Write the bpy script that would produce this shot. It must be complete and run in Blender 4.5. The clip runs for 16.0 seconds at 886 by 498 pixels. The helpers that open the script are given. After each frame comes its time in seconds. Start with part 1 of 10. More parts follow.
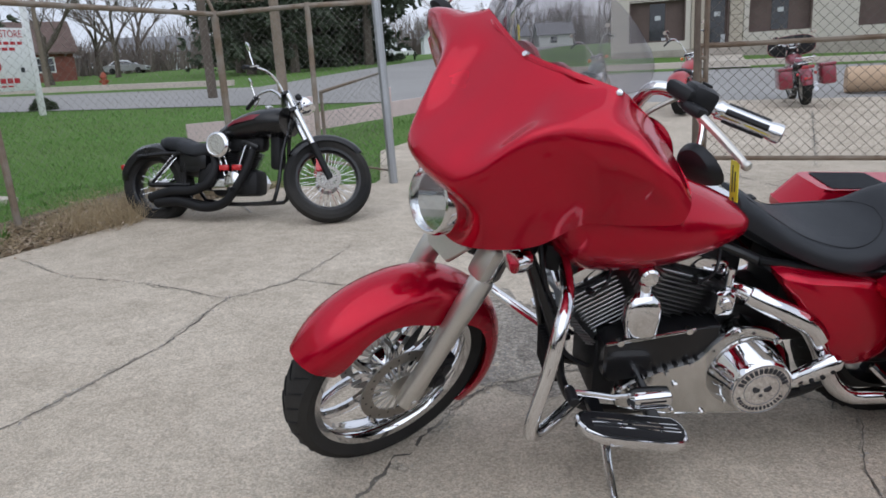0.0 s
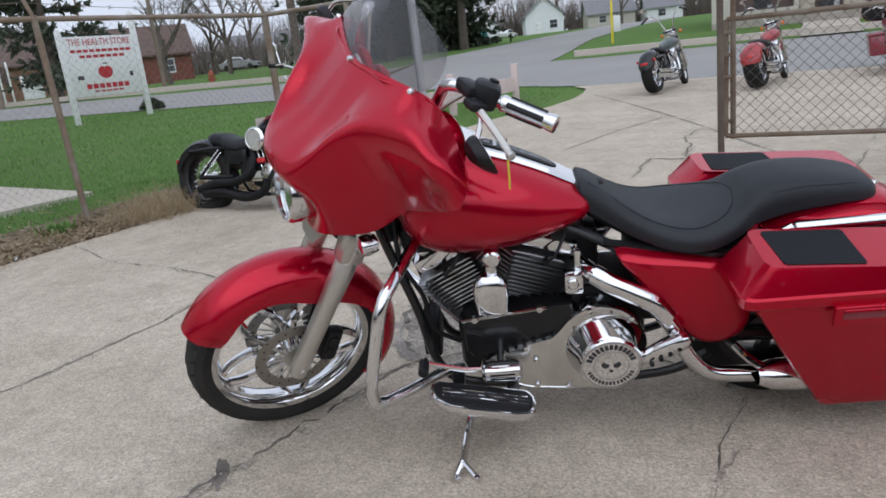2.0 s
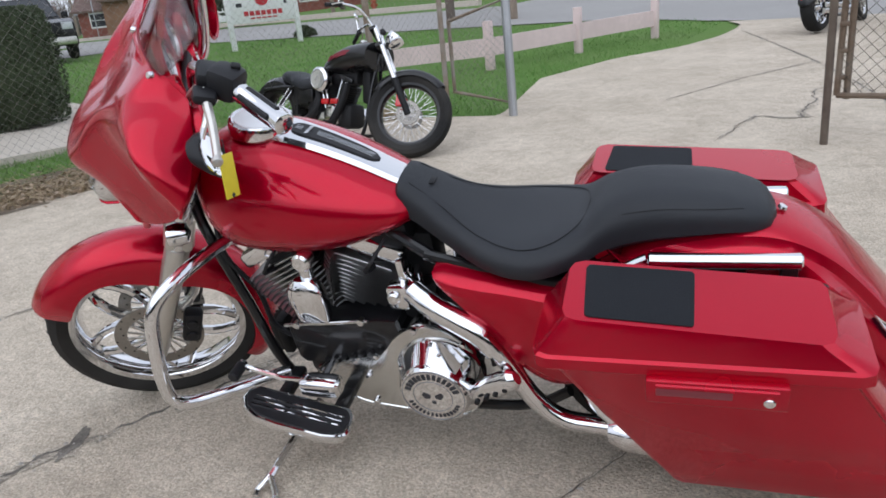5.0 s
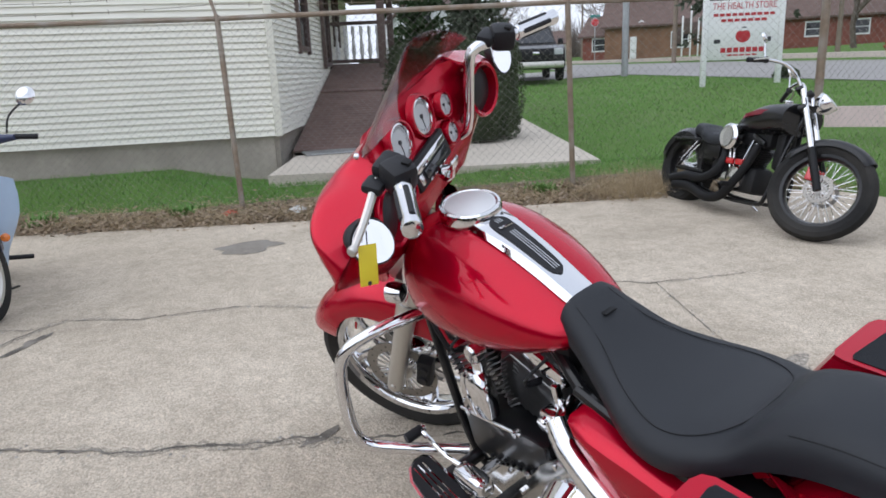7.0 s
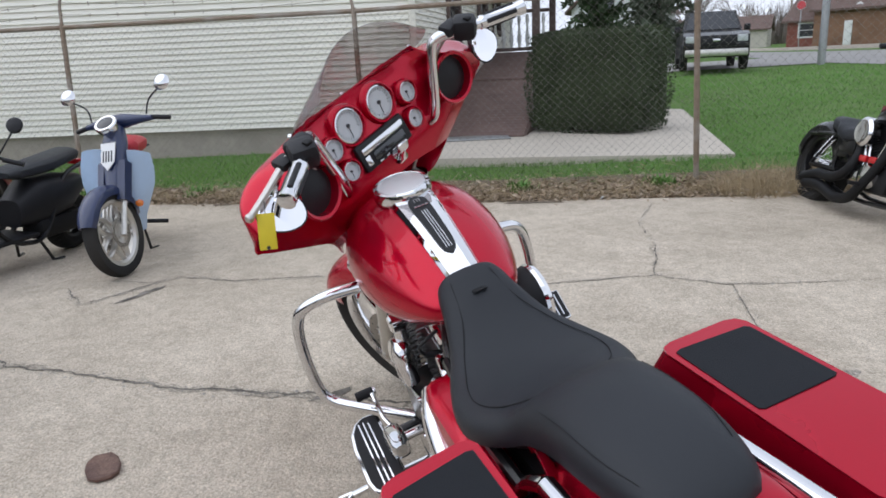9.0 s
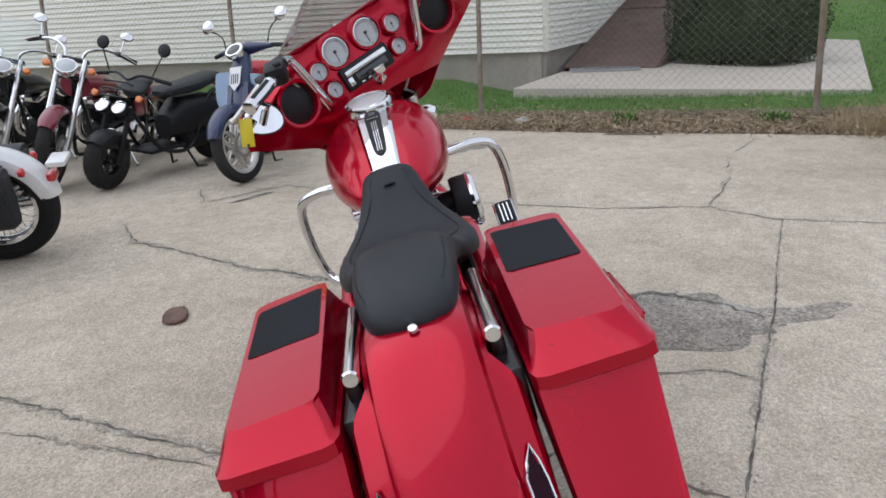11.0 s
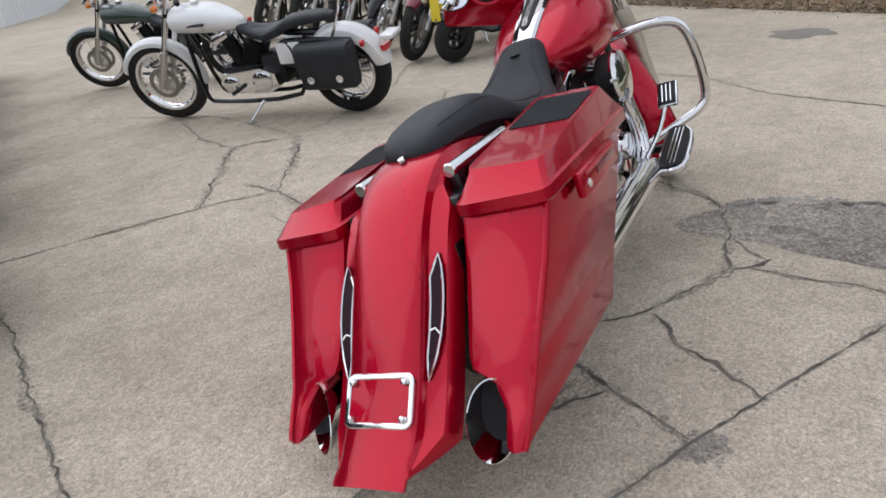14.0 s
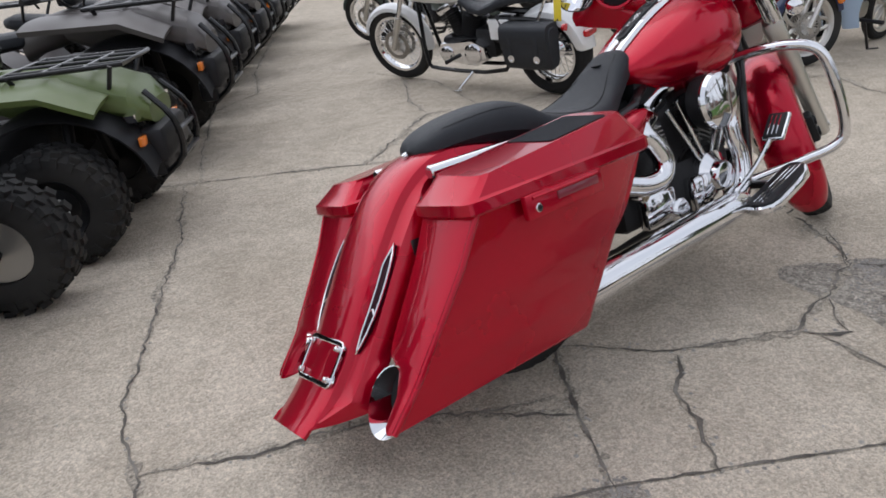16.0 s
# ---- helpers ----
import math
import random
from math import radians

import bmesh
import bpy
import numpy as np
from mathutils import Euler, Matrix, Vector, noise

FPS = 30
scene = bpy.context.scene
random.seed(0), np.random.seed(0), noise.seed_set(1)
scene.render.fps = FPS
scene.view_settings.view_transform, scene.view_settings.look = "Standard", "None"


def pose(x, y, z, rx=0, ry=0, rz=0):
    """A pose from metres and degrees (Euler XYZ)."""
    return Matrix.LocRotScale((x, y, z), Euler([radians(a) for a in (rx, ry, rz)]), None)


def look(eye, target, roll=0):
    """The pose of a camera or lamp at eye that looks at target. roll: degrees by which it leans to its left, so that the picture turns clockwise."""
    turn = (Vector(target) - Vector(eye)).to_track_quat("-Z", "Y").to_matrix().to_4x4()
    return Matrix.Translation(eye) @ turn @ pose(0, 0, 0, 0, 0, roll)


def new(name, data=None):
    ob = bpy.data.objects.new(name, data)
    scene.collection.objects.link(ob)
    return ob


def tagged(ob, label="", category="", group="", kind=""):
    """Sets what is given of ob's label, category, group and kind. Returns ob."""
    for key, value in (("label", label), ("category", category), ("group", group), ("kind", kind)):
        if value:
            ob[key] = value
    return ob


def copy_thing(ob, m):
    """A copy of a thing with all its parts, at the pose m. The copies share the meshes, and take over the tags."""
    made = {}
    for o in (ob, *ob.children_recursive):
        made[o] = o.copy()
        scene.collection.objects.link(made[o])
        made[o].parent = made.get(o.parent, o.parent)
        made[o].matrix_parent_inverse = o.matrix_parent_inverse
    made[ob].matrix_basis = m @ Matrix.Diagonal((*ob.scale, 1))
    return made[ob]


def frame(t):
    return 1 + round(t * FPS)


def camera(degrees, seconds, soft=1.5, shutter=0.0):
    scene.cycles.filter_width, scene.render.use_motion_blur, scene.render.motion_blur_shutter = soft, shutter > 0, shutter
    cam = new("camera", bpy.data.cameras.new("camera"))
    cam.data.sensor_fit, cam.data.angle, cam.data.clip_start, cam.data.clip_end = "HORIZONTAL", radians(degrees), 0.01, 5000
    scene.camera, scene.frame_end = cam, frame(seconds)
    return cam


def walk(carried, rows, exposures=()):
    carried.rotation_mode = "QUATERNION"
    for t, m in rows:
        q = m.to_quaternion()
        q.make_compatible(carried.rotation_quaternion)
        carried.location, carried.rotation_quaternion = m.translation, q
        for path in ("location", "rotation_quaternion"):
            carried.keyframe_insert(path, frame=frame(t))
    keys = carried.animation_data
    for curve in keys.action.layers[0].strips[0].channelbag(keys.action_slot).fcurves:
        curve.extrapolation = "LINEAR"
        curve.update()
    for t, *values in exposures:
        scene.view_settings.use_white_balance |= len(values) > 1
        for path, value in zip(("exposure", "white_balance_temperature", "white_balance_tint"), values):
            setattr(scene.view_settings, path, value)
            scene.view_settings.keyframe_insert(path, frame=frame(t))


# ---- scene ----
cam = camera(64.7, 16.0, soft=1.7)
PATH = [
    (0, (0.728, 0.215, 1.207), (0.347, 2.114, 0.708), -3.3),
    (0.5, (0.966, 0.127, 1.219), (0.465, 2.008, 0.759), -2.5),
    (1, (1.137, 0.113, 1.201), (0.574, 1.977, 0.743), -3.2),
    (1.5, (1.307, 0.175, 1.195), (0.697, 2.021, 0.726), -4.8),
    (2, (1.485, 0.219, 1.199), (0.807, 2.028, 0.68), -6.3),
    (2.5, (1.683, 0.244, 1.218), (0.905, 2.013, 0.706), -6.8),
    (3, (1.831, 0.344, 1.201), (1.054, 2.113, 0.685), -7.2),
    (3.2, (1.89, 0.418, 1.192), (1.117, 2.189, 0.675), -7.1),
    (5.5, (2.277, 1.068, 1.233), (0.949, 2.392, 0.537), -5.7),
    (6, (2.363, 1.217, 1.265), (0.736, 2.197, 0.64), -4.7),
    (6.5, (2.457, 1.358, 1.304), (0.694, 2.097, 0.715), -3.7),
    (7, (2.473, 1.535, 1.326), (0.637, 2.153, 0.828), -2.4),
    (7.5, (2.499, 1.688, 1.354), (0.606, 2.188, 0.948), -2.4),
    (8, (2.629, 1.844, 1.354), (0.687, 2.192, 1.025), -2.3),
    (8.5, (2.685, 1.977, 1.323), (0.736, 2.208, 0.938), -2.8),
    (9, (2.74, 2.155, 1.3), (0.81, 2.28, 0.793), -2.5),
    (9.2, (2.759, 2.21, 1.294), (0.838, 2.304, 0.745), -2.5),
    (11.5, (3.221, 3.017, 1.29), (1.417, 2.526, 0.578), -3.5),
    (12, (3.242, 3.154, 1.273), (1.507, 2.534, 0.494), -4.2),
    (12.5, (3.169, 3.319, 1.266), (1.52, 2.533, 0.452), -4.9),
    (13, (3.168, 3.498, 1.273), (1.651, 2.493, 0.441), -7.2),
    (13.5, (3.187, 3.684, 1.282), (1.827, 2.463, 0.469), -8.1),
    (14, (3.09, 3.838, 1.246), (1.848, 2.521, 0.396), -8.2),
    (14.5, (2.973, 3.973, 1.258), (1.875, 2.577, 0.338), -8.4),
    (15, (2.862, 4.172, 1.276), (1.94, 2.631, 0.395), -8.7),
    (15.5, (2.731, 4.292, 1.287), (1.983, 2.638, 0.447), -8.2),
    (16, (2.54, 4.333, 1.28), (1.929, 2.625, 0.438), -6.4),
]
walk(cam, [(t, look(eye, target, roll)) for t, eye, target, roll in PATH],
     [(0.0, 0.15, 5840, 11), (3.0, 0.18, 5840, 11), (6.0, 0.45, 5880, 11), (9.0, 0.36, 5880, 11), (12.0, 0.28, 6010, 11), (14.0, 0.28, 6110, 11), (16.0, 0.24, 6060, 12)])

# ---- light: an overcast day ----
scene.view_settings.exposure = 0.0
world = bpy.data.worlds.new("overcast")
scene.world = world
world.use_nodes = True
wn = world.node_tree
wn.nodes.clear()
w_out = wn.nodes.new("ShaderNodeOutputWorld")
w_bg = wn.nodes.new("ShaderNodeBackground")
w_sky = wn.nodes.new("ShaderNodeTexSky")
w_sky.sky_type = "NISHITA"
w_sky.sun_disc = False
w_sky.sun_elevation = radians(48)
w_sky.sun_rotation = radians(200)
w_sky.air_density, w_sky.dust_density = 1.0, 4.0
w_scale = wn.nodes.new("ShaderNodeVectorMath")
w_scale.operation = "SCALE"
w_scale.inputs[3].default_value = 0.07
w_cloud = wn.nodes.new("ShaderNodeTexNoise")
w_cloud.inputs["Scale"].default_value = 1.6
w_cloud.inputs["Detail"].default_value = 5.0
w_ramp = wn.nodes.new("ShaderNodeValToRGB")
w_ramp.color_ramp.elements[0].position, w_ramp.color_ramp.elements[0].color = 0.3, (0.74, 0.77, 0.83, 1)
w_ramp.color_ramp.elements[1].position, w_ramp.color_ramp.elements[1].color = 0.75, (1.0, 1.0, 1.02, 1)
w_mix = wn.nodes.new("ShaderNodeMix")
w_mix.data_type = "RGBA"
w_mix.inputs[0].default_value = 0.86
wn.links.new(w_sky.outputs[0], w_scale.inputs[0])
wn.links.new(w_cloud.outputs["Fac"], w_ramp.inputs[0])
wn.links.new(w_scale.outputs[0], w_mix.inputs[6])
wn.links.new(w_ramp.outputs[0], w_mix.inputs[7])
wn.links.new(w_mix.outputs[2], w_bg.inputs[0])
w_bg.inputs[1].default_value = 0.95
wn.links.new(w_bg.outputs[0], w_out.inputs[0])
sun_data = bpy.data.lights.new("sun", "SUN")
sun_data.energy, sun_data.angle, sun_data.color = 0.9, radians(85), (1.0, 0.98, 0.95)
sun = new("sun", sun_data)
sun.matrix_world = look((6, -14, 24), (0, 2, 0))


# ---- materials ----
def material(name, base, rough=0.6, metal=0.0, spread=0.12, grain=30.0, patch=2.0, bump=0.0, bump_scale=None,
             coat=0.0, spec=0.5, second=None, speck=0.0, speck_scale=300.0, rough_var=0.1, blotch=0.0, grit=()):
    """A plain surface with two scales of colour variation, roughness variation and a fine relief."""
    m = bpy.data.materials.new(name)
    m.use_nodes = True
    t = m.node_tree
    b = t.nodes["Principled BSDF"]
    b.inputs["Roughness"].default_value, b.inputs["Metallic"].default_value = rough, metal
    b.inputs["Specular IOR Level"].default_value = spec
    b.inputs["Coat Weight"].default_value, b.inputs["Coat Roughness"].default_value = coat, 0.04
    co = t.nodes.new("ShaderNodeTexCoord")
    fine, big = t.nodes.new("ShaderNodeTexNoise"), t.nodes.new("ShaderNodeTexNoise")
    fine.inputs["Scale"].default_value, big.inputs["Scale"].default_value = grain, patch
    fine.inputs["Detail"].default_value, big.inputs["Detail"].default_value = 4.0, 5.0
    for n in (fine, big):
        t.links.new(co.outputs["Object"], n.inputs["Vector"])
    lo, hi = [c * (1 - spread) for c in base], [min(1, c * (1 + spread)) for c in base]
    mix = t.nodes.new("ShaderNodeMix")
    mix.data_type = "RGBA"
    mix.inputs[6].default_value, mix.inputs[7].default_value = (*lo, 1), (*hi, 1)
    t.links.new(fine.outputs["Fac"], mix.inputs[0])
    patchmix = t.nodes.new("ShaderNodeMix")
    patchmix.data_type = "RGBA"
    ramp = t.nodes.new("ShaderNodeValToRGB")
    ramp.color_ramp.elements[0].position, ramp.color_ramp.elements[1].position = 0.42, 0.68
    t.links.new(big.outputs["Fac"], ramp.inputs[0])
    t.links.new(ramp.outputs[0], patchmix.inputs[0])
    t.links.new(mix.outputs[2], patchmix.inputs[6])
    other = second or [c * (1 - 0.8 * spread) for c in base]
    patchmix.inputs[7].default_value = (*other, 1)
    colour = patchmix.outputs[2]
    if speck:
        sp = t.nodes.new("ShaderNodeTexNoise")
        sp.inputs["Scale"].default_value, sp.inputs["Detail"].default_value, sp.inputs["Roughness"].default_value = speck_scale, 6.0, 0.75
        t.links.new(co.outputs["Object"], sp.inputs["Vector"])
        sr = t.nodes.new("ShaderNodeValToRGB")
        sr.color_ramp.elements[0].position, sr.color_ramp.elements[0].color = 0.36, (1 - speck,) * 3 + (1,)
        sr.color_ramp.elements[1].position, sr.color_ramp.elements[1].color = 0.5, (1, 1, 1, 1)
        top = sr.color_ramp.elements.new(0.68)
        top.color = (1, 1, 1, 1)
        end = sr.color_ramp.elements.new(0.74)
        end.color = (1 + speck * 0.5,) * 3 + (1,)
        t.links.new(sp.outputs["Fac"], sr.inputs[0])
        mul = t.nodes.new("ShaderNodeMix")
        mul.data_type, mul.blend_type = "RGBA", "MULTIPLY"
        mul.inputs[0].default_value = 1.0
        t.links.new(colour, mul.inputs[6])
        t.links.new(sr.outputs[0], mul.inputs[7])
        colour = mul.outputs[2]
    for scale, share in ((2.2, blotch), (11.0, blotch)) if blotch else ():
        bl, br, bm_ = t.nodes.new("ShaderNodeTexNoise"), t.nodes.new("ShaderNodeValToRGB"), t.nodes.new("ShaderNodeMix")
        bl.inputs["Scale"].default_value, bl.inputs["Detail"].default_value = scale, 6.0
        t.links.new(co.outputs["Object"], bl.inputs["Vector"])
        br.color_ramp.elements[0].position, br.color_ramp.elements[0].color = 0.36, (1 - share, 1 - share * 1.05, 1 - share * 1.15, 1)
        br.color_ramp.elements[1].position, br.color_ramp.elements[1].color = 0.6, (1 + share * 0.3,) * 3 + (1,)
        t.links.new(bl.outputs["Fac"], br.inputs[0])
        bm_.data_type, bm_.blend_type = "RGBA", "MULTIPLY"
        bm_.inputs[0].default_value = 1.0
        t.links.new(colour, bm_.inputs[6])
        t.links.new(br.outputs[0], bm_.inputs[7])
        colour = bm_.outputs[2]
    for scale, share in grit:
        vo, hs, gm = t.nodes.new("ShaderNodeTexVoronoi"), t.nodes.new("ShaderNodeMix"), t.nodes.new("ShaderNodeMix")
        vo.inputs["Scale"].default_value = scale
        t.links.new(co.outputs["Object"], vo.inputs["Vector"])
        hs.data_type, gm.data_type, gm.blend_type = "RGBA", "RGBA", "MULTIPLY"
        hs.inputs[6].default_value, hs.inputs[7].default_value = (1 - share, 1 - share * 1.04, 1 - share * 1.1, 1), (1 + share * 0.75, 1 + share * 0.7, 1 + share * 0.6, 1)
        sx = t.nodes.new("ShaderNodeSeparateColor")
        t.links.new(vo.outputs["Color"], sx.inputs[0])
        t.links.new(sx.outputs[0], hs.inputs[0])
        gm.inputs[0].default_value = 1.0
        t.links.new(colour, gm.inputs[6])
        t.links.new(hs.outputs[2], gm.inputs[7])
        colour = gm.outputs[2]
    t.links.new(colour, b.inputs["Base Color"])
    if rough_var:
        rr = t.nodes.new("ShaderNodeMapRange")
        rr.inputs[3].default_value, rr.inputs[4].default_value = max(0, rough - rough_var), min(1, rough + rough_var)
        t.links.new(big.outputs["Fac"], rr.inputs[0])
        t.links.new(rr.outputs[0], b.inputs["Roughness"])
    if bump:
        bn, bp = t.nodes.new("ShaderNodeTexNoise"), t.nodes.new("ShaderNodeBump")
        bn.inputs["Scale"].default_value, bn.inputs["Detail"].default_value = bump_scale or grain * 2, 5.0
        bp.inputs["Strength"].default_value, bp.inputs["Distance"].default_value = bump, 0.01
        t.links.new(co.outputs["Object"], bn.inputs["Vector"])
        t.links.new(bn.outputs["Fac"], bp.inputs["Height"])
        t.links.new(bp.outputs[0], b.inputs["Normal"])
    return m


def glass_material(name, tint, rough=0.02, alpha_mix=0.75):
    """A thin clear pane: mostly see-through, with a real gloss."""
    m = bpy.data.materials.new(name)
    m.use_nodes = True
    t = m.node_tree
    t.nodes.clear()
    out, mix = t.nodes.new("ShaderNodeOutputMaterial"), t.nodes.new("ShaderNodeMixShader")
    clear, gloss = t.nodes.new("ShaderNodeBsdfTransparent"), t.nodes.new("ShaderNodeBsdfGlossy")
    clear.inputs[0].default_value = (*tint, 1)
    gloss.inputs["Roughness"].default_value = rough
    fr, pw, sc = t.nodes.new("ShaderNodeLayerWeight"), t.nodes.new("ShaderNodeMath"), t.nodes.new("ShaderNodeMath")
    fr.inputs[0].default_value = 0.5
    pw.operation, sc.operation = "POWER", "MULTIPLY_ADD"
    pw.inputs[1].default_value, sc.inputs[1].default_value, sc.inputs[2].default_value = 4.0, 0.6, 0.05
    t.links.new(fr.outputs["Facing"], pw.inputs[0])
    t.links.new(pw.outputs[0], sc.inputs[0])
    t.links.new(sc.outputs[0], mix.inputs[0])
    t.links.new(clear.outputs[0], mix.inputs[1])
    t.links.new(gloss.outputs[0], mix.inputs[2])
    t.links.new(mix.outputs[0], out.inputs[0])
    return m


RED = material("candy_red_paint", (0.455, 0.0015, 0.0205), rough=0.27, metal=0.6, spread=0.08, grain=900, patch=1.5, coat=0.6, spec=0.02, rough_var=0.03)
RED_OLD = material("faded_red_paint", (0.33, 0.02, 0.025), rough=0.4, spread=0.15, coat=0.5)
MAROON = material("maroon_paint", (0.2, 0.012, 0.03), rough=0.35, coat=0.7)
CHROME = material("chrome", (0.76, 0.76, 0.77), rough=0.05, metal=1.0, spread=0.03, rough_var=0.03)
ALU = material("brushed_aluminium", (0.62, 0.6, 0.56), rough=0.36, metal=0.9, spread=0.08, grain=200)
POLISHED = material("polished_aluminium", (0.68, 0.68, 0.67), rough=0.16, metal=1.0, spread=0.05, grain=40, rough_var=0.06)
STEEL_DULL = material("dull_steel", (0.35, 0.33, 0.3), rough=0.45, metal=0.9, spread=0.2, grain=120)
BLACK_PAINT = material("black_paint", (0.007, 0.007, 0.008), rough=0.3, coat=0.35, spec=0.3)
BLACK_MATT = material("black_satin", (0.01, 0.01, 0.011), rough=0.55, spread=0.25, spec=0.25)
BLACK_PLASTIC = material("black_plastic", (0.013, 0.013, 0.015), rough=0.48, spec=0.3, spread=0.2, bump=0.1, bump_scale=500)
RUBBER = material("tyre_rubber", (0.016, 0.016, 0.016), rough=0.85, spec=0.2, spread=0.3, grain=60, bump=0.25, bump_scale=200, second=(0.04, 0.038, 0.035))
LEATHER = material("black_vinyl", (0.02, 0.022, 0.026), rough=0.5, spread=0.15, grain=300, bump=0.18, bump_scale=700, spec=0.3)
PAD = material("black_grip_tape", (0.018, 0.02, 0.024), rough=0.8, spec=0.25, spread=0.25, grain=800, bump=0.5, bump_scale=1200)
ENGINE = material("black_wrinkle_engine", (0.011, 0.011, 0.012), rough=0.5, spec=0.3, spread=0.2, bump=0.2, bump_scale=600)
FIN = material("engine_fin_edges", (0.42, 0.42, 0.42), rough=0.32, metal=0.9, spread=0.2)
CAP_SATIN = material("satin_chrome", (0.85, 0.85, 0.85), rough=0.42, metal=0.9, spread=0.03, grain=60)
SMOKE = glass_material("smoked_acrylic", (0.72, 0.7, 0.7))
CLEAR = glass_material("clear_glass", (0.92, 0.94, 0.94))
WINDOW = material("dark_window_glass", (0.02, 0.022, 0.025), rough=0.06, spread=0.3, patch=0.6, spec=0.8, rough_var=0.02)
MIRROR = material("mirror", (0.9, 0.9, 0.92), rough=0.01, metal=1.0, spread=0.01, rough_var=0.0)
DARK_RED_LENS = material("dark_red_lens", (0.02, 0.003, 0.008), rough=0.2, coat=0.0, spec=0.12)
RED_LENS = material("red_lens", (0.5, 0.01, 0.015), rough=0.15, coat=1.0)
AMBER = material("amber_lens", (0.75, 0.2, 0.02), rough=0.2, coat=1.0)
YELLOW = material("yellow_tag", (0.75, 0.6, 0.03), rough=0.5, spread=0.1)
WHITE_DIAL = material("white_dial", (0.5, 0.52, 0.53), rough=0.4, spread=0.04)
WHITE_PAINT = material("white_paint", (0.75, 0.75, 0.74), rough=0.35, coat=0.5, spread=0.05)
DARK_INK = material("dark_ink", (0.03, 0.03, 0.035), rough=0.6)
RED_INK = material("red_ink", (0.45, 0.02, 0.03), rough=0.6, spread=0.2)
CONCRETE = material("worn_concrete", (0.585, 0.52, 0.435), rough=0.92, spec=0.2, spread=0.2, grain=45, patch=0.5, second=(0.515, 0.455, 0.375), speck=0.28, speck_scale=85, blotch=0.1, grit=((110.0, 0.17), (260.0, 0.22)), bump=0.8, bump_scale=110)
CONCRETE_B = material("pale_concrete", (0.54, 0.485, 0.41), rough=0.9, spread=0.1, grain=9, patch=0.8, speck=0.2, speck_scale=110, bump=0.4, bump_scale=140)
ASPHALT = material("grey_road", (0.3, 0.29, 0.275), rough=0.9, spread=0.12, grain=6, patch=0.2, speck=0.2, speck_scale=60, bump=0.3)
CRACK = material("crack_dirt", (0.095, 0.083, 0.07), rough=1.0, spread=0.5, grain=60, patch=8, second=(0.26, 0.235, 0.2), bump=0.6)
CRUMBLE = material("crumbled_concrete", (0.45, 0.41, 0.35), rough=1.0, spec=0.15, spread=0.25, grain=50, patch=5, second=(0.37, 0.335, 0.285), speck=0.4, speck_scale=70, grit=((90.0, 0.3), (220.0, 0.25)), bump=1.0, bump_scale=90)
PEBBLE = material("grey_grit", (0.38, 0.355, 0.32), rough=0.95, spread=0.4, grain=9, patch=3, second=(0.2, 0.185, 0.17))
PATCH = material("gravel_patch", (0.38, 0.35, 0.31), rough=0.85, spread=0.3, grain=35, patch=2.6, second=(0.21, 0.19, 0.17), speck=0.4, speck_scale=75, grit=((80.0, 0.4), (200.0, 0.3)), bump=1.0, bump_scale=80)
SOIL = material("soil", (0.13, 0.1, 0.07), rough=1.0, spread=0.4, grain=25, patch=3, second=(0.2, 0.165, 0.12), bump=0.8)
GRASS_GROUND = material("lawn_soil", (0.1, 0.18, 0.042), rough=1.0, spec=0.1, spread=0.4, grain=40, patch=0.7, second=(0.125, 0.195, 0.06), bump=0.8, bump_scale=90)
GRASS = material("grass_blades", (0.125, 0.26, 0.052), rough=0.75, spread=0.35, grain=3, patch=0.5, second=(0.13, 0.21, 0.06))
DRY_GRASS = material("dry_grass", (0.42, 0.33, 0.2), rough=0.9, spread=0.25, grain=8)
LEAF_LITTER = material("dead_leaves", (0.25, 0.18, 0.115), rough=0.95, spread=0.6, grain=30, patch=16, second=(0.45, 0.37, 0.28))
SIDING = material("cream_siding", (0.8, 0.78, 0.69), rough=0.55, spread=0.05, grain=4, patch=0.7, bump=0.08)
TAN_SIDING = material("tan_siding", (0.52, 0.48, 0.42), rough=0.7, spread=0.06)
FOUNDATION = material("grey_foundation", (0.37, 0.33, 0.285), rough=0.9, spread=0.2, grain=12, bump=0.4)
BROWN_PAINT = material("brown_painted_wood", (0.11, 0.075, 0.065), rough=0.7, spread=0.2)
DECK = material("weathered_brown_deck", (0.16, 0.105, 0.09), rough=0.85, spread=0.25, grain=20, patch=4)
SHINGLE = material("brown_shingles", (0.14, 0.095, 0.08), rough=0.95, spread=0.3, grain=15, bump=0.6)
GREY_SHINGLE = material("grey_shingles", (0.23, 0.23, 0.24), rough=0.95, spread=0.2, grain=3)
BRICK_RED = material("red_brick_wall", (0.22, 0.08, 0.06), rough=0.9, spread=0.3, grain=10)
STONE = material("tan_stone", (0.42, 0.36, 0.3), rough=0.9, spread=0.2, grain=2)
GALV = material("galvanised_steel", (0.4, 0.41, 0.42), rough=0.42, metal=0.7, spread=0.15, grain=30)
RUST = material("rusty_steel_pipe", (0.24, 0.185, 0.135), rough=0.8, metal=0.3, spread=0.35, grain=25, patch=5, second=(0.33, 0.3, 0.26), bump=0.3)
RUST_DARK = material("dark_rusty_pipe", (0.1, 0.075, 0.06), rough=0.8, metal=0.3, spread=0.35, grain=25, patch=5, second=(0.16, 0.13, 0.1), bump=0.3)
RUST_GATE = material("brown_rusty_pipe", (0.16, 0.115, 0.08), rough=0.8, metal=0.3, spread=0.35, grain=25, patch=5, second=(0.24, 0.2, 0.16), bump=0.3)
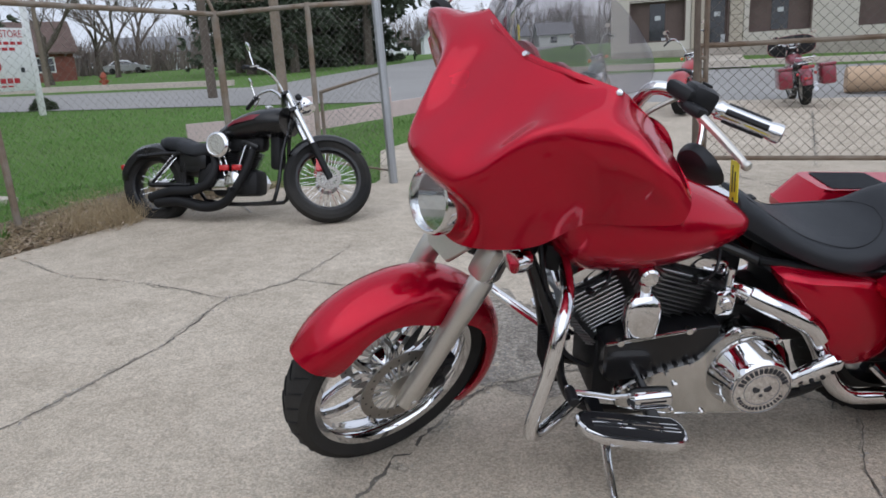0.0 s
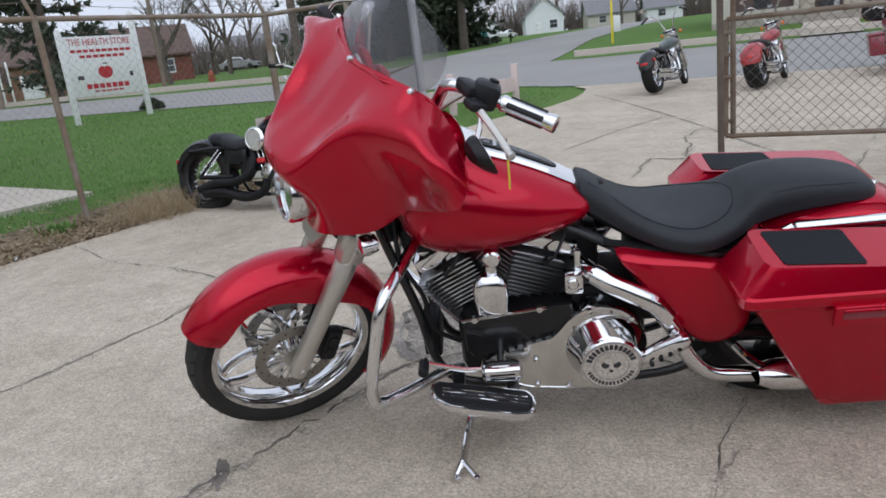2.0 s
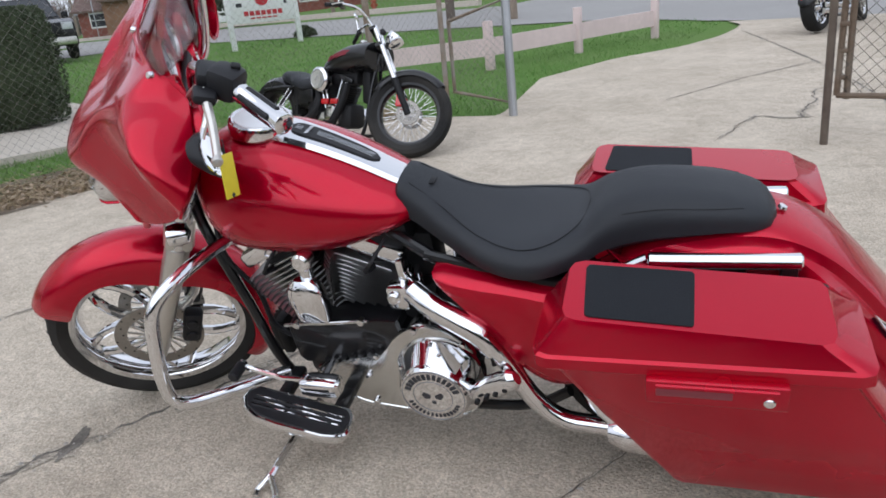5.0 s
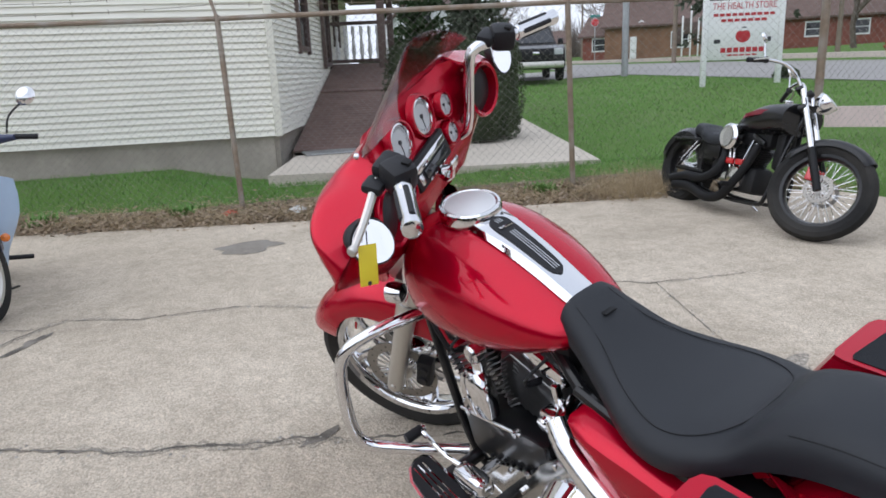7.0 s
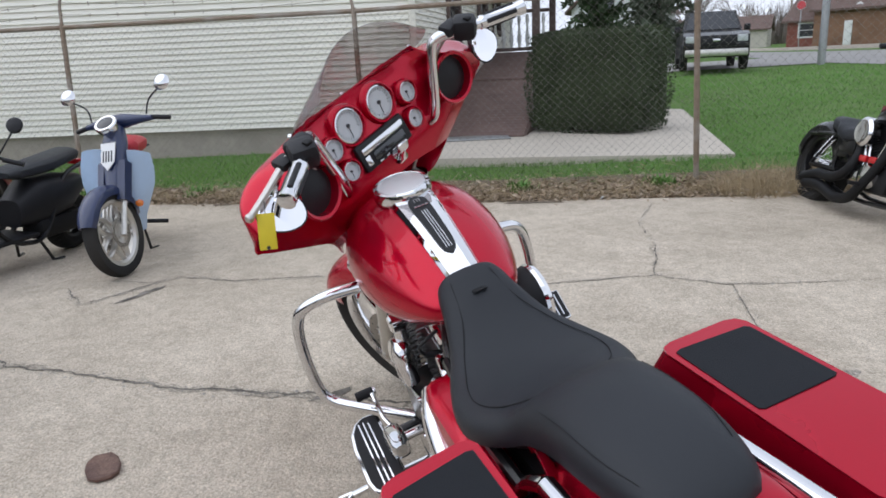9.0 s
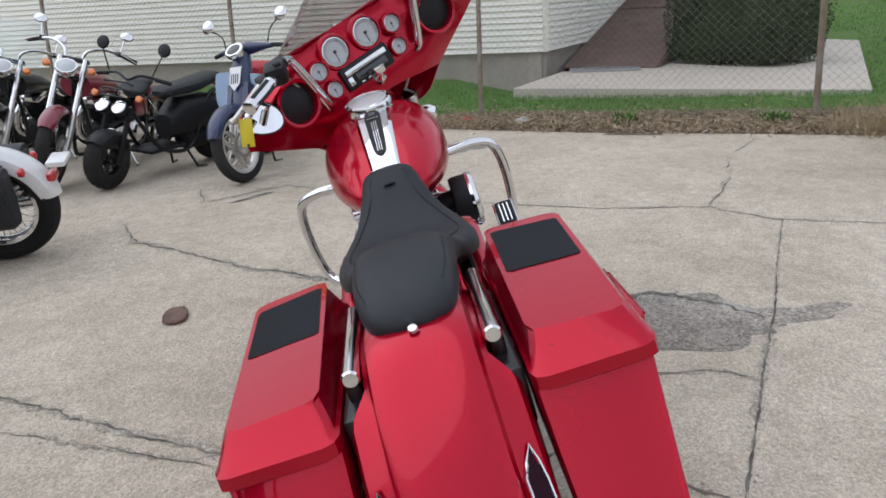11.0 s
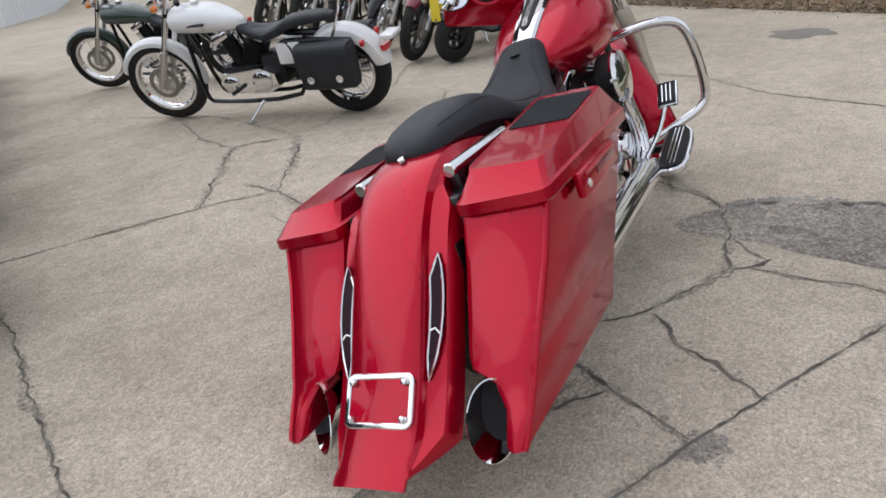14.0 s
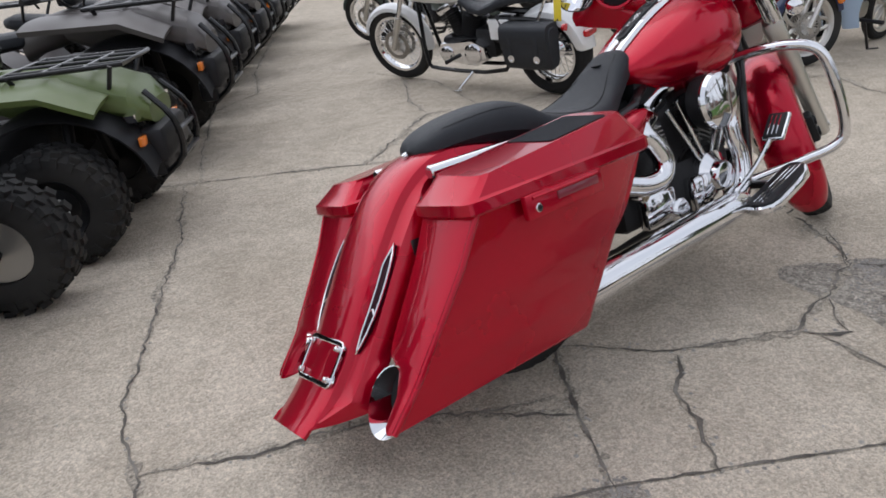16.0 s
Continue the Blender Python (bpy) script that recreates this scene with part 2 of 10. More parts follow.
GATE_WIRE = material("dark_rusty_wire", (0.12, 0.105, 0.085), rough=0.7, metal=0.4, spread=0.3, grain=20)
WIRE = material("weathered_wire", (0.27, 0.255, 0.23), rough=0.6, metal=0.5, spread=0.25, grain=20)
PINK = material("faded_pink_paint", (0.66, 0.53, 0.51), rough=0.8, spread=0.12, grain=12)
BARK = material("bark", (0.13, 0.105, 0.085), rough=0.95, spread=0.3, grain=12, bump=0.6)
WOOD_POLE = material("weathered_pole", (0.25, 0.2, 0.155), rough=0.95, spread=0.25, grain=10)
NEEDLES = material("evergreen_needles", (0.07, 0.088, 0.055), rough=0.85, spread=0.4, grain=6, patch=1.0)
HEDGE_LEAF = material("hedge_foliage", (0.055, 0.075, 0.032), rough=0.8, spread=0.45, grain=18, patch=2)
TWIGS = material("bare_twigs", (0.2, 0.165, 0.14), rough=0.95, spread=0.25)
WHITE_WALL = material("white_house_paint", (0.72, 0.73, 0.74), rough=0.7, spread=0.05)
TEAL = material("teal_door_paint", (0.03, 0.22, 0.2), rough=0.6)
BLUE_PALE = material("pale_blue_plastic", (0.42, 0.56, 0.76), rough=0.3, coat=0.5, spread=0.06)
NAVY = material("navy_plastic", (0.012, 0.022, 0.075), rough=0.32, coat=0.5)
GREEN_ATV = material("olive_green_plastic", (0.1, 0.135, 0.04), rough=0.42, spread=0.1)
GREY_ATV = material("taupe_grey_plastic", (0.085, 0.075, 0.07), rough=0.45, spread=0.1)
GREEN_TANK = material("dark_green_paint", (0.03, 0.05, 0.042), rough=0.35, coat=0.6)
SEAT_RED = material("red_vinyl", (0.4, 0.02, 0.03), rough=0.5)
GOLD = material("gold_badge", (0.5, 0.36, 0.15), rough=0.4, metal=0.7)
SKULLGREY = material("etched_metal", (0.25, 0.25, 0.26), rough=0.45, metal=0.8)


# ---- mesh kit ----
class Shape:
    """Collects vertices and faces of one mesh."""

    def __init__(self):
        self.v, self.f = [], []

    def add(self, vs, fs, m=None):
        k = len(self.v)
        self.v += [tuple(m @ Vector(p)) if m else tuple(p) for p in vs]
        self.f += [tuple(i + k for i in f) for f in fs]
        return self

    def loft(self, rings, close=True, cap=True, m=None):
        n = len(rings[0])
        vs = [p for r in rings for p in r]
        fs = []
        for i in range(len(rings) - 1):
            for j in range(n if close else n - 1):
                a, b = i * n + j, i * n + (j + 1) % n
                fs.append((a, b, b + n, a + n))
        if cap and close:
            fs.append(tuple(range(n))[::-1])
            fs.append(tuple(range((len(rings) - 1) * n, len(rings) * n)))
        return self.add(vs, fs, m)

    def tube(self, pts, r, seg=8, n=0, closed=False, m=None, cap=True):
        pts = [Vector(p) for p in pts]
        if n:
            pts = smooth_line(pts, n, closed)
        rs = r if isinstance(r, (list, tuple)) else None
        rings, side = [], None
        for i, p in enumerate(pts):
            a = pts[i - 1] if (i or closed) else p
            b = pts[(i + 1) % len(pts)] if (i < len(pts) - 1 or closed) else p
            d = (b - a).normalized()
            if side is None:
                side = d.orthogonal().normalized()
            side = (side - d * side.dot(d)).normalized()
            up = d.cross(side)
            rad = rs[0] + (rs[1] - rs[0]) * i / (len(pts) - 1) if rs else r
            rings.append([p + (side * math.cos(2 * math.pi * k / seg) + up * math.sin(2 * math.pi * k / seg)) * rad for k in range(seg)])
        if closed:
            rings.append(rings[0])
        return self.loft(rings, cap=cap and not closed, m=m)

    def cyl(self, p0, p1, r0, r1=None, seg=16, m=None, bev=0.0):
        p0, p1 = Vector(p0), Vector(p1)
        h = (p1 - p0).length
        r1 = r0 if r1 is None else r1
        prof = [(r0 - bev, 0), (r0, bev), (r1, h - bev), (r1 - bev, h)] if bev else [(r0, 0), (r1, h)]
        return self.lathe(prof, p0, p1 - p0, seg, m=m)

    def lathe(self, prof, at, axis, seg=24, m=None, cap=True, ring=False):
        axis = Vector(axis).normalized()
        s = axis.orthogonal().normalized()
        t = axis.cross(s)
        at = Vector(at)
        rings = [[at + axis * h + (s * math.cos(2 * math.pi * k / seg) + t * math.sin(2 * math.pi * k / seg)) * r for k in range(seg)] for r, h in prof]
        if ring:
            rings.append(rings[0])
            cap = False
        return self.loft(rings, cap=cap, m=m)

    def box(self, at, size, bev=0.0, m=None, seg=2):
        bm = bmesh.new()
        bmesh.ops.create_cube(bm, size=1.0)
        for v in bm.verts:
            v.co = Vector((v.co.x * size[0] + at[0], v.co.y * size[1] + at[1], v.co.z * size[2] + at[2]))
        if bev:
            bmesh.ops.bevel(bm, geom=bm.edges[:], offset=min(bev, 0.45 * min(size)), segments=seg, affect="EDGES", profile=0.5)
        bm.verts.index_update()
        self.add([v.co for v in bm.verts], [[v.index for v in f.verts] for f in bm.faces], m)
        bm.free()
        return self

    def prism(self, outline, p0, ex, ey, depth, bev=0.0, m=None):
        """An outline in the plane of ex and ey at p0, made thick along ex x ey."""
        p0, ex, ey = Vector(p0), Vector(ex).normalized(), Vector(ey).normalized()
        n = ex.cross(ey)
        c = [sum(p[0] for p in outline) / len(outline), sum(p[1] for p in outline) / len(outline)]
        def ring(d, k):
            out = []
            for a, b in outline:
                la, lb = a - c[0], b - c[1]
                q = math.hypot(la, lb) or 1
                s = (q - k) / q
                out.append(p0 + ex * (c[0] + la * s) + ey * (c[1] + lb * s) + n * d)
            return out
        rings = [ring(0, bev), ring(bev, 0), ring(depth - bev, 0), ring(depth, bev)] if bev else [ring(0, 0), ring(depth, 0)]
        return self.loft(rings, m=m)

    def sheet(self, grid, thick, m=None):
        """A bent sheet through a grid of points, with thickness."""
        R, C = len(grid), len(grid[0])
        g = [[Vector(p) for p in row] for row in grid]
        under = []
        for i in range(R):
            row = []
            for j in range(C):
                du = g[min(i + 1, R - 1)][j] - g[max(i - 1, 0)][j]
                dv = g[i][min(j + 1, C - 1)] - g[i][max(j - 1, 0)]
                n = du.cross(dv)
                n = n.normalized() if n.length > 1e-9 else Vector((0, 0, 1))
                row.append(g[i][j] - n * thick)
            under.append(row)
        vs = [p for r in g for p in r] + [p for r in under for p in r]
        k, fs = R * C, []
        for i in range(R - 1):
            for j in range(C - 1):
                a, b, c, d = i * C + j, i * C + j + 1, (i + 1) * C + j + 1, (i + 1) * C + j
                fs += [(a, d, c, b), (a + k, b + k, c + k, d + k)]
        edge = [(0, j) for j in range(C)] + [(i, C - 1) for i in range(1, R)] + [(R - 1, j) for j in range(C - 2, -1, -1)] + [(i, 0) for i in range(R - 2, 0, -1)]
        for q in range(len(edge)):
            a, b = edge[q], edge[(q + 1) % len(edge)]
            a, b = a[0] * C + a[1], b[0] * C + b[1]
            fs.append((a, b, b + k, a + k))
        return self.add(vs, fs, m)


def smooth_line(pts, n, closed=False):
    pts = [Vector(p) for p in pts]
    out, k = [], len(pts)
    for i in range(k if closed else k - 1):
        a, b, c, d = (pts[(i - 1) % k], pts[i], pts[(i + 1) % k], pts[(i + 2) % k]) if closed else (pts[max(i - 1, 0)], pts[i], pts[i + 1], pts[min(i + 2, k - 1)])
        for j in range(n):
            s = j / n
            out.append(0.5 * (2 * b + (c - a) * s + (2 * a - 5 * b + 4 * c - d) * s * s + (3 * b - a - 3 * c + d) * s ** 3))
    if not closed:
        out.append(pts[-1])
    return out


def lerp(a, b, s):
    return a + (b - a) * s


def table(rows, x):
    """Values between the rows (key, values...), eased in a straight line."""
    if x <= rows[0][0]:
        return rows[0][1:]
    for p, q in zip(rows, rows[1:]):
        if x <= q[0]:
            s = (x - p[0]) / (q[0] - p[0])
            s = s * s * (3 - 2 * s) * 0.4 + s * 0.6
            return [lerp(a, b, s) for a, b in zip(p[1:], q[1:])]
    return rows[-1][1:]


def curve(rows, x):
    """Values between the rows (key, values...), on a smooth curve through them."""
    if x <= rows[0][0]:
        return list(rows[0][1:])
    for i in range(len(rows) - 1):
        p, q = rows[i], rows[i + 1]
        if x <= q[0]:
            o, r = rows[max(i - 1, 0)], rows[min(i + 2, len(rows) - 1)]
            h = q[0] - p[0]
            s = (x - p[0]) / h
            out = []
            for k in range(1, len(p)):
                mp = (q[k] - o[k]) / (q[0] - o[0]) * h
                mq = (r[k] - p[k]) / (r[0] - p[0]) * h
                out.append((2 * s ** 3 - 3 * s * s + 1) * p[k] + (s ** 3 - 2 * s * s + s) * mp + (3 * s * s - 2 * s ** 3) * q[k] + (s ** 3 - s * s) * mq)
            return out
    return list(rows[-1][1:])


def mesh_of(name, shape, mat, sharp=35):
    me = bpy.data.meshes.new(name)
    me.from_pydata(shape.v, [], shape.f)
    me.validate()
    bm = bmesh.new()
    bm.from_mesh(me)
    bmesh.ops.recalc_face_normals(bm, faces=bm.faces)
    bm.to_mesh(me)
    bm.free()
    me.materials.append(mat)
    me.polygons.foreach_set("use_smooth", [True] * len(me.polygons))
    me.set_sharp_from_angle(angle=radians(sharp))
    return me


TINY = ("tread_groove", "drill_hole", "ring_marks", "dial_marks", "disc_carrier", "branchwork", "limbs", "printed_bars", "wire_spokes", "crown", "foliage")


def part(name, shape, mat, parent, label="", sharp=35):
    ob = new(name, mesh_of(name, shape, mat, sharp))
    ob.parent = parent
    return tagged(ob, label, kind="stuff") if name in TINY else tagged(ob, label)


def thing(name, m, label, category, group="", kind=""):
    ob = new(name)
    ob.empty_display_size = 0.2
    ob.matrix_world = m
    return tagged(ob, label, category, group, kind)


def solid(name, shape, mat, label="", category="", group="", kind="", sharp=35, m=None):
    ob = new(name, mesh_of(name, shape, mat, sharp))
    if m:
        ob.matrix_world = m
    return tagged(ob, label, category, group, kind)


def soft(q, k=2.0):
    return (q + math.sqrt(q * q + k)) / 2


def rise(x, y):
    """Height of the ground: level round the motorcycle, then a slow rise to the north-west that flattens out."""
    s = -0.55 * x + 0.83 * y - 4.6
    far = 0.034 * (soft(y - 30, 16) - soft(y - 85, 16)) + 0.012 * soft(y - 85, 16)
    y0 = min(6.5, max(-6.0, y))
    edge = -4.62 + 0.28 * y0 if y0 > 0 else -4.62 + 0.24 * y0
    d = edge - x
    near = min(1, max(0, (y - 1.2) / 1.0))
    u = min(1, max(0, (d - 0.3) / (1.5 - 0.6 * near)))
    w = 1 - near * min(1, max(0, (d - 1.35) / 0.7))
    v = min(1, max(0, (7.4 - y) / 1.2))
    bank = (0.24 - 0.06 * near) * w * u * u * (3 - 2 * u) * v * v * (3 - 2 * v)
    return bank + 0.042 * (soft(s) - soft(s - 28, 16)) + far - 0.006 - 0.03 * math.exp(-((x - 0.2) ** 2 + (y - 2.12) ** 2) / 0.16)

# ---- ground, pavement, lawn ----
def along(line, s):
    """A point at the share s of a polyline's length."""
    pts = [Vector((*p, 0)) for p in line]
    cuts = [(b - a).length for a, b in zip(pts, pts[1:])]
    d = s * sum(cuts)
    for a, b, c in zip(pts, pts[1:], cuts):
        if d <= c + 1e-9:
            return a.lerp(b, d / c)
        d -= c
    return pts[-1]


def strip(a, b, nu, nv, dz, thick=0.0, bumpy=0.0):
    """A sheet between two lines on the ground, lying dz above it."""
    sh, grid = Shape(), []
    for i in range(nu + 1):
        p, q = along(a, i / nu), along(b, i / nu)
        row = []
        for j in range(nv + 1):
            r = p.lerp(q, j / nv)
            z = rise(r.x, r.y) + dz + (bumpy * noise.noise(r * 1.3) if bumpy else 0)
            row.append((r.x, r.y, z))
        grid.append(row)
    if thick:
        return sh.sheet(grid[::-1], thick)
    vs = [p for r in grid for p in r]
    n = nv + 1
    return sh.add(vs, [(i * n + j, i * n + j + 1, (i + 1) * n + j + 1, (i + 1) * n + j) for i in range(nu) for j in range(nv)])


def rough_steps(lo, hi, near, far):
    out, x = [0.0], near
    while out[-1] < hi:
        out.append(out[-1] + x)
        x = min(far, x * (1.03 if abs(out[-1]) < 9 else 1.25))
    neg, x = [0.0], near
    while neg[-1] > lo:
        neg.append(neg[-1] - x)
        x = min(far, x * (1.03 if abs(neg[-1]) < 9 else 1.25))
    return neg[:0:-1] + out


gx, gy = rough_steps(-900, 700, 0.25, 90), rough_steps(-500, 1200, 0.3, 90)
g_sh = Shape().add([(x, y, rise(x, y) - 0.035) for y in gy for x in gx],
                   [(j * len(gx) + i, j * len(gx) + i + 1, (j + 1) * len(gx) + i + 1, (j + 1) * len(gx) + i) for j in range(len(gy) - 1) for i in range(len(gx) - 1)])
ground = solid("ground", g_sh, GRASS_GROUND, "wide green lawn on gently rising ground", "ground", kind="structure")

LOT_EDGE = [(-9, -60), (-8.0, -14), (-5.6, -4), (-4.95, -1), (-4.56, 0.39), (-3.8, 2.9), (-3.42, 4.4), (-3.05, 5.6), (-2.75, 6.5), (-2.3, 7.0), (-1.3, 7.2), (-1.9, 9.4), (-1.5, 11.0), (-0.85, 12.1), (-0.55, 13.2), (-0.5, 14.2), (-0.55, 14.9), (-0.9, 15.5)]
lot = solid("pavement", strip(LOT_EDGE, [(18, -60), (18, -14), (18, -4), (18, 0), (18, 3), (18, 6), (18, 8), (18, 11), (18, 13), (18, 15.6)], 300, 130, 0.0), CONCRETE,
            "worn grey concrete of a sales lot, cracked and stained", "pavement", kind="structure")

# road and far kerb
road = solid("road", strip([(-80, 31), (-34, 19.6), (-21, 16.9), (-9, 17.4), (-4, 17.4), (-1.8, 16.4), (-0.9, 15.45), (18, 14.6), (60, 12)],
                           [(-80, 40), (-34, 26.2), (-21, 24.6), (-12, 25.2), (-7, 26), (-2.3, 25.3), (2, 26.6), (6, 27.4), (18, 29), (60, 31)], 90, 8, -0.012), ASPHALT,
             "pale grey street running past the lot", "road", kind="structure")
side_street = solid("road_side", strip([(-3.2, 24.4), (-3.5, 40), (-2.5, 60), (2, 100)], [(-11, 25.0), (-10.5, 40), (-9.5, 60), (-6, 100)], 30, 4, -0.008), ASPHALT,
                    "pale side street leading away past white houses", "road", kind="structure")
lane = solid("road_lane", strip([(-27, 18.5), (-30, 12), (-33, 4), (-38, -8)], [(-20.5, 17.2), (-23.5, 10.5), (-27, 3), (-32, -9)], 20, 4, -0.008), ASPHALT,
             "narrow paved side lane beyond the lawn", "road", kind="structure")
for k, (a, b) in enumerate([([(-80, 40), (-34, 26.2), (-21, 24.6), (-12, 25.2)], [(-80, 40.35), (-34, 26.5), (-21, 24.9), (-12, 25.5)]),
                            ([(-2.3, 25.3), (2, 26.6), (6, 27.4), (18, 29), (60, 31)], [(-2.4, 25.6), (1.9, 26.9), (5.95, 27.7), (18, 29.3), (60, 31.3)])]):
    solid("kerb", strip(a, b, 50, 1, 0.075, thick=0.2), CONCRETE_B, "pale concrete kerb along the far side of the street", "kerb", kind="structure")

# soil strip with litter between lot and fence
FENCE = [(-6.1, -4.6), (-5.45, -1.4), (-4.72, 1.86), (-3.76, 5.06), (-3.0, 7.36), (-1.93, 7.2), (-1.15, 7.2)]
soil = solid("border_soil", strip([(-6.05, -6), (-5.5, -4), (-4.85, -1), (-4.46, 0.39), (-3.7, 2.9), (-3.32, 4.4), (-2.95, 5.6), (-2.65, 6.5)],
                                  [(-7.3, -6), (-6.6, -4), (-5.7, -1), (-5.2, 0.6), (-4.5, 3.1), (-4.0, 5.0), (-3.75, 6.0), (-3.5, 6.9)], 90, 8, -0.006, bumpy=0.014), SOIL,
             "strip of bare soil with dead leaves under the fence", "soil", kind="structure")


def crack(pts, width, mat=CRACK, seed=1, name="crack", label="", kind="", dz=0.004, gaps=0.0, wander=0.013):
    """A jagged filled crack along a line on the pavement."""
    rnd = random.Random(seed)
    line = [Vector((p[0], p[1], 0)) for p in pts]
    fine = []
    for a, b in zip(line, line[1:]):
        n = max(2, int((b - a).length / 0.026))
        side = Vector((-(b - a).y, (b - a).x, 0)).normalized()
        off = 0
        for i in range(n):
            off = off * 0.8 + rnd.uniform(-wander, wander)
            fine.append(a.lerp(b, i / n) + side * off * min(1, width / 0.012))
    fine.append(line[-1])
    sh, vs, fs = Shape(), [], []
    for i, p in enumerate(fine):
        d = (fine[min(i + 1, len(fine) - 1)] - fine[max(i - 1, 0)]).normalized()
        s = Vector((-d.y, d.x, 0))
        e = min(1, 0.25 + 4 * min(i, len(fine) - 1 - i) / len(fine))
        thin = 0.12 if gaps and noise.noise(Vector((p.x * 3.1, p.y * 3.1, width * 60))) < gaps - 0.5 else 1.0
        wl, wr = width * e * rnd.uniform(0.02, 1.05) * thin, width * e * rnd.uniform(0.02, 1.05) * thin
        z = rise(p.x, p.y) + dz
        vs += [(p.x + s.x * wl, p.y + s.y * wl, z), (p.x - s.x * wr, p.y - s.y * wr, z)]
    fs = [(2 * i, 2 * i + 1, 2 * i + 3, 2 * i + 2) for i in range(len(fine) - 1)]
    sh.add(vs, fs)
    ob = new(name, mesh_of(name, sh, mat))
    ob.parent = lot
    return tagged(ob, label)


CRACKS = [
    (0.03, [(-0.9, -0.1), (-0.5, 0.23), (-0.31, 0.74), (-0.09, 1.21), (0.03, 1.78), (0.1, 2.0), (0.16, 2.23), (0.3, 2.6), (0.43, 2.75)]),
    (0.045, [(0.0, 1.72), (0.06, 1.9)]),
    (0.016, [(-1.9, 0.2), (-1.79, 0.5), (-1.89, 0.68), (-1.7, 1.1), (-1.69, 1.61), (-1.36, 2.26), (-1.22, 3.07), (-1.24, 3.7), (-0.97, 4.05), (-0.87, 4.88)]),
    (0.02, [(-1.79, -0.01), (-1.4, 0.22), (-1.89, 0.68)]),
    (0.015, [(-2.57, 4.07), (-1.9, 3.95), (-1.24, 3.7)]),
    (0.014, [(-3.2, 4.4), (-2.57, 4.07)]),
    (0.016, [(-0.99, 4.06), (-0.34, 3.87), (0.32, 3.69), (0.75, 3.55), (1.11, 3.44), (1.76, 3.25), (2.2, 3.15), (3.4, 2.8)]),
    (0.02, [(0.19, 2.44), (0.28, 2.59), (0.39, 2.73), (0.5, 2.76), (0.66, 2.86), (0.83, 2.92), (0.89, 2.96), (1.02, 2.93), (1.15, 2.89), (1.29, 2.85), (1.56, 2.66)]),
    (0.026, [(1.58, 2.6), (1.66, 2.82), (1.71, 2.98), (1.78, 3.25)]),
    (0.022, [(1.95, 2.82), (1.83, 2.9), (1.7, 2.98)]),
    (0.03, [(0.89, 2.97), (0.84, 3.02), (0.76, 3.05)]),
    (0.014, [(0.86, 3.02), (0.85, 3.14), (0.84, 3.24), (0.81, 3.34), (0.82, 3.42), (0.87, 3.51)]),
    (0.012, [(0.66, 2.87), (0.75, 2.98), (0.77, 3.04)]),
    (0.024, [(1.29, 2.88), (1.37, 2.98), (1.42, 3.05), (1.44, 3.15), (1.5, 3.25), (1.53, 3.33)]),
    (0.022, [(1.72, 2.87), (1.93, 2.83), (2.2, 2.72), (2.54, 2.68), (2.88, 2.61)]),
    (0.018, [(2.9, 3.3), (2.88, 2.61), (2.92, 2.23), (2.78, 1.5), (2.66, 0.85), (2.6, -0.01), (2.51, -0.06)]),
    (0.03, [(2.95, -0.2), (2.61, -0.05), (2.18, 0.09), (1.83, 0.21), (1.55, 0.33)]),
    (0.022, [(1.55, 0.33), (1.31, 0.44), (1.17, 0.54), (1.28, 1.03), (1.39, 1.44), (1.44, 1.71), (1.6, 2.2)]),
    (0.034, [(1.55, 0.33), (1.31, 0.06), (1.03, -0.28), (0.79, -0.56), (0.66, -0.52), (0.43, -0.29), (0.77, 0.14), (1.17, 0.54)]),
    (0.02, [(1.19, 0.22), (1.17, 0.54)]),
    (0.016, [(0.43, -0.29), (-0.27, -0.5), (-0.96, -0.77), (-1.5, -1.2)]),
    (0.016, [(0.79, -0.56), (0.77, -1.03), (0.49, -1.94)]),
    (0.018, [(2.49, -0.05), (2.43, -0.64), (2.24, -2.0), (1.77, -2.52), (1.63, -3.67), (0.9, -6.6)]),
    (0.012, [(1.64, 2.54), (1.55, 2.2), (1.5, 1.6), (1.4, 0.8)]),
    (0.012, [(0.9, -3.2), (0.3, -1.6), (0.41, -0.31)]),
    (0.03, [(0.11, 8.0), (0.59, 9.27), (1.18, 10.4)]),
    (0.034, [(1.56, 9.12), (1.46, 8.8), (1.38, 8.5), (1.46, 8.1), (1.41, 7.5), (1.49, 7.34), (1.26, 7.3), (1.08, 7.36), (1.03, 6.9), (0.97, 6.5)]),
    (0.02, [(2.98, 7.46), (2.69, 6.5), (2.57, 6.1)]),
    (0.02, [(2.69, 6.37), (2.84, 6.26), (4.2, 6.0)]),
    (0.016, [(2.52, 7.07), (2.66, 7.2), (2.75, 7.22)]),
    (0.03, [(3.1, 7.9), (3.4, 8.9), (4.74, 13.6)]),
    (0.024, [(-0.4, 14.2), (0.48, 14.9), (3.0, 15.0), (9.0, 14.6)]),
    (0.034, [(-0.45, 14.15), (0.48, 12.05), (1.18, 10.4), (1.65, 9.15), (2.07, 7.85), (2.32, 7.25), (2.7, 6.4)]),
    (0.014, [(2.2, 6.4), (3.2, 5.6), (3.0, 4.4), (3.6, 3.6)]),
]
JOINTS = ((-0.99, 4.06), (1.58, 2.6), (2.95, -0.2), (0.11, 8.0), (3.1, 7.9), (-0.4, 14.2), (-0.45, 14.15))  # where the straight sawn joints begin
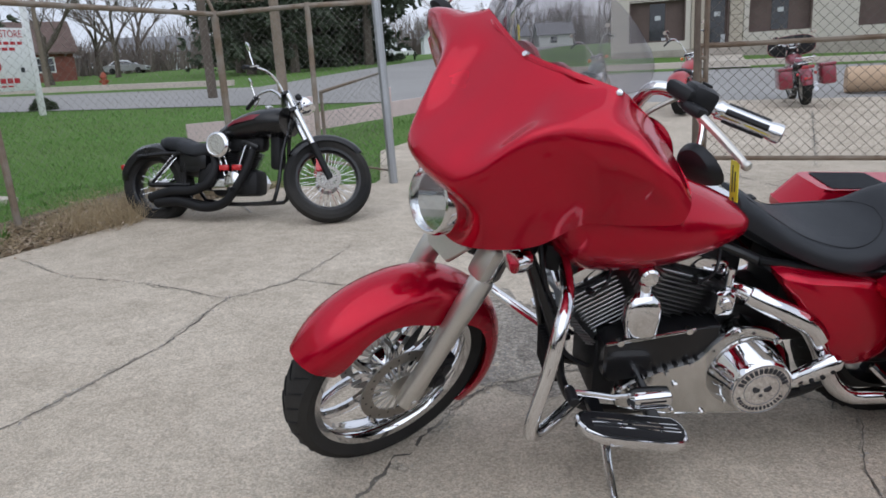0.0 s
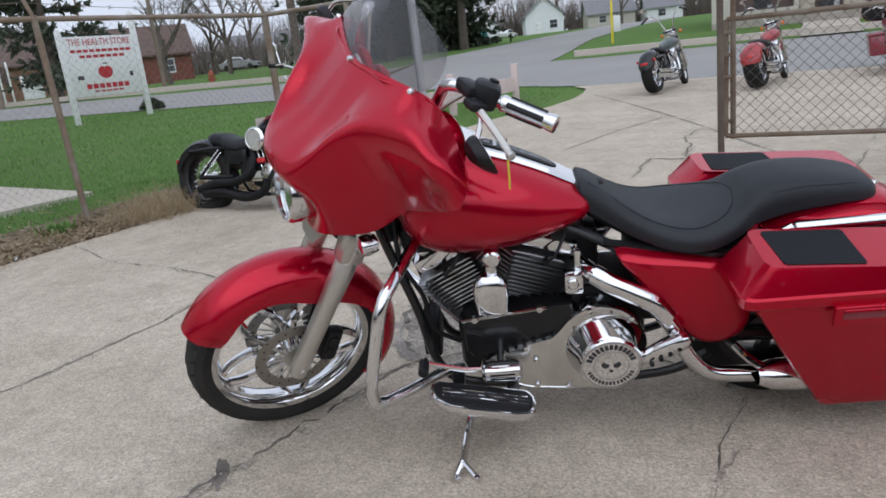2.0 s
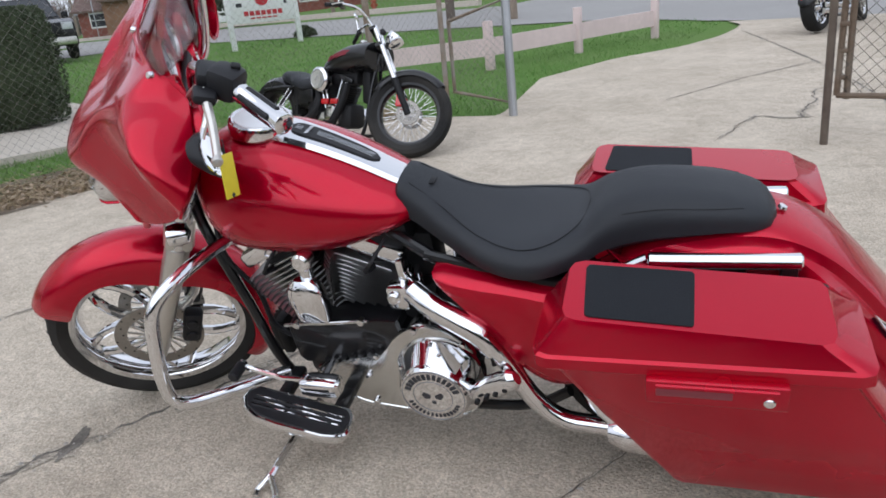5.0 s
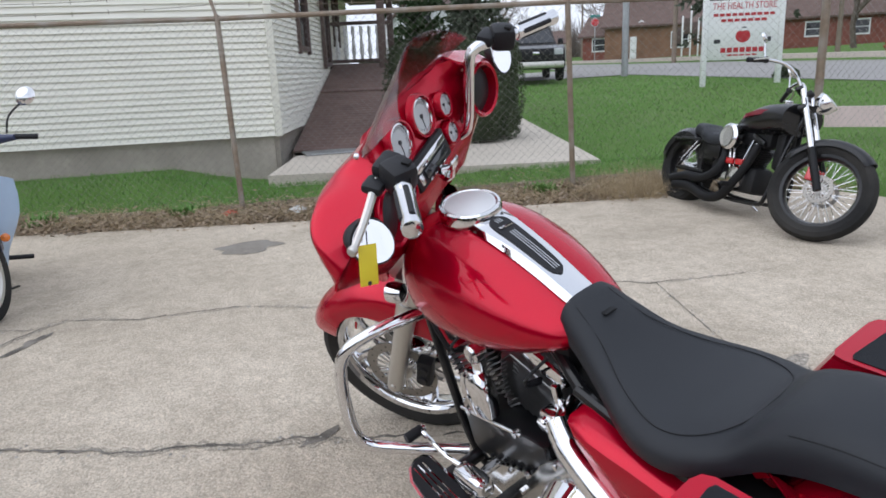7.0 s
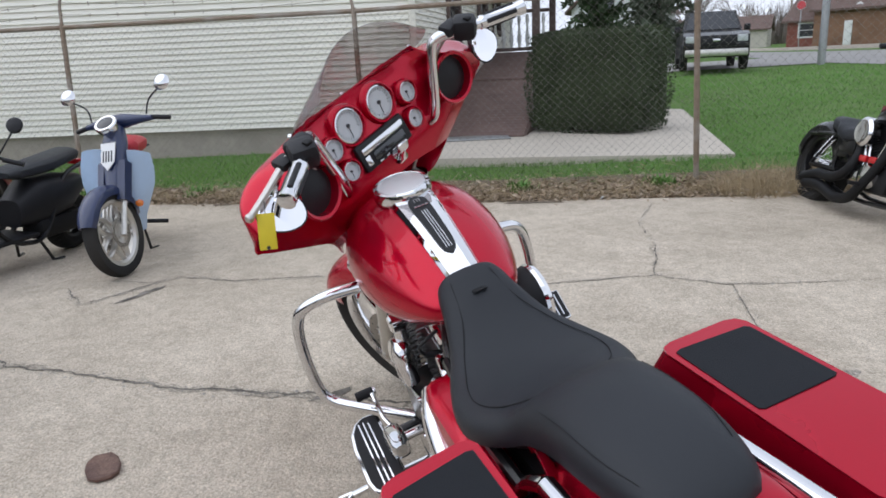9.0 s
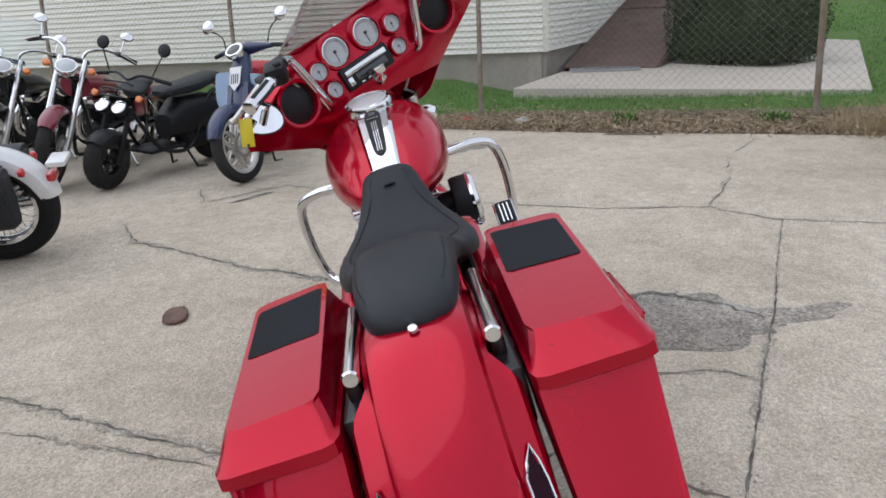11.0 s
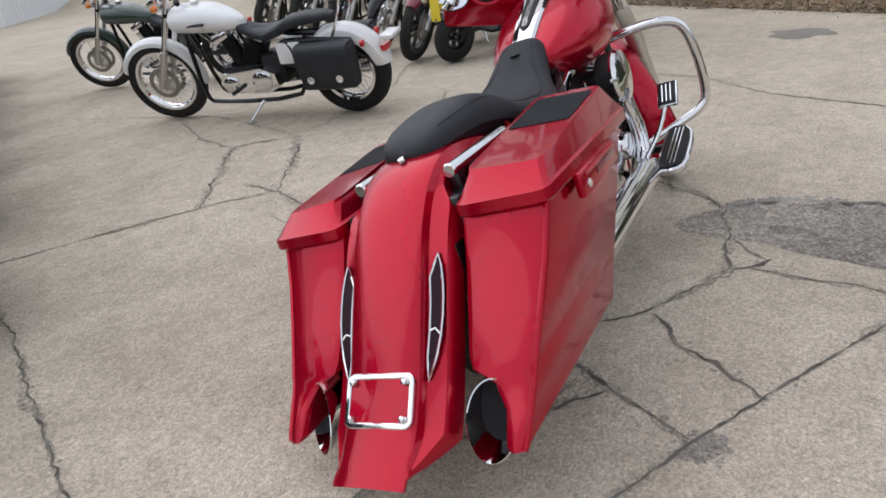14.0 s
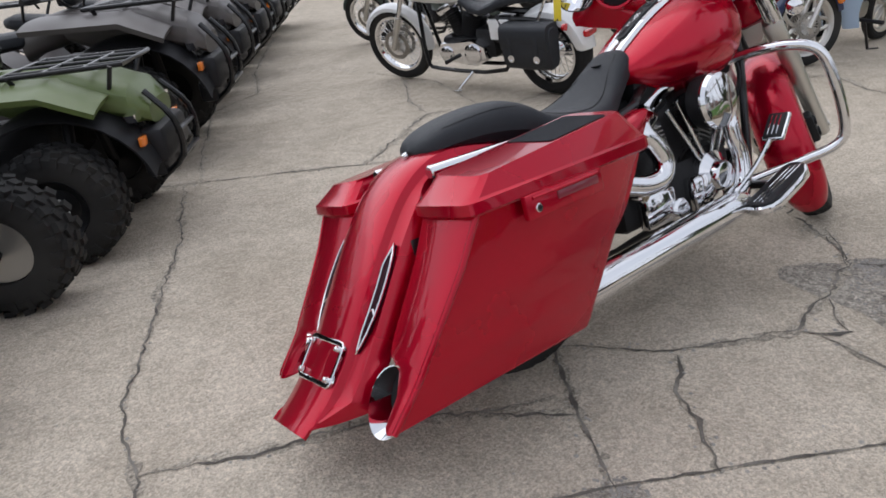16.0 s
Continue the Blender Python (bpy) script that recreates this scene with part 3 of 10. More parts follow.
for k, (w, pts) in enumerate(CRACKS):
    wander = 0.003 if pts[0] in JOINTS else 0.013
    crack(pts, w * 1.4, mat=CRUMBLE, seed=k + 50, name="crumbled_edge", dz=0.0018, gaps=0.35, wander=wander)
    crack(pts, w * 0.4, seed=k, dz=0.0032, gaps=0.18 if w > 0.0155 else 0.3, wander=wander)
grit = Shape()
rnd = random.Random(91)


def pebble(x, y, r, z=0.0):
    n = 5
    a0 = rnd.uniform(0, 6.28)
    base = [(x + r * rnd.uniform(0.7, 1.2) * math.cos(a0 + 6.28 * i / n), y + r * rnd.uniform(0.7, 1.2) * math.sin(a0 + 6.28 * i / n), rise(x, y) + z) for i in range(n)]
    grit.add(base + [(x + rnd.uniform(-0.3, 0.3) * r, y + rnd.uniform(-0.3, 0.3) * r, rise(x, y) + z + r * rnd.uniform(0.5, 0.9))], [(i, (i + 1) % n, n) for i in range(n)])


for w, pts in CRACKS:
    line = [(p[0], p[1]) for p in pts]
    L = sum(math.hypot(b[0] - a[0], b[1] - a[1]) for a, b in zip(line, line[1:]))
    for _ in range(int(L * 34)):
        p = along(line, rnd.random())
        pebble(p.x + rnd.gauss(0, w * 0.8), p.y + rnd.gauss(0, w * 0.8), rnd.uniform(0.002, 0.0065) * (1 + w * 15))
for _ in range(750):
    a, q = rnd.uniform(0, 6.28), math.sqrt(rnd.random()) * 0.95
    pebble(0.42 + 0.25 * q * math.cos(a), 3.2 + 0.43 * q * math.sin(a), rnd.uniform(0.003, 0.01))
for _ in range(500):
    a = rnd.uniform(2.0, 4.6)
    pebble(0.42 + 0.27 * math.cos(a) + rnd.gauss(0, 0.015), 3.2 + 0.45 * math.sin(a) + rnd.gauss(0, 0.02), rnd.uniform(0.004, 0.013))
for _ in range(130):
    pebble(1.78 + rnd.gauss(0, 0.03), 3.27 + rnd.gauss(0, 0.03), rnd.uniform(0.003, 0.008))
for _ in range(900):
    pebble(rnd.uniform(-3, 4), rnd.uniform(-1.5, 7), rnd.uniform(0.002, 0.005))
tagged(new("grit", mesh_of("grit", grit, PEBBLE, 10)), "loose grit and crumbs along the cracks", "grit", kind="stuff")


def blob(cx, cy, rx, ry, turn, mat, name, dz, seed, label, jag=0.25):
    rnd = random.Random(seed)
    vs, n = [(cx, cy, rise(cx, cy) + dz)], 48
    c, s = math.cos(radians(turn)), math.sin(radians(turn))
    for k in range(n):
        a = 2 * math.pi * k / n
        r = 1 + jag * noise.noise(Vector((math.cos(a) * 1.6, math.sin(a) * 1.6, seed))) + rnd.uniform(-0.04, 0.04)
        x, y = rx * r * math.cos(a), ry * r * math.sin(a)
        x, y = cx + c * x - s * y, cy + s * x + c * y
        vs.append((x, y, rise(x, y) + dz))
    ob = new(name, mesh_of(name, Shape().add(vs, [(0, k + 1, (k + 1) % n + 1) for k in range(n)]), mat))
    ob.parent = lot
    return tagged(ob, label)


SILT = material("damp_silt", (0.3, 0.27, 0.235), rough=0.6, spread=0.35, grain=30, patch=9, second=(0.2, 0.18, 0.155), speck=0.4, speck_scale=70, grit=((80.0, 0.4), (200.0, 0.3)), bump=1.0, bump_scale=80)
STAIN = material("oil_stain", (0.22, 0.195, 0.165), rough=0.8, spread=0.3, grain=20, patch=6, second=(0.25, 0.23, 0.2), speck=0.3, speck_scale=95)
blob(0.42, 3.2, 0.27, 0.46, 8, PATCH, "pothole_fill", 0.0012, 3, "pothole filled with grey gravel", jag=0.55)
blob(0.32, 3.74, 0.07, 0.22, 20, PATCH, "pothole_fill", 0.0013, 15, "pothole filled with grey gravel", jag=0.8)
blob(0.52, 3.24, 0.1, 0.33, 4, SILT, "damp_silt", 0.0021, 9, "damp brown silt in the pothole", jag=0.7)
blob(1.78, 3.27, 0.04, 0.065, 60, PATCH, "broken_spot", 0.0014, 12, "broken hole in a crack", jag=0.9)
crack([(0.38, 2.74), (0.3, 2.82), (0.17, 3.03), (0.13, 3.26), (0.2, 3.43), (0.29, 3.55), (0.36, 3.64)], 0.02, seed=81, dz=0.006, gaps=0.1)
blob(-3.22, 1.8, 0.19, 0.28, 10, STAIN, "stain", 0.003, 4, "dark oil stain", jag=0.6)
blob(0.03, 1.83, 0.026, 0.085, 30, CRACK, "broken_spot", 0.0035, 5, "broken hole in a crack", jag=0.9)
blob(-1.55, 0.55, 0.035, 0.14, 60, CRACK, "broken_spot", 0.0035, 6, "broken hole in a crack", jag=0.9)

drain = solid("drain_cover", Shape().prism([(0.085, 0.02), (0.06, 0.052), (0.01, 0.06), (-0.05, 0.05), (-0.088, 0.03), (-0.09, -0.025), (-0.055, -0.05), (0.0, -0.055), (0.06, -0.045), (0.082, -0.02)], (0, 0, 0.001), (1, 0, 0), (0, 1, 0), 0.016, 0.004), material("rusty_iron", (0.17, 0.105, 0.08), rough=0.9, spread=0.5, grain=40, patch=12, second=(0.1, 0.06, 0.05), bump=0.8),
              "small rusty iron cover set in the concrete", "drain cover", m=pose(0.51, 1.09, 0.0, 0, 0, 20))

# slab, deck ramp and house
slab = solid("house_slab", Shape().loft([[(x, y, z) for x, y in [(-5.27, 2.18), (-4.3, 5.7), (-12.2, 8.3), (-12.8, 6.3), (-7.4, 4.1), (-7.0, 2.72)]] for z in (0.0, 0.27, 0.285)]), CONCRETE_B,
             "pale concrete path slab beside the house", "path", kind="structure")

H0, HD, HN = Vector((-6.85, 2.5, 0)), Vector((-0.11, -0.994, 0)), Vector((-0.994, 0.11, 0))  # corner, along the long wall, away from the fence
GN, GO = Vector((-0.951, 0.309, 0)), Vector((0.309, 0.951, 0))  # along the gable wall, and out of it
house = thing("house", Matrix(), "cream clapboard house with brown trim and a porch", "house")
HZ = 0.58


def clapboards(p, d, out, length, z0, z1, step=0.078, gaps=()):
    sh = Shape()
    n = int((z1 - z0) / step)
    for i in range(n):
        z = z0 + i * step
        cuts = [(0, length)]
        for a, b, lo, hi in gaps:
            if lo < z + step / 2 < hi:
                cuts = [q for s, e in cuts for q in ((s, min(e, a)), (max(s, b), e)) if q[1] - q[0] > 0.02]
        for s, e in cuts:
            a, b = p + d * s, p + d * e
            q = [(a, 0.026, z), (a, 0.003, z + step), (a, -0.03, z + step), (a, -0.03, z)]
            sh.loft([[tuple(c + out * o + Vector((0, 0, h))) for c, o, h in q], [tuple(b + (c - a) + out * o + Vector((0, 0, h))) for c, o, h in q]])
    return sh


part("siding", clapboards(H0, HD, -HN, 16, HZ, 5.4), SIDING, house, "cream horizontal clapboards", sharp=20)
gable_gaps = ((1.95, 2.8, 1.72, 3.4), (6.2, 7.0, 1.95, 3.4), (4.6, 5.35, 1.5, 3.5))
part("siding", clapboards(H0, GN, GO, 9, HZ, 5.4, gaps=gable_gaps), SIDING, house, "cream horizontal clapboards", sharp=20)
corner = Shape().box((0, 0, 0), (0.11, 0.11, 4.9), 0.006)
part("corner_board", Shape().box((H0.x + 0.005, H0.y + 0.005, HZ + 2.42), (0.09, 0.09, 4.85), 0.006, m=None), SIDING, house)
fnd = Shape()
for a, d in ((H0, HD * 16), (H0, GN * 9)):
    out = -HN * -0.06 if d.length > 12 else GO * -0.06
    p, q = a + out, a + d + out
    th = (HN if d.length > 12 else -GO) * 0.2
    fnd.loft([[tuple(c + Vector((0, 0, z))) for c in (p, q, q + th, p + th)] for z in (-0.2, HZ)])
part("foundation", fnd, FOUNDATION, house, "grey rendered foundation wall")
for a, b, lo, hi in gable_gaps:
    w = part("window", Shape().box((0, 0, 0), (b - a, 0.05, hi - lo), 0.004, m=Matrix.Translation(H0 + GN * (a + b) / 2 + Vector((0, 0, (lo + hi) / 2))) @ pose(0, 0, 0, 0, 0, -18)), WINDOW, house)
    fr = Shape()
    for dx, sz in ((-(b - a) / 2, (0.09, 0.09, hi - lo + 0.16)), ((b - a) / 2, (0.09, 0.09, hi - lo + 0.16))):
        fr.box((dx, 0.02, 0), sz, 0.005)
    for dz in (-(hi - lo) / 2, 0, (hi - lo) / 2):
        fr.box((0, 0.02, dz), (b - a, 0.085 if dz else 0.06, 0.08), 0.005)
    part("window_frame", Shape().add(fr.v, fr.f, Matrix.Translation(H0 + GN * (a + b) / 2 + Vector((0, 0, (lo + hi) / 2))) @ pose(0, 0, 0, 0, 0, -18)), BROWN_PAINT, w, "dark brown frame")
# porch roof and posts along the gable side, further back
PM = Matrix.Translation(H0) @ pose(0, 0, 0, 0, 0, 162)  # x runs back along the gable side, y towards the house's inside
pr = Shape().loft([[(x, -0.05, 3.62), (x, -1.32, 3.2), (x, -1.32, 2.98), (x, -0.05, 2.98)] for x in (4.1, 9.6)], m=PM)
part("porch_roof", pr, SHINGLE, house, "brown shingled porch roof")
rows = Shape()
for i in range(14):
    y0, z0 = -0.05 - i * 0.093, 3.63 - i * 0.0308
    rows.box((6.85, y0 - 0.05, z0), (5.54, 0.11, 0.02), 0.003, m=PM)
part("shingle_course", rows, SHINGLE, house)
eave = Shape().box((1.55, 0.25, 3.55), (4.0, 1.2, 0.12), 0.01, m=PM)
part("eave", eave, BROWN_PAINT, house, "brown painted eave")
for x in (4.3, 7.7):
    part("porch_post", Shape().box((x, -1.14, 2.2), (0.14, 0.14, 1.62), 0.01, m=PM), BROWN_PAINT, house, "brown porch post")
deck = thing("deck_ramp", Matrix(), "weathered brown plank ramp leading to the porch", "ramp", kind="")
def ramp(x):
    return 0.3 + 0.24 * (min(x, 5.65) - 0.7)


for i in range(66):
    x = 0.72 + i * 0.122
    part("plank", Shape().box((0, 0, 0), (0.116, 1.32, 0.035), 0.004, m=PM @ Matrix.Translation((x, -0.7, ramp(x))) @ pose(0, 0, 0, 0, -13.5 if x < 5.65 else 0, 0)), DECK, deck)
for y in (-0.05, -1.38):
    part("skirt_board", Shape().loft([[(x, y, ramp(x) - 0.02), (x, y + 0.03, ramp(x) - 0.02), (x, y + 0.03, 0.0), (x, y, 0.0)] for x in (0.7, 5.65, 8.7)], m=PM), DECK, deck)
part("cross_board", Shape().box((0, 0, 0), (0.14, 1.3, 0.03), 0.004, m=PM @ Matrix.Translation((3.6, -0.7, ramp(3.6) + 0.03)) @ pose(0, 0, 0, 0, -13.5, 0)), DECK, deck)
part("corner_trim", Shape().box((4.45, -0.06, 2.3), (0.16, 0.06, 1.7), 0.006, m=PM), BROWN_PAINT, house, "dark brown trim board")
rail = thing("porch_balustrade", Matrix(), "white turned porch balusters with brown rails", "railing")
for z in (1.56, 2.3):
    part("rail_bar", Shape().box((5.75, -0.6, z), (0.07, 1.3, 0.07), 0.008, m=PM), BROWN_PAINT, rail)
for i in range(7):
    part("baluster", Shape().lathe([(0.03, 0), (0.03, 0.08), (0.05, 0.16), (0.035, 0.3), (0.022, 0.44), (0.04, 0.54), (0.03, 0.66)], (5.75, -0.14 - i * 0.165, 1.58), (0, 0, 1), 10, m=PM), WHITE_PAINT, rail)
grate = solid("door_mat", Shape().box((0, 0, 0.3), (0.45, 0.95, 0.02), 0.004, m=Matrix.Translation((-7.05, 3.3, 0))), GALV, "grey ribbed mat on the slab", "mat")

# ---- chain-link fence ----
fence = thing("chain_link_fence", Matrix(), "rusty chain-link fence with barbed wire on top", "fence")


def post_lean(i):
    return [(-0.3, -0.05), (-0.32, -0.06), (-0.3, -0.03), (0.06, -0.11), (0.0, 0.0), (0.02, 0.0), (-0.1, 0.16)][i]


tops = []
for i, (x, y) in enumerate(FENCE):
    dx, dy = post_lean(i)
    z0, z1 = rise(x, y) - 0.2, 1.89
    r = 0.045 if i == 6 else 0.04 if i == 4 else 0.028
    hi = 2.1 if i == 6 else 1.92
    tops.append(Vector((x + dx, y + dy, z1)))
    part("post", Shape().tube([(x, y, z0), (x + dx, y + dy, hi)], r, 10), GALV if i == 6 else RUST, fence, "galvanised gate post" if i == 6 else "")
    if i < 5:
        part("barb_arm", Shape().tube([(x + dx, y + dy, 1.9), (x + dx * 1.25 - 0.06, y + dy - 0.05, 2.12), (x + dx * 1.3 - 0.05, y + dy, 2.36)], 0.018, 6), RUST, fence)
for a, b in zip(tops, tops[1:]):
    part("top_rail", Shape().tube([a, b], 0.024, 8), RUST, fence)
for k, h in enumerate((0.14, 0.27, 0.42)):
    sh = Shape()
    for a, b in zip(tops[:-1], tops[1:-1]):
        n = 40
        for s in range(n):
            p, q = a.lerp(b, s / n), a.lerp(b, (s + 1) / n)
            sag = lambda u: -0.05 * math.sin(math.pi * u) * (1 + 0.5 * k)
            sh.tube([p + Vector((-0.06, 0, h + sag(s / n))), q + Vector((-0.06, 0, h + sag((s + 1) / n)))], 0.0032, 3, cap=False)
            if s % 4 == 0:
                c = p + Vector((-0.06, 0, h + sag(s / n)))
                sh.tube([c + Vector((-0.02, 0, 0.02)), c + Vector((0.02, 0, -0.02))], 0.0025, 3, cap=False)
                sh.tube([c + Vector((0.02, 0, 0.02)), c + Vector((-0.02, 0, -0.02))], 0.0025, 3, cap=False)
    part("barbed_wire", sh, RUST, fence, "thin rusty barbed wire")


def mesh_panel(p00, p10, p01, p11, cell=0.062, r=0.0011):
    """Chain-link wire between four corners: bottom two, top two."""
    sh = Shape()
    L, H = (Vector(p10) - Vector(p00)).length, (Vector(p01) - Vector(p00)).length
    step = cell * 1.25
    def at(u, v):
        return Vector(p00).lerp(Vector(p10), u / L).lerp(Vector(p01).lerp(Vector(p11), u / L), v / H)
    n = int((L + H) / step) + 1
    for k in range(n):
        for sgn in (1, -1):
            c = k * step
            u0, v0, u1, v1 = (c, 0, c - H, H) if sgn == 1 else (c - H, 0, c, H)
            if u0 > L:
                v0 += (u0 - L) * H / H if sgn == 1 else 0
                u0 = L
            if sgn == 1:
                if c > L:
                    u0, v0 = L, c - L
                if u1 < 0:
                    u1, v1 = 0, c
            else:
                if c - H < 0:
                    u0, v0 = 0, H - c
                if c > L:
                    u1, v1 = L, L - (c - H)
            if v1 - v0 > 0.01:
                a, b = at(u0, v0), at(u1, v1)
                m = max(2, int((v1 - v0) / 0.35))
                sh.tube([a.lerp(b, s / m) + Vector((0, 0.004 * (s % 2) * sgn, 0)) for s in range(m + 1)], r, 3, cap=False)
    return sh


for i, (a, b) in enumerate(zip(FENCE[:-1], FENCE[1:])):
    ta, tb = tops[i], tops[i + 1]
    base = [Vector((x, y, rise(x, y) + 0.06)) for x, y in (a, b)]
    part("wire_mesh", mesh_panel(base[0], base[1], ta, tb), WIRE, fence, "weathered diamond wire mesh", sharp=180)

# gate leaf folded by the galvanised post
gate = thing("open_gate_leaf", Matrix(), "rusty chain-link gate leaf standing open", "gate")
ga, gb = Vector((-1.22, 7.32, 0.2)), Vector((-1.9, 7.32, 0.32))
ga2, gb2 = ga + Vector((-0.03, 0.02, 1.0)), gb + Vector((0, 0, 0.72))
part("gate_frame", Shape().tube([ga, gb, gb2, ga2], 0.024, 8, closed=True), RUST, gate)
part("wire_mesh", mesh_panel(ga, gb, ga2, gb2), WIRE, gate, sharp=180)
gate_r = thing("sliding_gate", Matrix(), "rusty chain-link sliding gate with square frame", "gate")
gm = [Vector((1.74, 6.6, 0.33)), Vector((7.6, 5.6, 0.28)), Vector((7.6, 5.6, 1.22)), Vector((1.75, 6.68, 1.27))]
part("gate_frame", Shape().tube([gm[0], gm[1]], 0.02, 8).tube([gm[3], gm[2]], 0.021, 8).tube([gm[0], gm[3]], 0.021, 8), RUST_GATE, gate_r)
part("wire_mesh", mesh_panel(gm[0], gm[1], gm[3], gm[2], cell=0.07, r=0.0021), GATE_WIRE, gate_r, sharp=180)
part("gate_post", Shape().tube([(1.7, 6.42, 0.0), (1.69, 6.5, 2.1)], 0.026, 8), RUST_DARK, gate_r, "dark rusty gate post")
part("gate_post", Shape().tube([(1.8, 6.62, 0.3), (1.8, 6.7, 1.95)], 0.022, 8), RUST_GATE, gate_r)
part("wire_mesh", mesh_panel((1.8, 6.7, 1.27), (7.6, 5.7, 1.22), (1.8, 6.75, 2.3), (7.6, 5.75, 2.3), cell=0.07, r=0.0021), GATE_WIRE, gate_r, sharp=180)
for k in range(5):
    z = 0.45 + k * 0.18
    part("hinge_strap", Shape().box((1.755, 6.62, z), (0.06, 0.03, 0.03), 0.004), RUST_GATE, gate_r)

# ---- hedge ----
rnd = random.Random(5)
hedge = thing("hedge", Matrix.Translation((-7.35, 4.98, 0.28)) @ pose(0, 0, 0, 0, 0, 46), "dark green clipped box-shaped hedge beside the path", "hedge")
HS = (1.75, 1.0, 1.42)
part("hedge_core", Shape().box((0, 0.35, HS[2] / 2), (HS[0] * 0.96, HS[1] * 1.25, HS[2] * 0.96), 0.2, seg=4), HEDGE_LEAF, hedge)
lf = Shape()
for k in range(15000):
    f = rnd.random()
    x, y, z = rnd.uniform(-1, 1), rnd.uniform(-1, 1), rnd.random()
    if f < 0.5:
        y = -1
    elif f < 0.68:
        x = 1
    elif f < 0.75:
        x = -1
    else:
        z = 1
    p = Vector((x * HS[0] / 2, 0.35 + y * HS[1] * 0.65, z * HS[2]))
    c = Vector((0, 0.35, HS[2] / 2))
    q = p - c
    round_off = max(0, abs(q.x) / (HS[0] / 2) + abs(q.y) / (HS[1] * 0.65) + abs(q.z) / (HS[2] / 2) - 2.1)
    p = c + q * (1 - 0.1 * round_off + rnd.uniform(-0.03, 0.025))
    d, e = Vector((rnd.gauss(0, 1), rnd.gauss(0, 1), rnd.gauss(0, 1))).normalized() * 0.022, Vector((rnd.gauss(0, 1), rnd.gauss(0, 1), rnd.gauss(0, 1))).normalized() * 0.014
    lf.add([p - d, p + e, p + d, p - e], [(0, 1, 2, 3)])
part("foliage", lf, HEDGE_LEAF, hedge, "small dark leaves", sharp=180)

# ---- sign on the lawn ----
sign = thing("lawn_sign", Matrix.Translation((-13.05, 15.3, rise(-13.05, 15.3))) @ pose(0, 0, 0, 0, 0, 68), "white painted store sign on two posts on the lawn", "sign")
SW, S0, S1 = 1.85, 0.62, 2.12
part("sign_board", Shape().box((0, 0, (S0 + S1) / 2), (SW, 0.05, S1 - S0), 0.008), WHITE_PAINT, sign)
for x, h in ((-SW / 2 - 0.05, 2.35), (SW / 2 + 0.05, 2.75)):
    part("sign_post", Shape().box((x, 0, h / 2 - 0.1), (0.13, 0.13, h), 0.012).loft([[(x - 0.06, -0.06, h - 0.1), (x + 0.06, -0.06, h - 0.1), (x + 0.06, 0.06, h - 0.1), (x - 0.06, 0.06, h - 0.1)], [(x, 0, h)] * 4]), WHITE_PAINT, sign, "peeling white post")


def lettering(text, size, at, mat, parent, label, m=Matrix(), wide=0.0):
    cu = bpy.data.curves.new("lettering", "FONT")
    cu.body, cu.size, cu.align_x, cu.align_y, cu.extrude = text, size, "CENTER", "CENTER", 0.002
    tmp = bpy.data.objects.new("tmp_text", cu)
    scene.collection.objects.link(tmp)
    bpy.context.view_layer.update()
    me = bpy.data.meshes.new_from_object(tmp.evaluated_get(bpy.context.evaluated_depsgraph_get()))
    bpy.data.objects.remove(tmp)
    xs = [v.co.x for v in me.vertices]
    k = wide / (max(xs) - min(xs)) if wide else 1
    me.transform(m @ Matrix.Translation(at) @ pose(0, 0, 0, 90, 0, 0) @ Matrix.Diagonal((k, 1, 1, 1)))
    me.materials.clear()
    me.materials.append(mat)
    ob = new("lettering", me)
    ob.parent = parent
    return tagged(ob, label)


lettering("THE HEALTH STORE", 0.24, (0, -0.03, 1.97), RED_INK, sign, "dark red store name", wide=1.62)
bars = Shape()
for z, w, h in ((1.76, 1.6, 0.07), (1.62, 1.2, 0.07), (0.87, 1.15, 0.12), (0.74, 0.8, 0.04)):
    n = int(w / 0.16)
    for i in range(n):
        bars.box((-w / 2 + (i + 0.5) * w / n, -0.029, z), (w / n * 0.78, 0.006, h))
tagged(part("printed_bars", bars, RED_INK, sign), "rows of red lettering too small to read", kind="stuff")
ap = [(0.19 * math.sin(a) * (1 - 0.18 * math.cos(a) ** 4) , 0.17 * math.cos(a) - 0.05 * max(0, math.cos(a)) ** 12) for a in [2 * math.pi * k / 28 for k in range(28)]]
part("apple_emblem", Shape().prism(ap, (0, -0.027, 1.22), (1, 0, 0), (0, 0, 1), 0.006), RED_INK, sign, "red apple emblem")
part("emblem_leaf", Shape().box((0.02, -0.03, 1.43), (0.12, 0.006, 0.03)), DARK_INK, sign)
part("printed_mark", Shape().box((-0.66, -0.03, 1.1), (0.16, 0.006, 0.1)), DARK_INK, sign)
part("printed_mark", Shape().box((0.68, -0.03, 1.12), (0.09, 0.006, 0.12)), DARK_INK, sign)

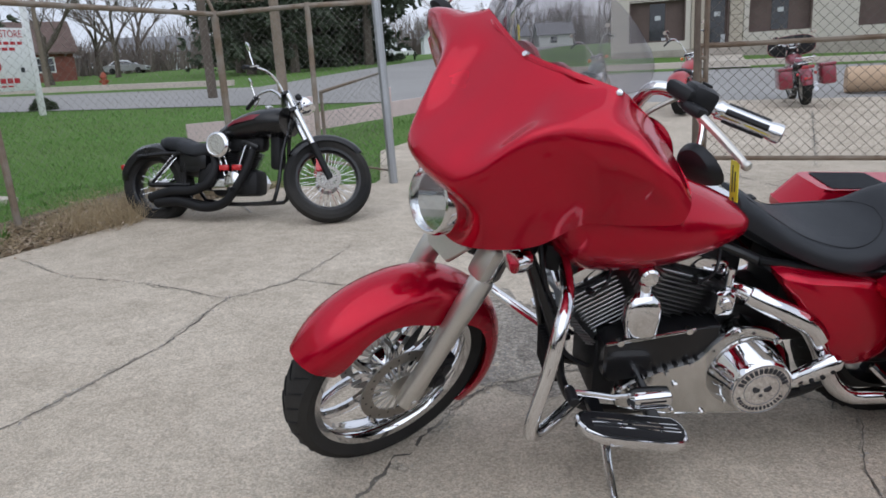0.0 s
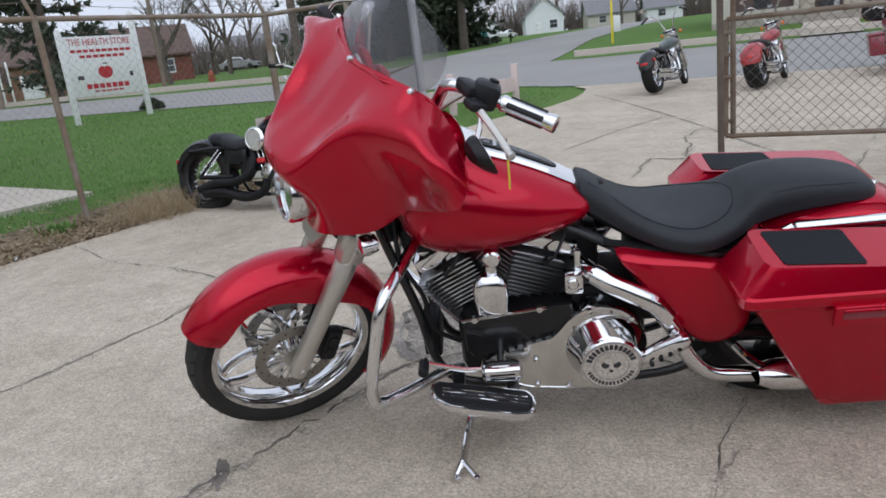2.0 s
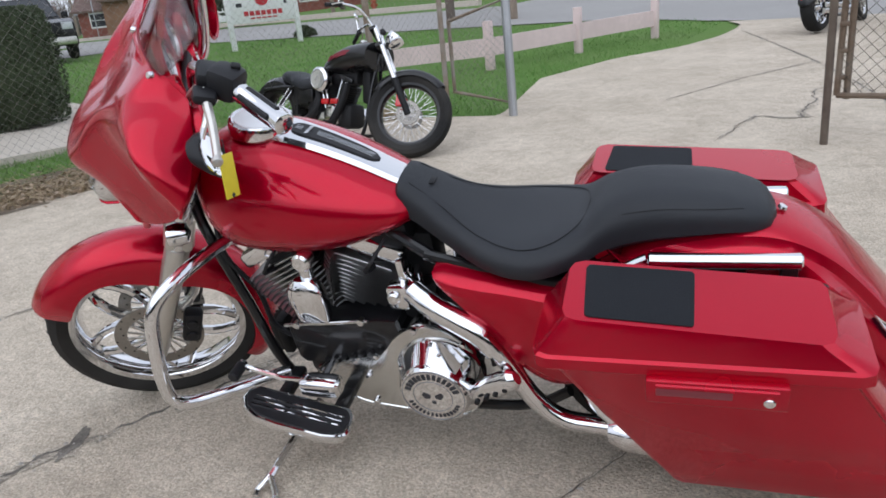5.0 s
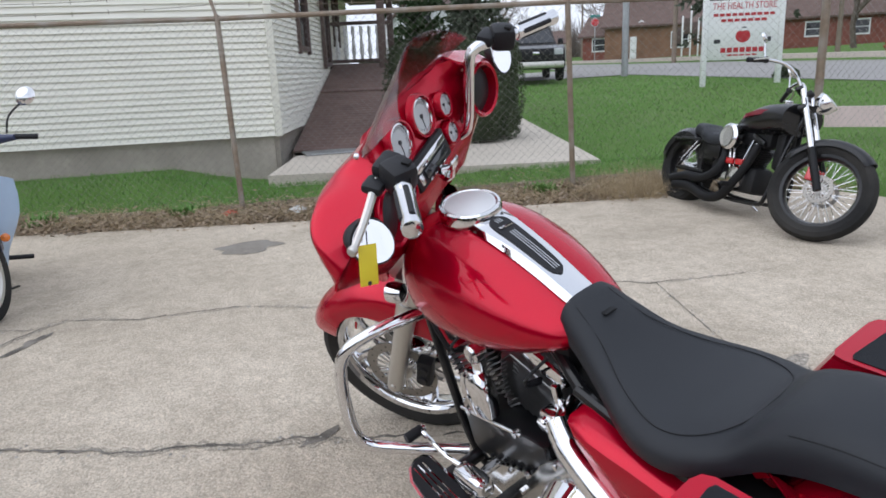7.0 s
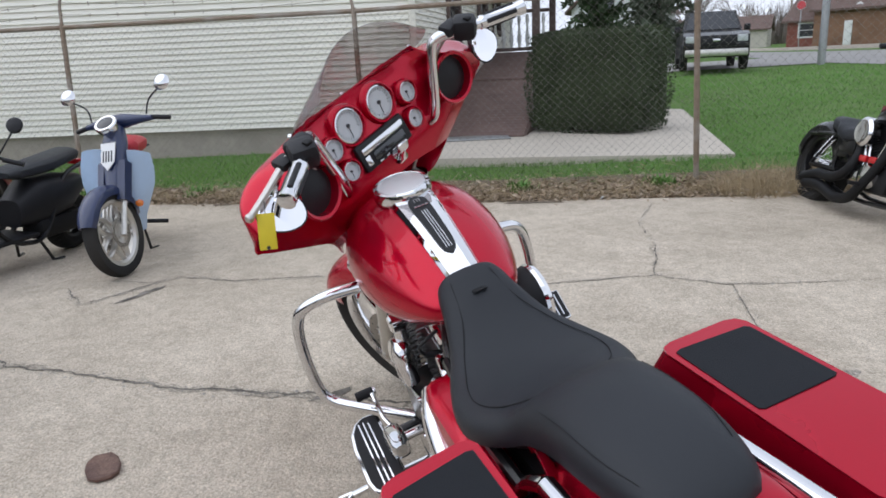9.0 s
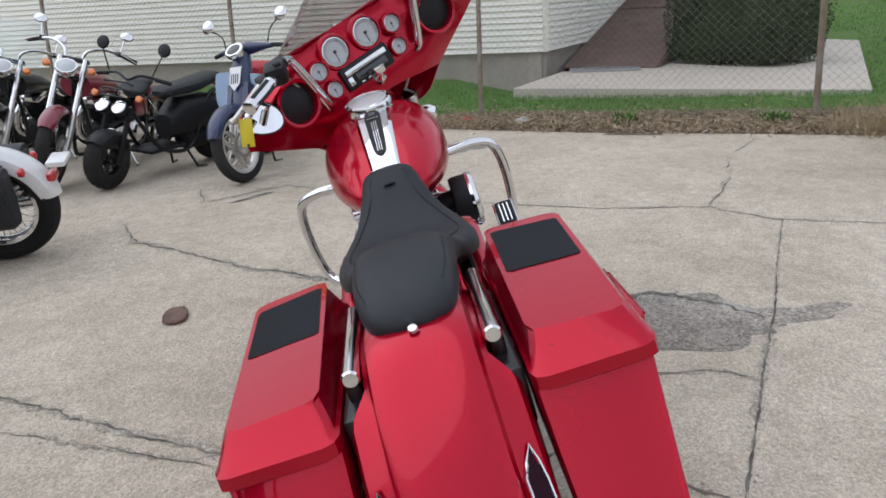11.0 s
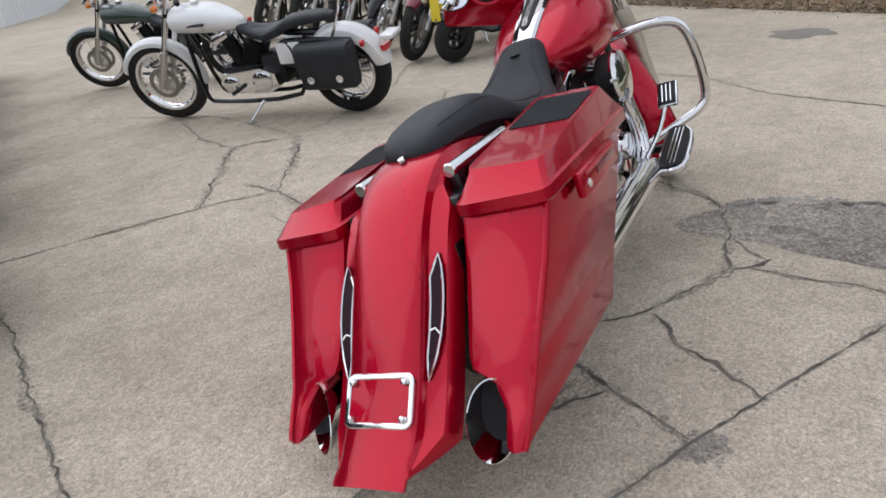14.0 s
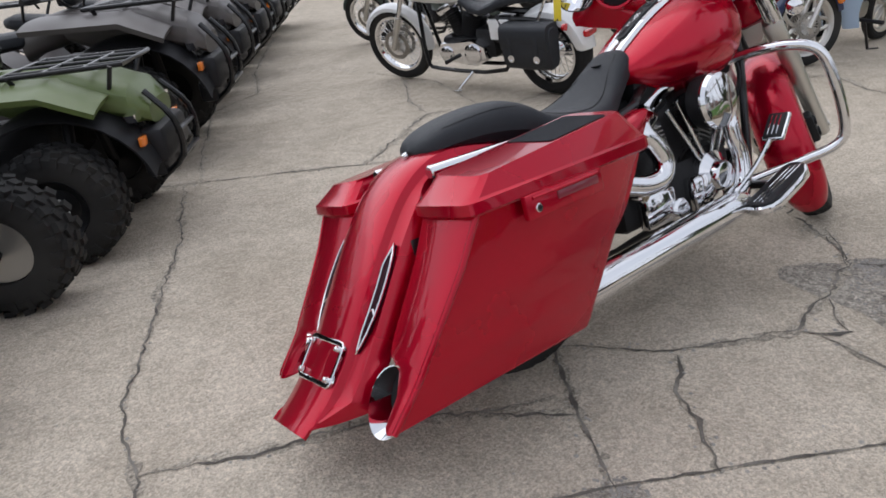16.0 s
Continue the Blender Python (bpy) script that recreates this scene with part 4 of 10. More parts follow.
# ---- pink rail fence ----
pink = thing("pink_rail_fence", Matrix(), "low faded pink wooden rail fence along the drive", "fence")
PK = [(-4.6, 9.2), (-3.2, 10.4), (-2.45, 12.0), (-1.7, 13.6)]
for x, y in PK[1:]:
    z = rise(x, y)
    part("post", Shape().box((x, y, z + 0.3), (0.12, 0.12, 0.75), 0.012), PINK, pink)
for (a, b), (c, d) in zip(PK, PK[1:]):
    p, q = Vector((a, b, rise(a, b) + 0.3)), Vector((c, d, rise(c, d) + 0.3))
    t = (q - p).normalized()
    s = Vector((-t.y, t.x, 0)).normalized() * 0.025
    u = Vector((0, 0, 0.13))
    part("rail", Shape().loft([[p - s - u, p + s - u, p + s + u, p - s + u], [q - s - u, q + s - u, q + s + u, q - s + u]]), PINK, pink)

# ---- the red bagger ----
BIKE_M = Matrix(((-0.96492, 0.25445, 0.06474, 0.74713), (-0.26255, -0.93512, -0.23792, 2.41644), (0.0, -0.24657, 0.96912, 0.0), (0, 0, 0, 1)))
STEER = Matrix(((0.779, -0.45, -0.438, 0.646), (0.5, 0.866, 0.0, 0.0), (0.379, -0.219, 0.899, 0.312), (0, 0, 0, 1)))
bagger = thing("touring_motorcycle", BIKE_M, "candy red touring motorcycle leaning on its side stand", "motorcycle")


def ring(cx, cy, cz, ax, rx, rz, n=20, p=2.0, flat=1.0):
    """A rounded ring across the axis ax ('x': in the plane y, z; 'z': in the plane x, y)."""
    out = []
    for k in range(n):
        t = 2 * math.pi * k / n
        c, s = math.cos(t), math.sin(t)
        u, w = math.copysign(abs(c) ** (2 / p), c) * rx, math.copysign(abs(s) ** (2 / p), s) * rz
        if s < 0:
            w *= flat
        out.append((cx, cy + u, cz + w) if ax == "x" else (cx + u, cy + w, cz))
    return out


def wheel_parts(parent, m, R, wid, rim, hub_r, mat_rim, style, tread=True, spokes=5, disc=0.0, lip=None):
    """Tyre, rim, spokes, hub and discs; the axle is y."""
    w = wid / 2
    prof = [(rim - 0.012, -w * 0.62), (rim + 0.004, -w * 0.78), (rim + (R - rim) * 0.45, -w), (R - (R - rim) * 0.22, -w * 0.86), (R - 0.006, -w * 0.45), (R, 0),
            (R - 0.006, w * 0.45), (R - (R - rim) * 0.22, w * 0.86), (rim + (R - rim) * 0.45, w), (rim + 0.004, w * 0.78), (rim - 0.012, w * 0.62)]
    wheel = part("wheel", Shape().lathe([(rim - 0.0, -w * 0.74), (rim - 0.02, -w * 0.66), (rim - 0.034, -w * 0.3), (rim - 0.034, w * 0.3), (rim - 0.02, w * 0.66), (rim, w * 0.74), (rim + 0.004, w * 0.6), (rim - 0.02, 0), (rim + 0.004, -w * 0.6)], (0, 0, 0), (0, 1, 0), 56, m=m, ring=True), mat_rim, parent, "bright rim")
    part("tyre", Shape().lathe(prof, (0, 0, 0), (0, 1, 0), 64, m=m, ring=True), RUBBER, wheel, "black rubber tyre")
    if tread:
        g = Shape()
        for k in range(36):
            a = 2 * math.pi * k / 36
            for sgn in (1, -1):
                p = []
                for i in range(4):
                    y = sgn * w * (0.1 + 0.24 * i)
                    r = R - 0.0015 - 0.02 * (abs(y) / w) ** 2.2 * (R - rim) / 0.07
                    b = a + sgn * 0.03 + 0.035 * i
                    p.append((r * math.cos(b), y, r * math.sin(b)))
                g.tube(p, 0.0035, 4, m=m)
        part("tread_groove", g, BLACK_MATT, wheel)
    lip = lip or mat_rim
    part("hub", Shape().lathe([(0.02, -w * 1.1), (hub_r, -w * 0.9), (hub_r * 0.75, -w * 0.3), (hub_r * 0.75, w * 0.3), (hub_r, w * 0.9), (0.02, w * 1.1)], (0, 0, 0), (0, 1, 0), 24, m=m), lip, wheel)
    inner = rim - 0.03
    if style == "split":
        for k in range(spokes):
            a0 = 2 * math.pi * k / spokes
            s = Shape()
            for sgn in (1, -1):
                pts = []
                for i in range(7):
                    q = i / 6
                    r = lerp(hub_r * 0.8, inner, q)
                    a = a0 + sgn * (0.1 + 0.42 * q ** 1.6)
                    pts.append((r * math.cos(a), 0, r * math.sin(a)))
                s.tube(pts, [0.017, 0.013], 8, m=m @ Matrix.Diagonal((1, 1.3, 1, 1)))
            part("spoke", s, mat_rim, wheel)
    elif style == "wire":
        s = Shape()
        for k in range(spokes):
            a = 2 * math.pi * k / spokes
            sg = 1 if k % 2 else -1
            b = a + (0.35 if (k // 2) % 2 else -0.35)
            s.tube([(hub_r * math.cos(a), sg * w * 0.7, hub_r * math.sin(a)), (inner * math.cos(b), 0, inner * math.sin(b))], 0.0022, 4, m=m)
        part("wire_spokes", s, lip, wheel)
    else:
        for k in range(spokes):
            a = 2 * math.pi * k / spokes
            d, t = Vector((math.cos(a), 0, math.sin(a))), Vector((-math.sin(a), 0, math.cos(a)))
            s = Shape().loft([[d * r + t * x + Vector((0, y, 0)) for x, y in ((-h, -0.016), (h, -0.016), (h, 0.016), (-h, 0.016))] for r, h in ((hub_r * 0.8, 0.02), (inner * 0.6, 0.014), (inner, 0.02))], m=m)
            part("spoke", s, mat_rim, wheel)
    if disc:
        for y in (-w * 1.15, w * 1.15):
            d = part("brake_disc", Shape().lathe([(disc * 0.72, y - 0.003), (disc, y - 0.003), (disc, y + 0.003), (disc * 0.72, y + 0.003)], (0, 0, 0), (0, 1, 0), 40, m=m, ring=True), STEEL_DULL, wheel, "brown worn steel disc")
            s = Shape()
            for k in range(20):
                a = 2 * math.pi * k / 20
                s.tube([(disc * 0.28 * math.cos(a), y, disc * 0.28 * math.sin(a)), (disc * 0.74 * math.cos(a + 0.12), y, disc * 0.74 * math.sin(a + 0.12))], 0.004, 5, m=m)
            s.lathe([(0.02, y - 0.006), (disc * 0.3, y - 0.004), (disc * 0.3, y + 0.004), (0.02, y + 0.006)], (0, 0, 0), (0, 1, 0), 20, m=m)
            part("disc_carrier", s, ALU, d)
            h = Shape()
            for k in range(24):
                a = 2 * math.pi * k / 24
                h.cyl((disc * (0.8 + 0.08 * (k % 3)) * math.cos(a), y - 0.0036, disc * (0.8 + 0.08 * (k % 3)) * math.sin(a)), (disc * (0.8 + 0.08 * (k % 3)) * math.cos(a), y + 0.0036, disc * (0.8 + 0.08 * (k % 3)) * math.sin(a)), 0.0035, seg=6, m=m)
            part("drill_hole", h, BLACK_MATT, d)
    return wheel


# wheels
FW = STEER.copy()
R_FRONT = 0.348
wheel_parts(bagger, STEER, R_FRONT, 0.12, 0.276, 0.045, CHROME, "split", spokes=5, disc=0.14)
wheel_parts(bagger, pose(-1.0, 0, 0.315), 0.315, 0.175, 0.215, 0.06, BLACK_PAINT, "cast", spokes=9)
part("axle_cap", Shape().cyl((0, 0.105, 0), (0, 0.155, 0), 0.016, 0.012, 12, m=STEER, bev=0.003), ALU, bagger)
part("axle_cap", Shape().cyl((0, -0.155, 0), (0, -0.105, 0), 0.012, 0.016, 12, m=STEER, bev=0.003), ALU, bagger)

# front fender
FR = 0.385


def fender_grid(r0, half, a0, a1, skirt, n=40, cols=15, tip=0.0):
    grid = []
    for i in range(n + 1):
        q = i / n
        a = radians(lerp(a0, a1, q))
        row = []
        taper = 1 - 0.25 * max(0, (0.12 - q) / 0.12) ** 2 - 0.3 * max(0, (q - 0.85) / 0.15) ** 2
        sk = skirt(q)
        for j in range(cols):
            t = -1 + 2 * j / (cols - 1)
            if abs(t) < 0.6:
                y = half * math.sin(t / 0.6 * math.pi / 2 * 0.92)
                r = r0 - half * 0.55 * (1 - math.cos(t / 0.6 * math.pi / 2))
            else:
                k = (abs(t) - 0.6) / 0.4
                y = math.copysign(half * (0.993 + 0.012 * math.sin(k * 3)), t)
                r = r0 - half * 0.55 - sk * k
            row.append((r * math.cos(a), y * taper, r * math.sin(a)))
        grid.append(row)
    return grid


fg = fender_grid(FR, 0.088, 13, 200, lambda q: 0.03 + 0.055 * math.exp(-((q - 0.42) / 0.16) ** 2) + 0.035 * math.exp(-((q - 0.02) / 0.12) ** 2))
part("front_fender", Shape().sheet(fg, 0.004, m=STEER), RED, bagger, "glossy red front fender")

# fork
for s in (1, -1):
    ax = (0, s * 0.118, 0)
    leg = part("fork_slider", Shape().lathe([(0.02, -0.035), (0.03, -0.03), (0.033, 0.02), (0.031, 0.1), (0.033, 0.28), (0.036, 0.36), (0.036, 0.44), (0.033, 0.45)], (0.0, s * 0.118, 0), (-0.105, 0, 0.995), 24, m=STEER), ALU, bagger, "satin silver fork slider")
    part("fork_cover", Shape().lathe([(0.029, 0.44), (0.031, 0.445), (0.031, 0.72), (0.029, 0.73)], (0.0, s * 0.118, 0), (-0.105, 0, 0.995), 24, m=STEER), CHROME, bagger, "chrome fork tube")
    part("brake_caliper", Shape().box((-0.1, s * 0.088, 0.075), (0.06, 0.05, 0.13), 0.014, m=STEER).cyl((-0.1, s * 0.108, 0.045), (-0.1, s * 0.12, 0.045), 0.02, m=STEER, bev=0.003).cyl((-0.1, s * 0.108, 0.1), (-0.1, s * 0.12, 0.1), 0.02, m=STEER, bev=0.003), BLACK_PLASTIC, bagger)
    part("clamp_cover", Shape().box((-0.05, s * 0.11, 0.5), (0.085, 0.075, 0.12), 0.02, m=STEER), ALU, bagger)
part("valve_cap", Shape().cyl((0.2, 0.03, 0.13), (0.19, 0.05, 0.125), 0.005, m=STEER), RED_LENS, bagger)

# fairing
F_COLS = [  # share of the half width; then rim, shoulder, brow ridge, cheek and lower edge, each as forward, sideways, up
    (0.0, 0.064, 0.0, 1.05, 0.135, 0.0, 0.875, 0.232, 0.0, 0.715, 0.1, 0.0, 0.625, 0.07, 0.0, 0.52),
    (0.12, 0.062, 0.035, 1.052, 0.135, 0.045, 0.878, 0.229, 0.06, 0.718, 0.1, 0.068, 0.632, 0.07, 0.06, 0.525),
    (0.24, 0.057, 0.075, 1.057, 0.127, 0.09, 0.89, 0.216, 0.115, 0.735, 0.12, 0.12, 0.645, 0.07, 0.115, 0.545),
    (0.36, 0.05, 0.115, 1.063, 0.117, 0.135, 0.915, 0.192, 0.152, 0.788, 0.122, 0.165, 0.675, 0.05, 0.17, 0.575),
    (0.48, 0.04, 0.16, 1.07, 0.107, 0.18, 0.96, 0.157, 0.192, 0.867, 0.08, 0.21, 0.73, 0.0, 0.215, 0.61),
    (0.6, 0.026, 0.215, 1.078, 0.09, 0.24, 0.998, 0.11, 0.25, 0.927, 0.035, 0.258, 0.8, -0.04, 0.25, 0.655),
    (0.69, 0.008, 0.266, 1.083, 0.075, 0.305, 1.018, 0.078, 0.325, 0.953, 0.008, 0.32, 0.853, -0.066, 0.288, 0.73),
    (0.74, -0.042, 0.276, 1.069, 0.066, 0.34, 1.024, 0.065, 0.365, 0.96, 0.001, 0.355, 0.87, -0.066, 0.32, 0.763),
    (0.81, -0.064, 0.33, 1.048, 0.052, 0.395, 1.024, 0.048, 0.415, 0.966, -0.008, 0.405, 0.887, -0.063, 0.375, 0.795),
    (0.9, -0.071, 0.4, 1.018, 0.032, 0.458, 1.006, 0.024, 0.472, 0.96, -0.022, 0.462, 0.903, -0.058, 0.45, 0.842),
    (0.96, -0.073, 0.45, 0.994, -0.01, 0.498, 0.99, -0.014, 0.509, 0.952, -0.038, 0.512, 0.915, -0.054, 0.502, 0.876),
    (1.0, -0.073, 0.482, 0.976, -0.067, 0.508, 0.96, -0.062, 0.525, 0.942, -0.056, 0.533, 0.92, -0.053, 0.533, 0.9)]


def fairing_point(s, t, inset=0.0):
    """A point of the shell: s runs from the rim down to the lower edge, t from wing to wing."""
    q = curve(F_COLS, abs(t))
    keys = [(k, *q[3 * i:3 * i + 3]) for i, k in enumerate((0.0, 0.3, 0.56, 0.76, 1.0))]
    a, b, c = curve(keys, s)
    return (a - inset, math.copysign(b, t) * (1 - inset * 0.25), c)


outer = [[fairing_point(i / 48, -1 + 2 * j / 84) for j in range(85)] for i in range(49)]
fairing = part("outer_fairing", Shape().sheet(outer, 0.006, m=STEER), RED, bagger, "red batwing fairing shell")
I_ROWS = [  # share, centre forward, centre up, edge sideways, edge up, edge forward
    (0.0, 0.058, 1.05, 0.268, 1.078, -0.012), (0.12, 0.02, 1.025, 0.31, 1.055, -0.058), (0.25, -0.005, 0.998, 0.375, 1.026, -0.07), (0.42, -0.03, 0.96, 0.458, 0.99, -0.075), (0.5, -0.044, 0.94, 0.51, 0.962, -0.069),
    (0.6, -0.06, 0.915, 0.536, 0.915, -0.056), (0.66, -0.069, 0.9, 0.52, 0.888, -0.056), (0.74, -0.08, 0.88, 0.47, 0.855, -0.06), (0.85, -0.092, 0.85, 0.4, 0.815, -0.066), (1.0, -0.1, 0.81, 0.3, 0.75, -0.07)]


def inner_point(s, t):
    ac, cc, be, ce, ae = curve(I_ROWS, s)
    k = abs(t)
    a = lerp(ac, ae - 0.002, max(0, (k - 0.6) / 0.4) ** 1.4)
    a -= 0.032 * math.exp(-((k - 0.66) / 0.15) ** 2) * math.exp(-((s - 0.45) / 0.26) ** 2)
    return (a, be * t * 0.992, lerp(cc, ce, k ** 1.8))


inner = [[inner_point(i / 30, -1 + 2 * j / 48) for j in range(49)] for i in range(31)]
part("inner_fairing", Shape().sheet([r[::-1] for r in inner], 0.004, m=STEER), RED, bagger, "red dash panel")
# bolts along the screen
for b, c, a in ((0.0, 1.043, 0.067), (0.264, 1.076, 0.014), (-0.264, 1.076, 0.014)):
    part("screen_bolt", Shape().lathe([(0.001, 0.012), (0.007, 0.011), (0.009, 0.006), (0.009, 0)], (a, b, c), (0.8, 0.5 * (1 if b > 0 else -1 if b < 0 else 0), 0.2), 12, m=STEER), CHROME, fairing)
# windscreen
ws = []
for i in range(15):
    s = i / 14
    row = []
    for j in range(29):
        t = -1 + 2 * j / 28
        base = fairing_point(0.0, 0.69 * t)
        hw = curve([(0.0, 0.264), (0.25, 0.288), (0.5, 0.286), (0.75, 0.262), (1.0, 0.215)], s)[0]
        top = 1.255 - 0.075 * abs(t) ** 2.4
        c = lerp(base[2] - 0.012, top, s)
        a = lerp(base[0] - 0.004, base[0] - 0.085 + 0.015 * (1 - abs(t)), s)
        row.append((a, hw * lerp(base[1] / 0.266, t, min(1, 2 * s)), c))
    ws.append(row)
screen = part("windscreen", Shape().sheet(ws, 0.004, m=STEER), SMOKE, bagger, "short smoked windscreen")
screen.visible_shadow = False
rimline = [Vector(p) for p in ws[0]]
part("screen_trim", Shape().tube([(p.x + 0.006, p.y, p.z) for p in rimline], 0.006, 6, m=STEER), RED, bagger)
# headlight
HC = Vector((0.132, 0, 0.615))
HAX = Vector((0.96, 0, -0.18))
lamp = part("headlight", Shape().lathe([(0.085, -0.05), (0.094, -0.01), (0.095, 0.02), (0.09, 0.032), (0.082, 0.034), (0.08, 0.02)], HC, HAX, 40, m=STEER, cap=False), CHROME, bagger, "round chrome headlight")
part("reflector", Shape().lathe([(0.02, -0.035), (0.05, -0.02), (0.072, 0.005), (0.08, 0.02)], HC, HAX, 32, m=STEER), MIRROR, lamp)
part("lens", Shape().lathe([(0.081, 0.026), (0.065, 0.045), (0.04, 0.058), (0.015, 0.064), (0.002, 0.065)], HC, HAX, 32, m=STEER, cap=False), CLEAR, lamp, "clear glass lens")
part("chin_plate", Shape().prism([(-0.1, 0.01), (-0.05, -0.07), (0.05, -0.07), (0.1, 0.01)], (0.03, 0, 0.52), (0, 1, 0), (0, 0, 1), 0.02, 0.004, m=STEER), ALU, bagger)

# dash
GA = Vector((-0.9, 0, 0.42)).normalized()
for b, c, a, r in ((0.08, 1.006, -0.008, 0.047), (-0.062, 1.004, -0.008, 0.047), (0.178, 0.992, -0.034, 0.029), (-0.162, 0.992, -0.034, 0.029), (0.16, 0.918, -0.068, 0.027), (-0.143, 0.918, -0.068, 0.027)):
    o = Vector((a, b, c)) - GA * 0.002
    part("gauge_hood", Shape().lathe([(r * 1.12, -0.012), (r * 1.42, -0.004), (r * 1.38, 0.008), (r * 1.28, 0.015), (r * 1.16, 0.015), (r * 1.09, 0.002)], o, GA, 36, m=STEER, ring=True), RED, bagger, "red cowl round a gauge")
    g = part("gauge", Shape().lathe([(r * 0.98, -0.02), (r * 1.1, 0.004), (r * 1.08, 0.01), (r, 0.011), (r * 0.95, 0.004)], o, GA, 32, m=STEER, cap=False), CHROME, bagger, "round gauge with chrome ring")
    part("dial", Shape().lathe([(r * 0.97, 0.0), (r * 0.97, 0.003)], o, GA, 32, m=STEER), WHITE_DIAL, g, "pale dial")
    s1, s2 = GA.orthogonal().normalized(), GA.cross(GA.orthogonal()).normalized()
    ticks = Shape()
    for k in range(22):
        q = 2 * math.pi * k / 26 + 0.4
        e = s1 * math.cos(q) + s2 * math.sin(q)
        ticks.tube([o + e * r * 0.74 + GA * 0.0036, o + e * r * 0.88 + GA * 0.0036], r * 0.018, 4, m=STEER)
    ticks.tube([o + GA * 0.005, o + (s1 * 0.7 - s2 * 0.7) * r * 0.75 + GA * 0.005], r * 0.025, 4, m=STEER)
    ticks.cyl(o + GA * 0.003, o + GA * 0.007, r * 0.13, seg=12, m=STEER)
    part("dial_marks", ticks, DARK_INK, g)
RM = STEER @ Matrix.Translation((-0.066, 0.008, 0.92)) @ pose(0, 0, 0, 0, 28, 0)
radio = part("radio", Shape().box((0, 0, 0), (0.02, 0.215, 0.085), 0.008, m=RM), BLACK_PLASTIC, bagger, "black and chrome car radio")
part("radio_trim", Shape().box((-0.011, 0, 0.018), (0.006, 0.185, 0.02), 0.002, m=RM).box((-0.011, 0.085, -0.012), (0.006, 0.02, 0.03), 0.002, m=RM), CHROME, radio)
part("radio_display", Shape().box((-0.012, -0.01, -0.012), (0.004, 0.14, 0.026), 0.001, m=RM), WINDOW, radio)
for y in (-0.045, -0.015, 0.015, 0.045):
    part("radio_button", Shape().box((-0.012, y, -0.034), (0.006, 0.015, 0.006), 0.001, m=RM), CHROME, radio)
part("ignition_switch", Shape().lathe([(0.022, 0), (0.024, 0.02), (0.012, 0.035), (0.008, 0.05)], (-0.11, 0.0, 0.875), (-0.5, 0, 0.86), 16, m=STEER).box((-0.135, 0, 0.925), (0.012, 0.045, 0.03), 0.006, m=STEER), CHROME, bagger)
for s in (1, -1):
    sp = part("speaker", Shape().lathe([(0.083, 0.006), (0.078, 0.012), (0.07, 0.008), (0.066, -0.02)], (-0.1, s * 0.318, 0.975), (-0.9, s * -0.12, 0.3), 32, m=STEER, cap=False), RED, bagger, "speaker pod rim")
    part("speaker_grille", Shape().lathe([(0.001, -0.006), (0.04, -0.01), (0.07, -0.018)], (-0.1, s * 0.318, 0.975), (-0.9, s * -0.12, 0.3), 32, m=STEER), BLACK_PLASTIC, sp, "black grille")

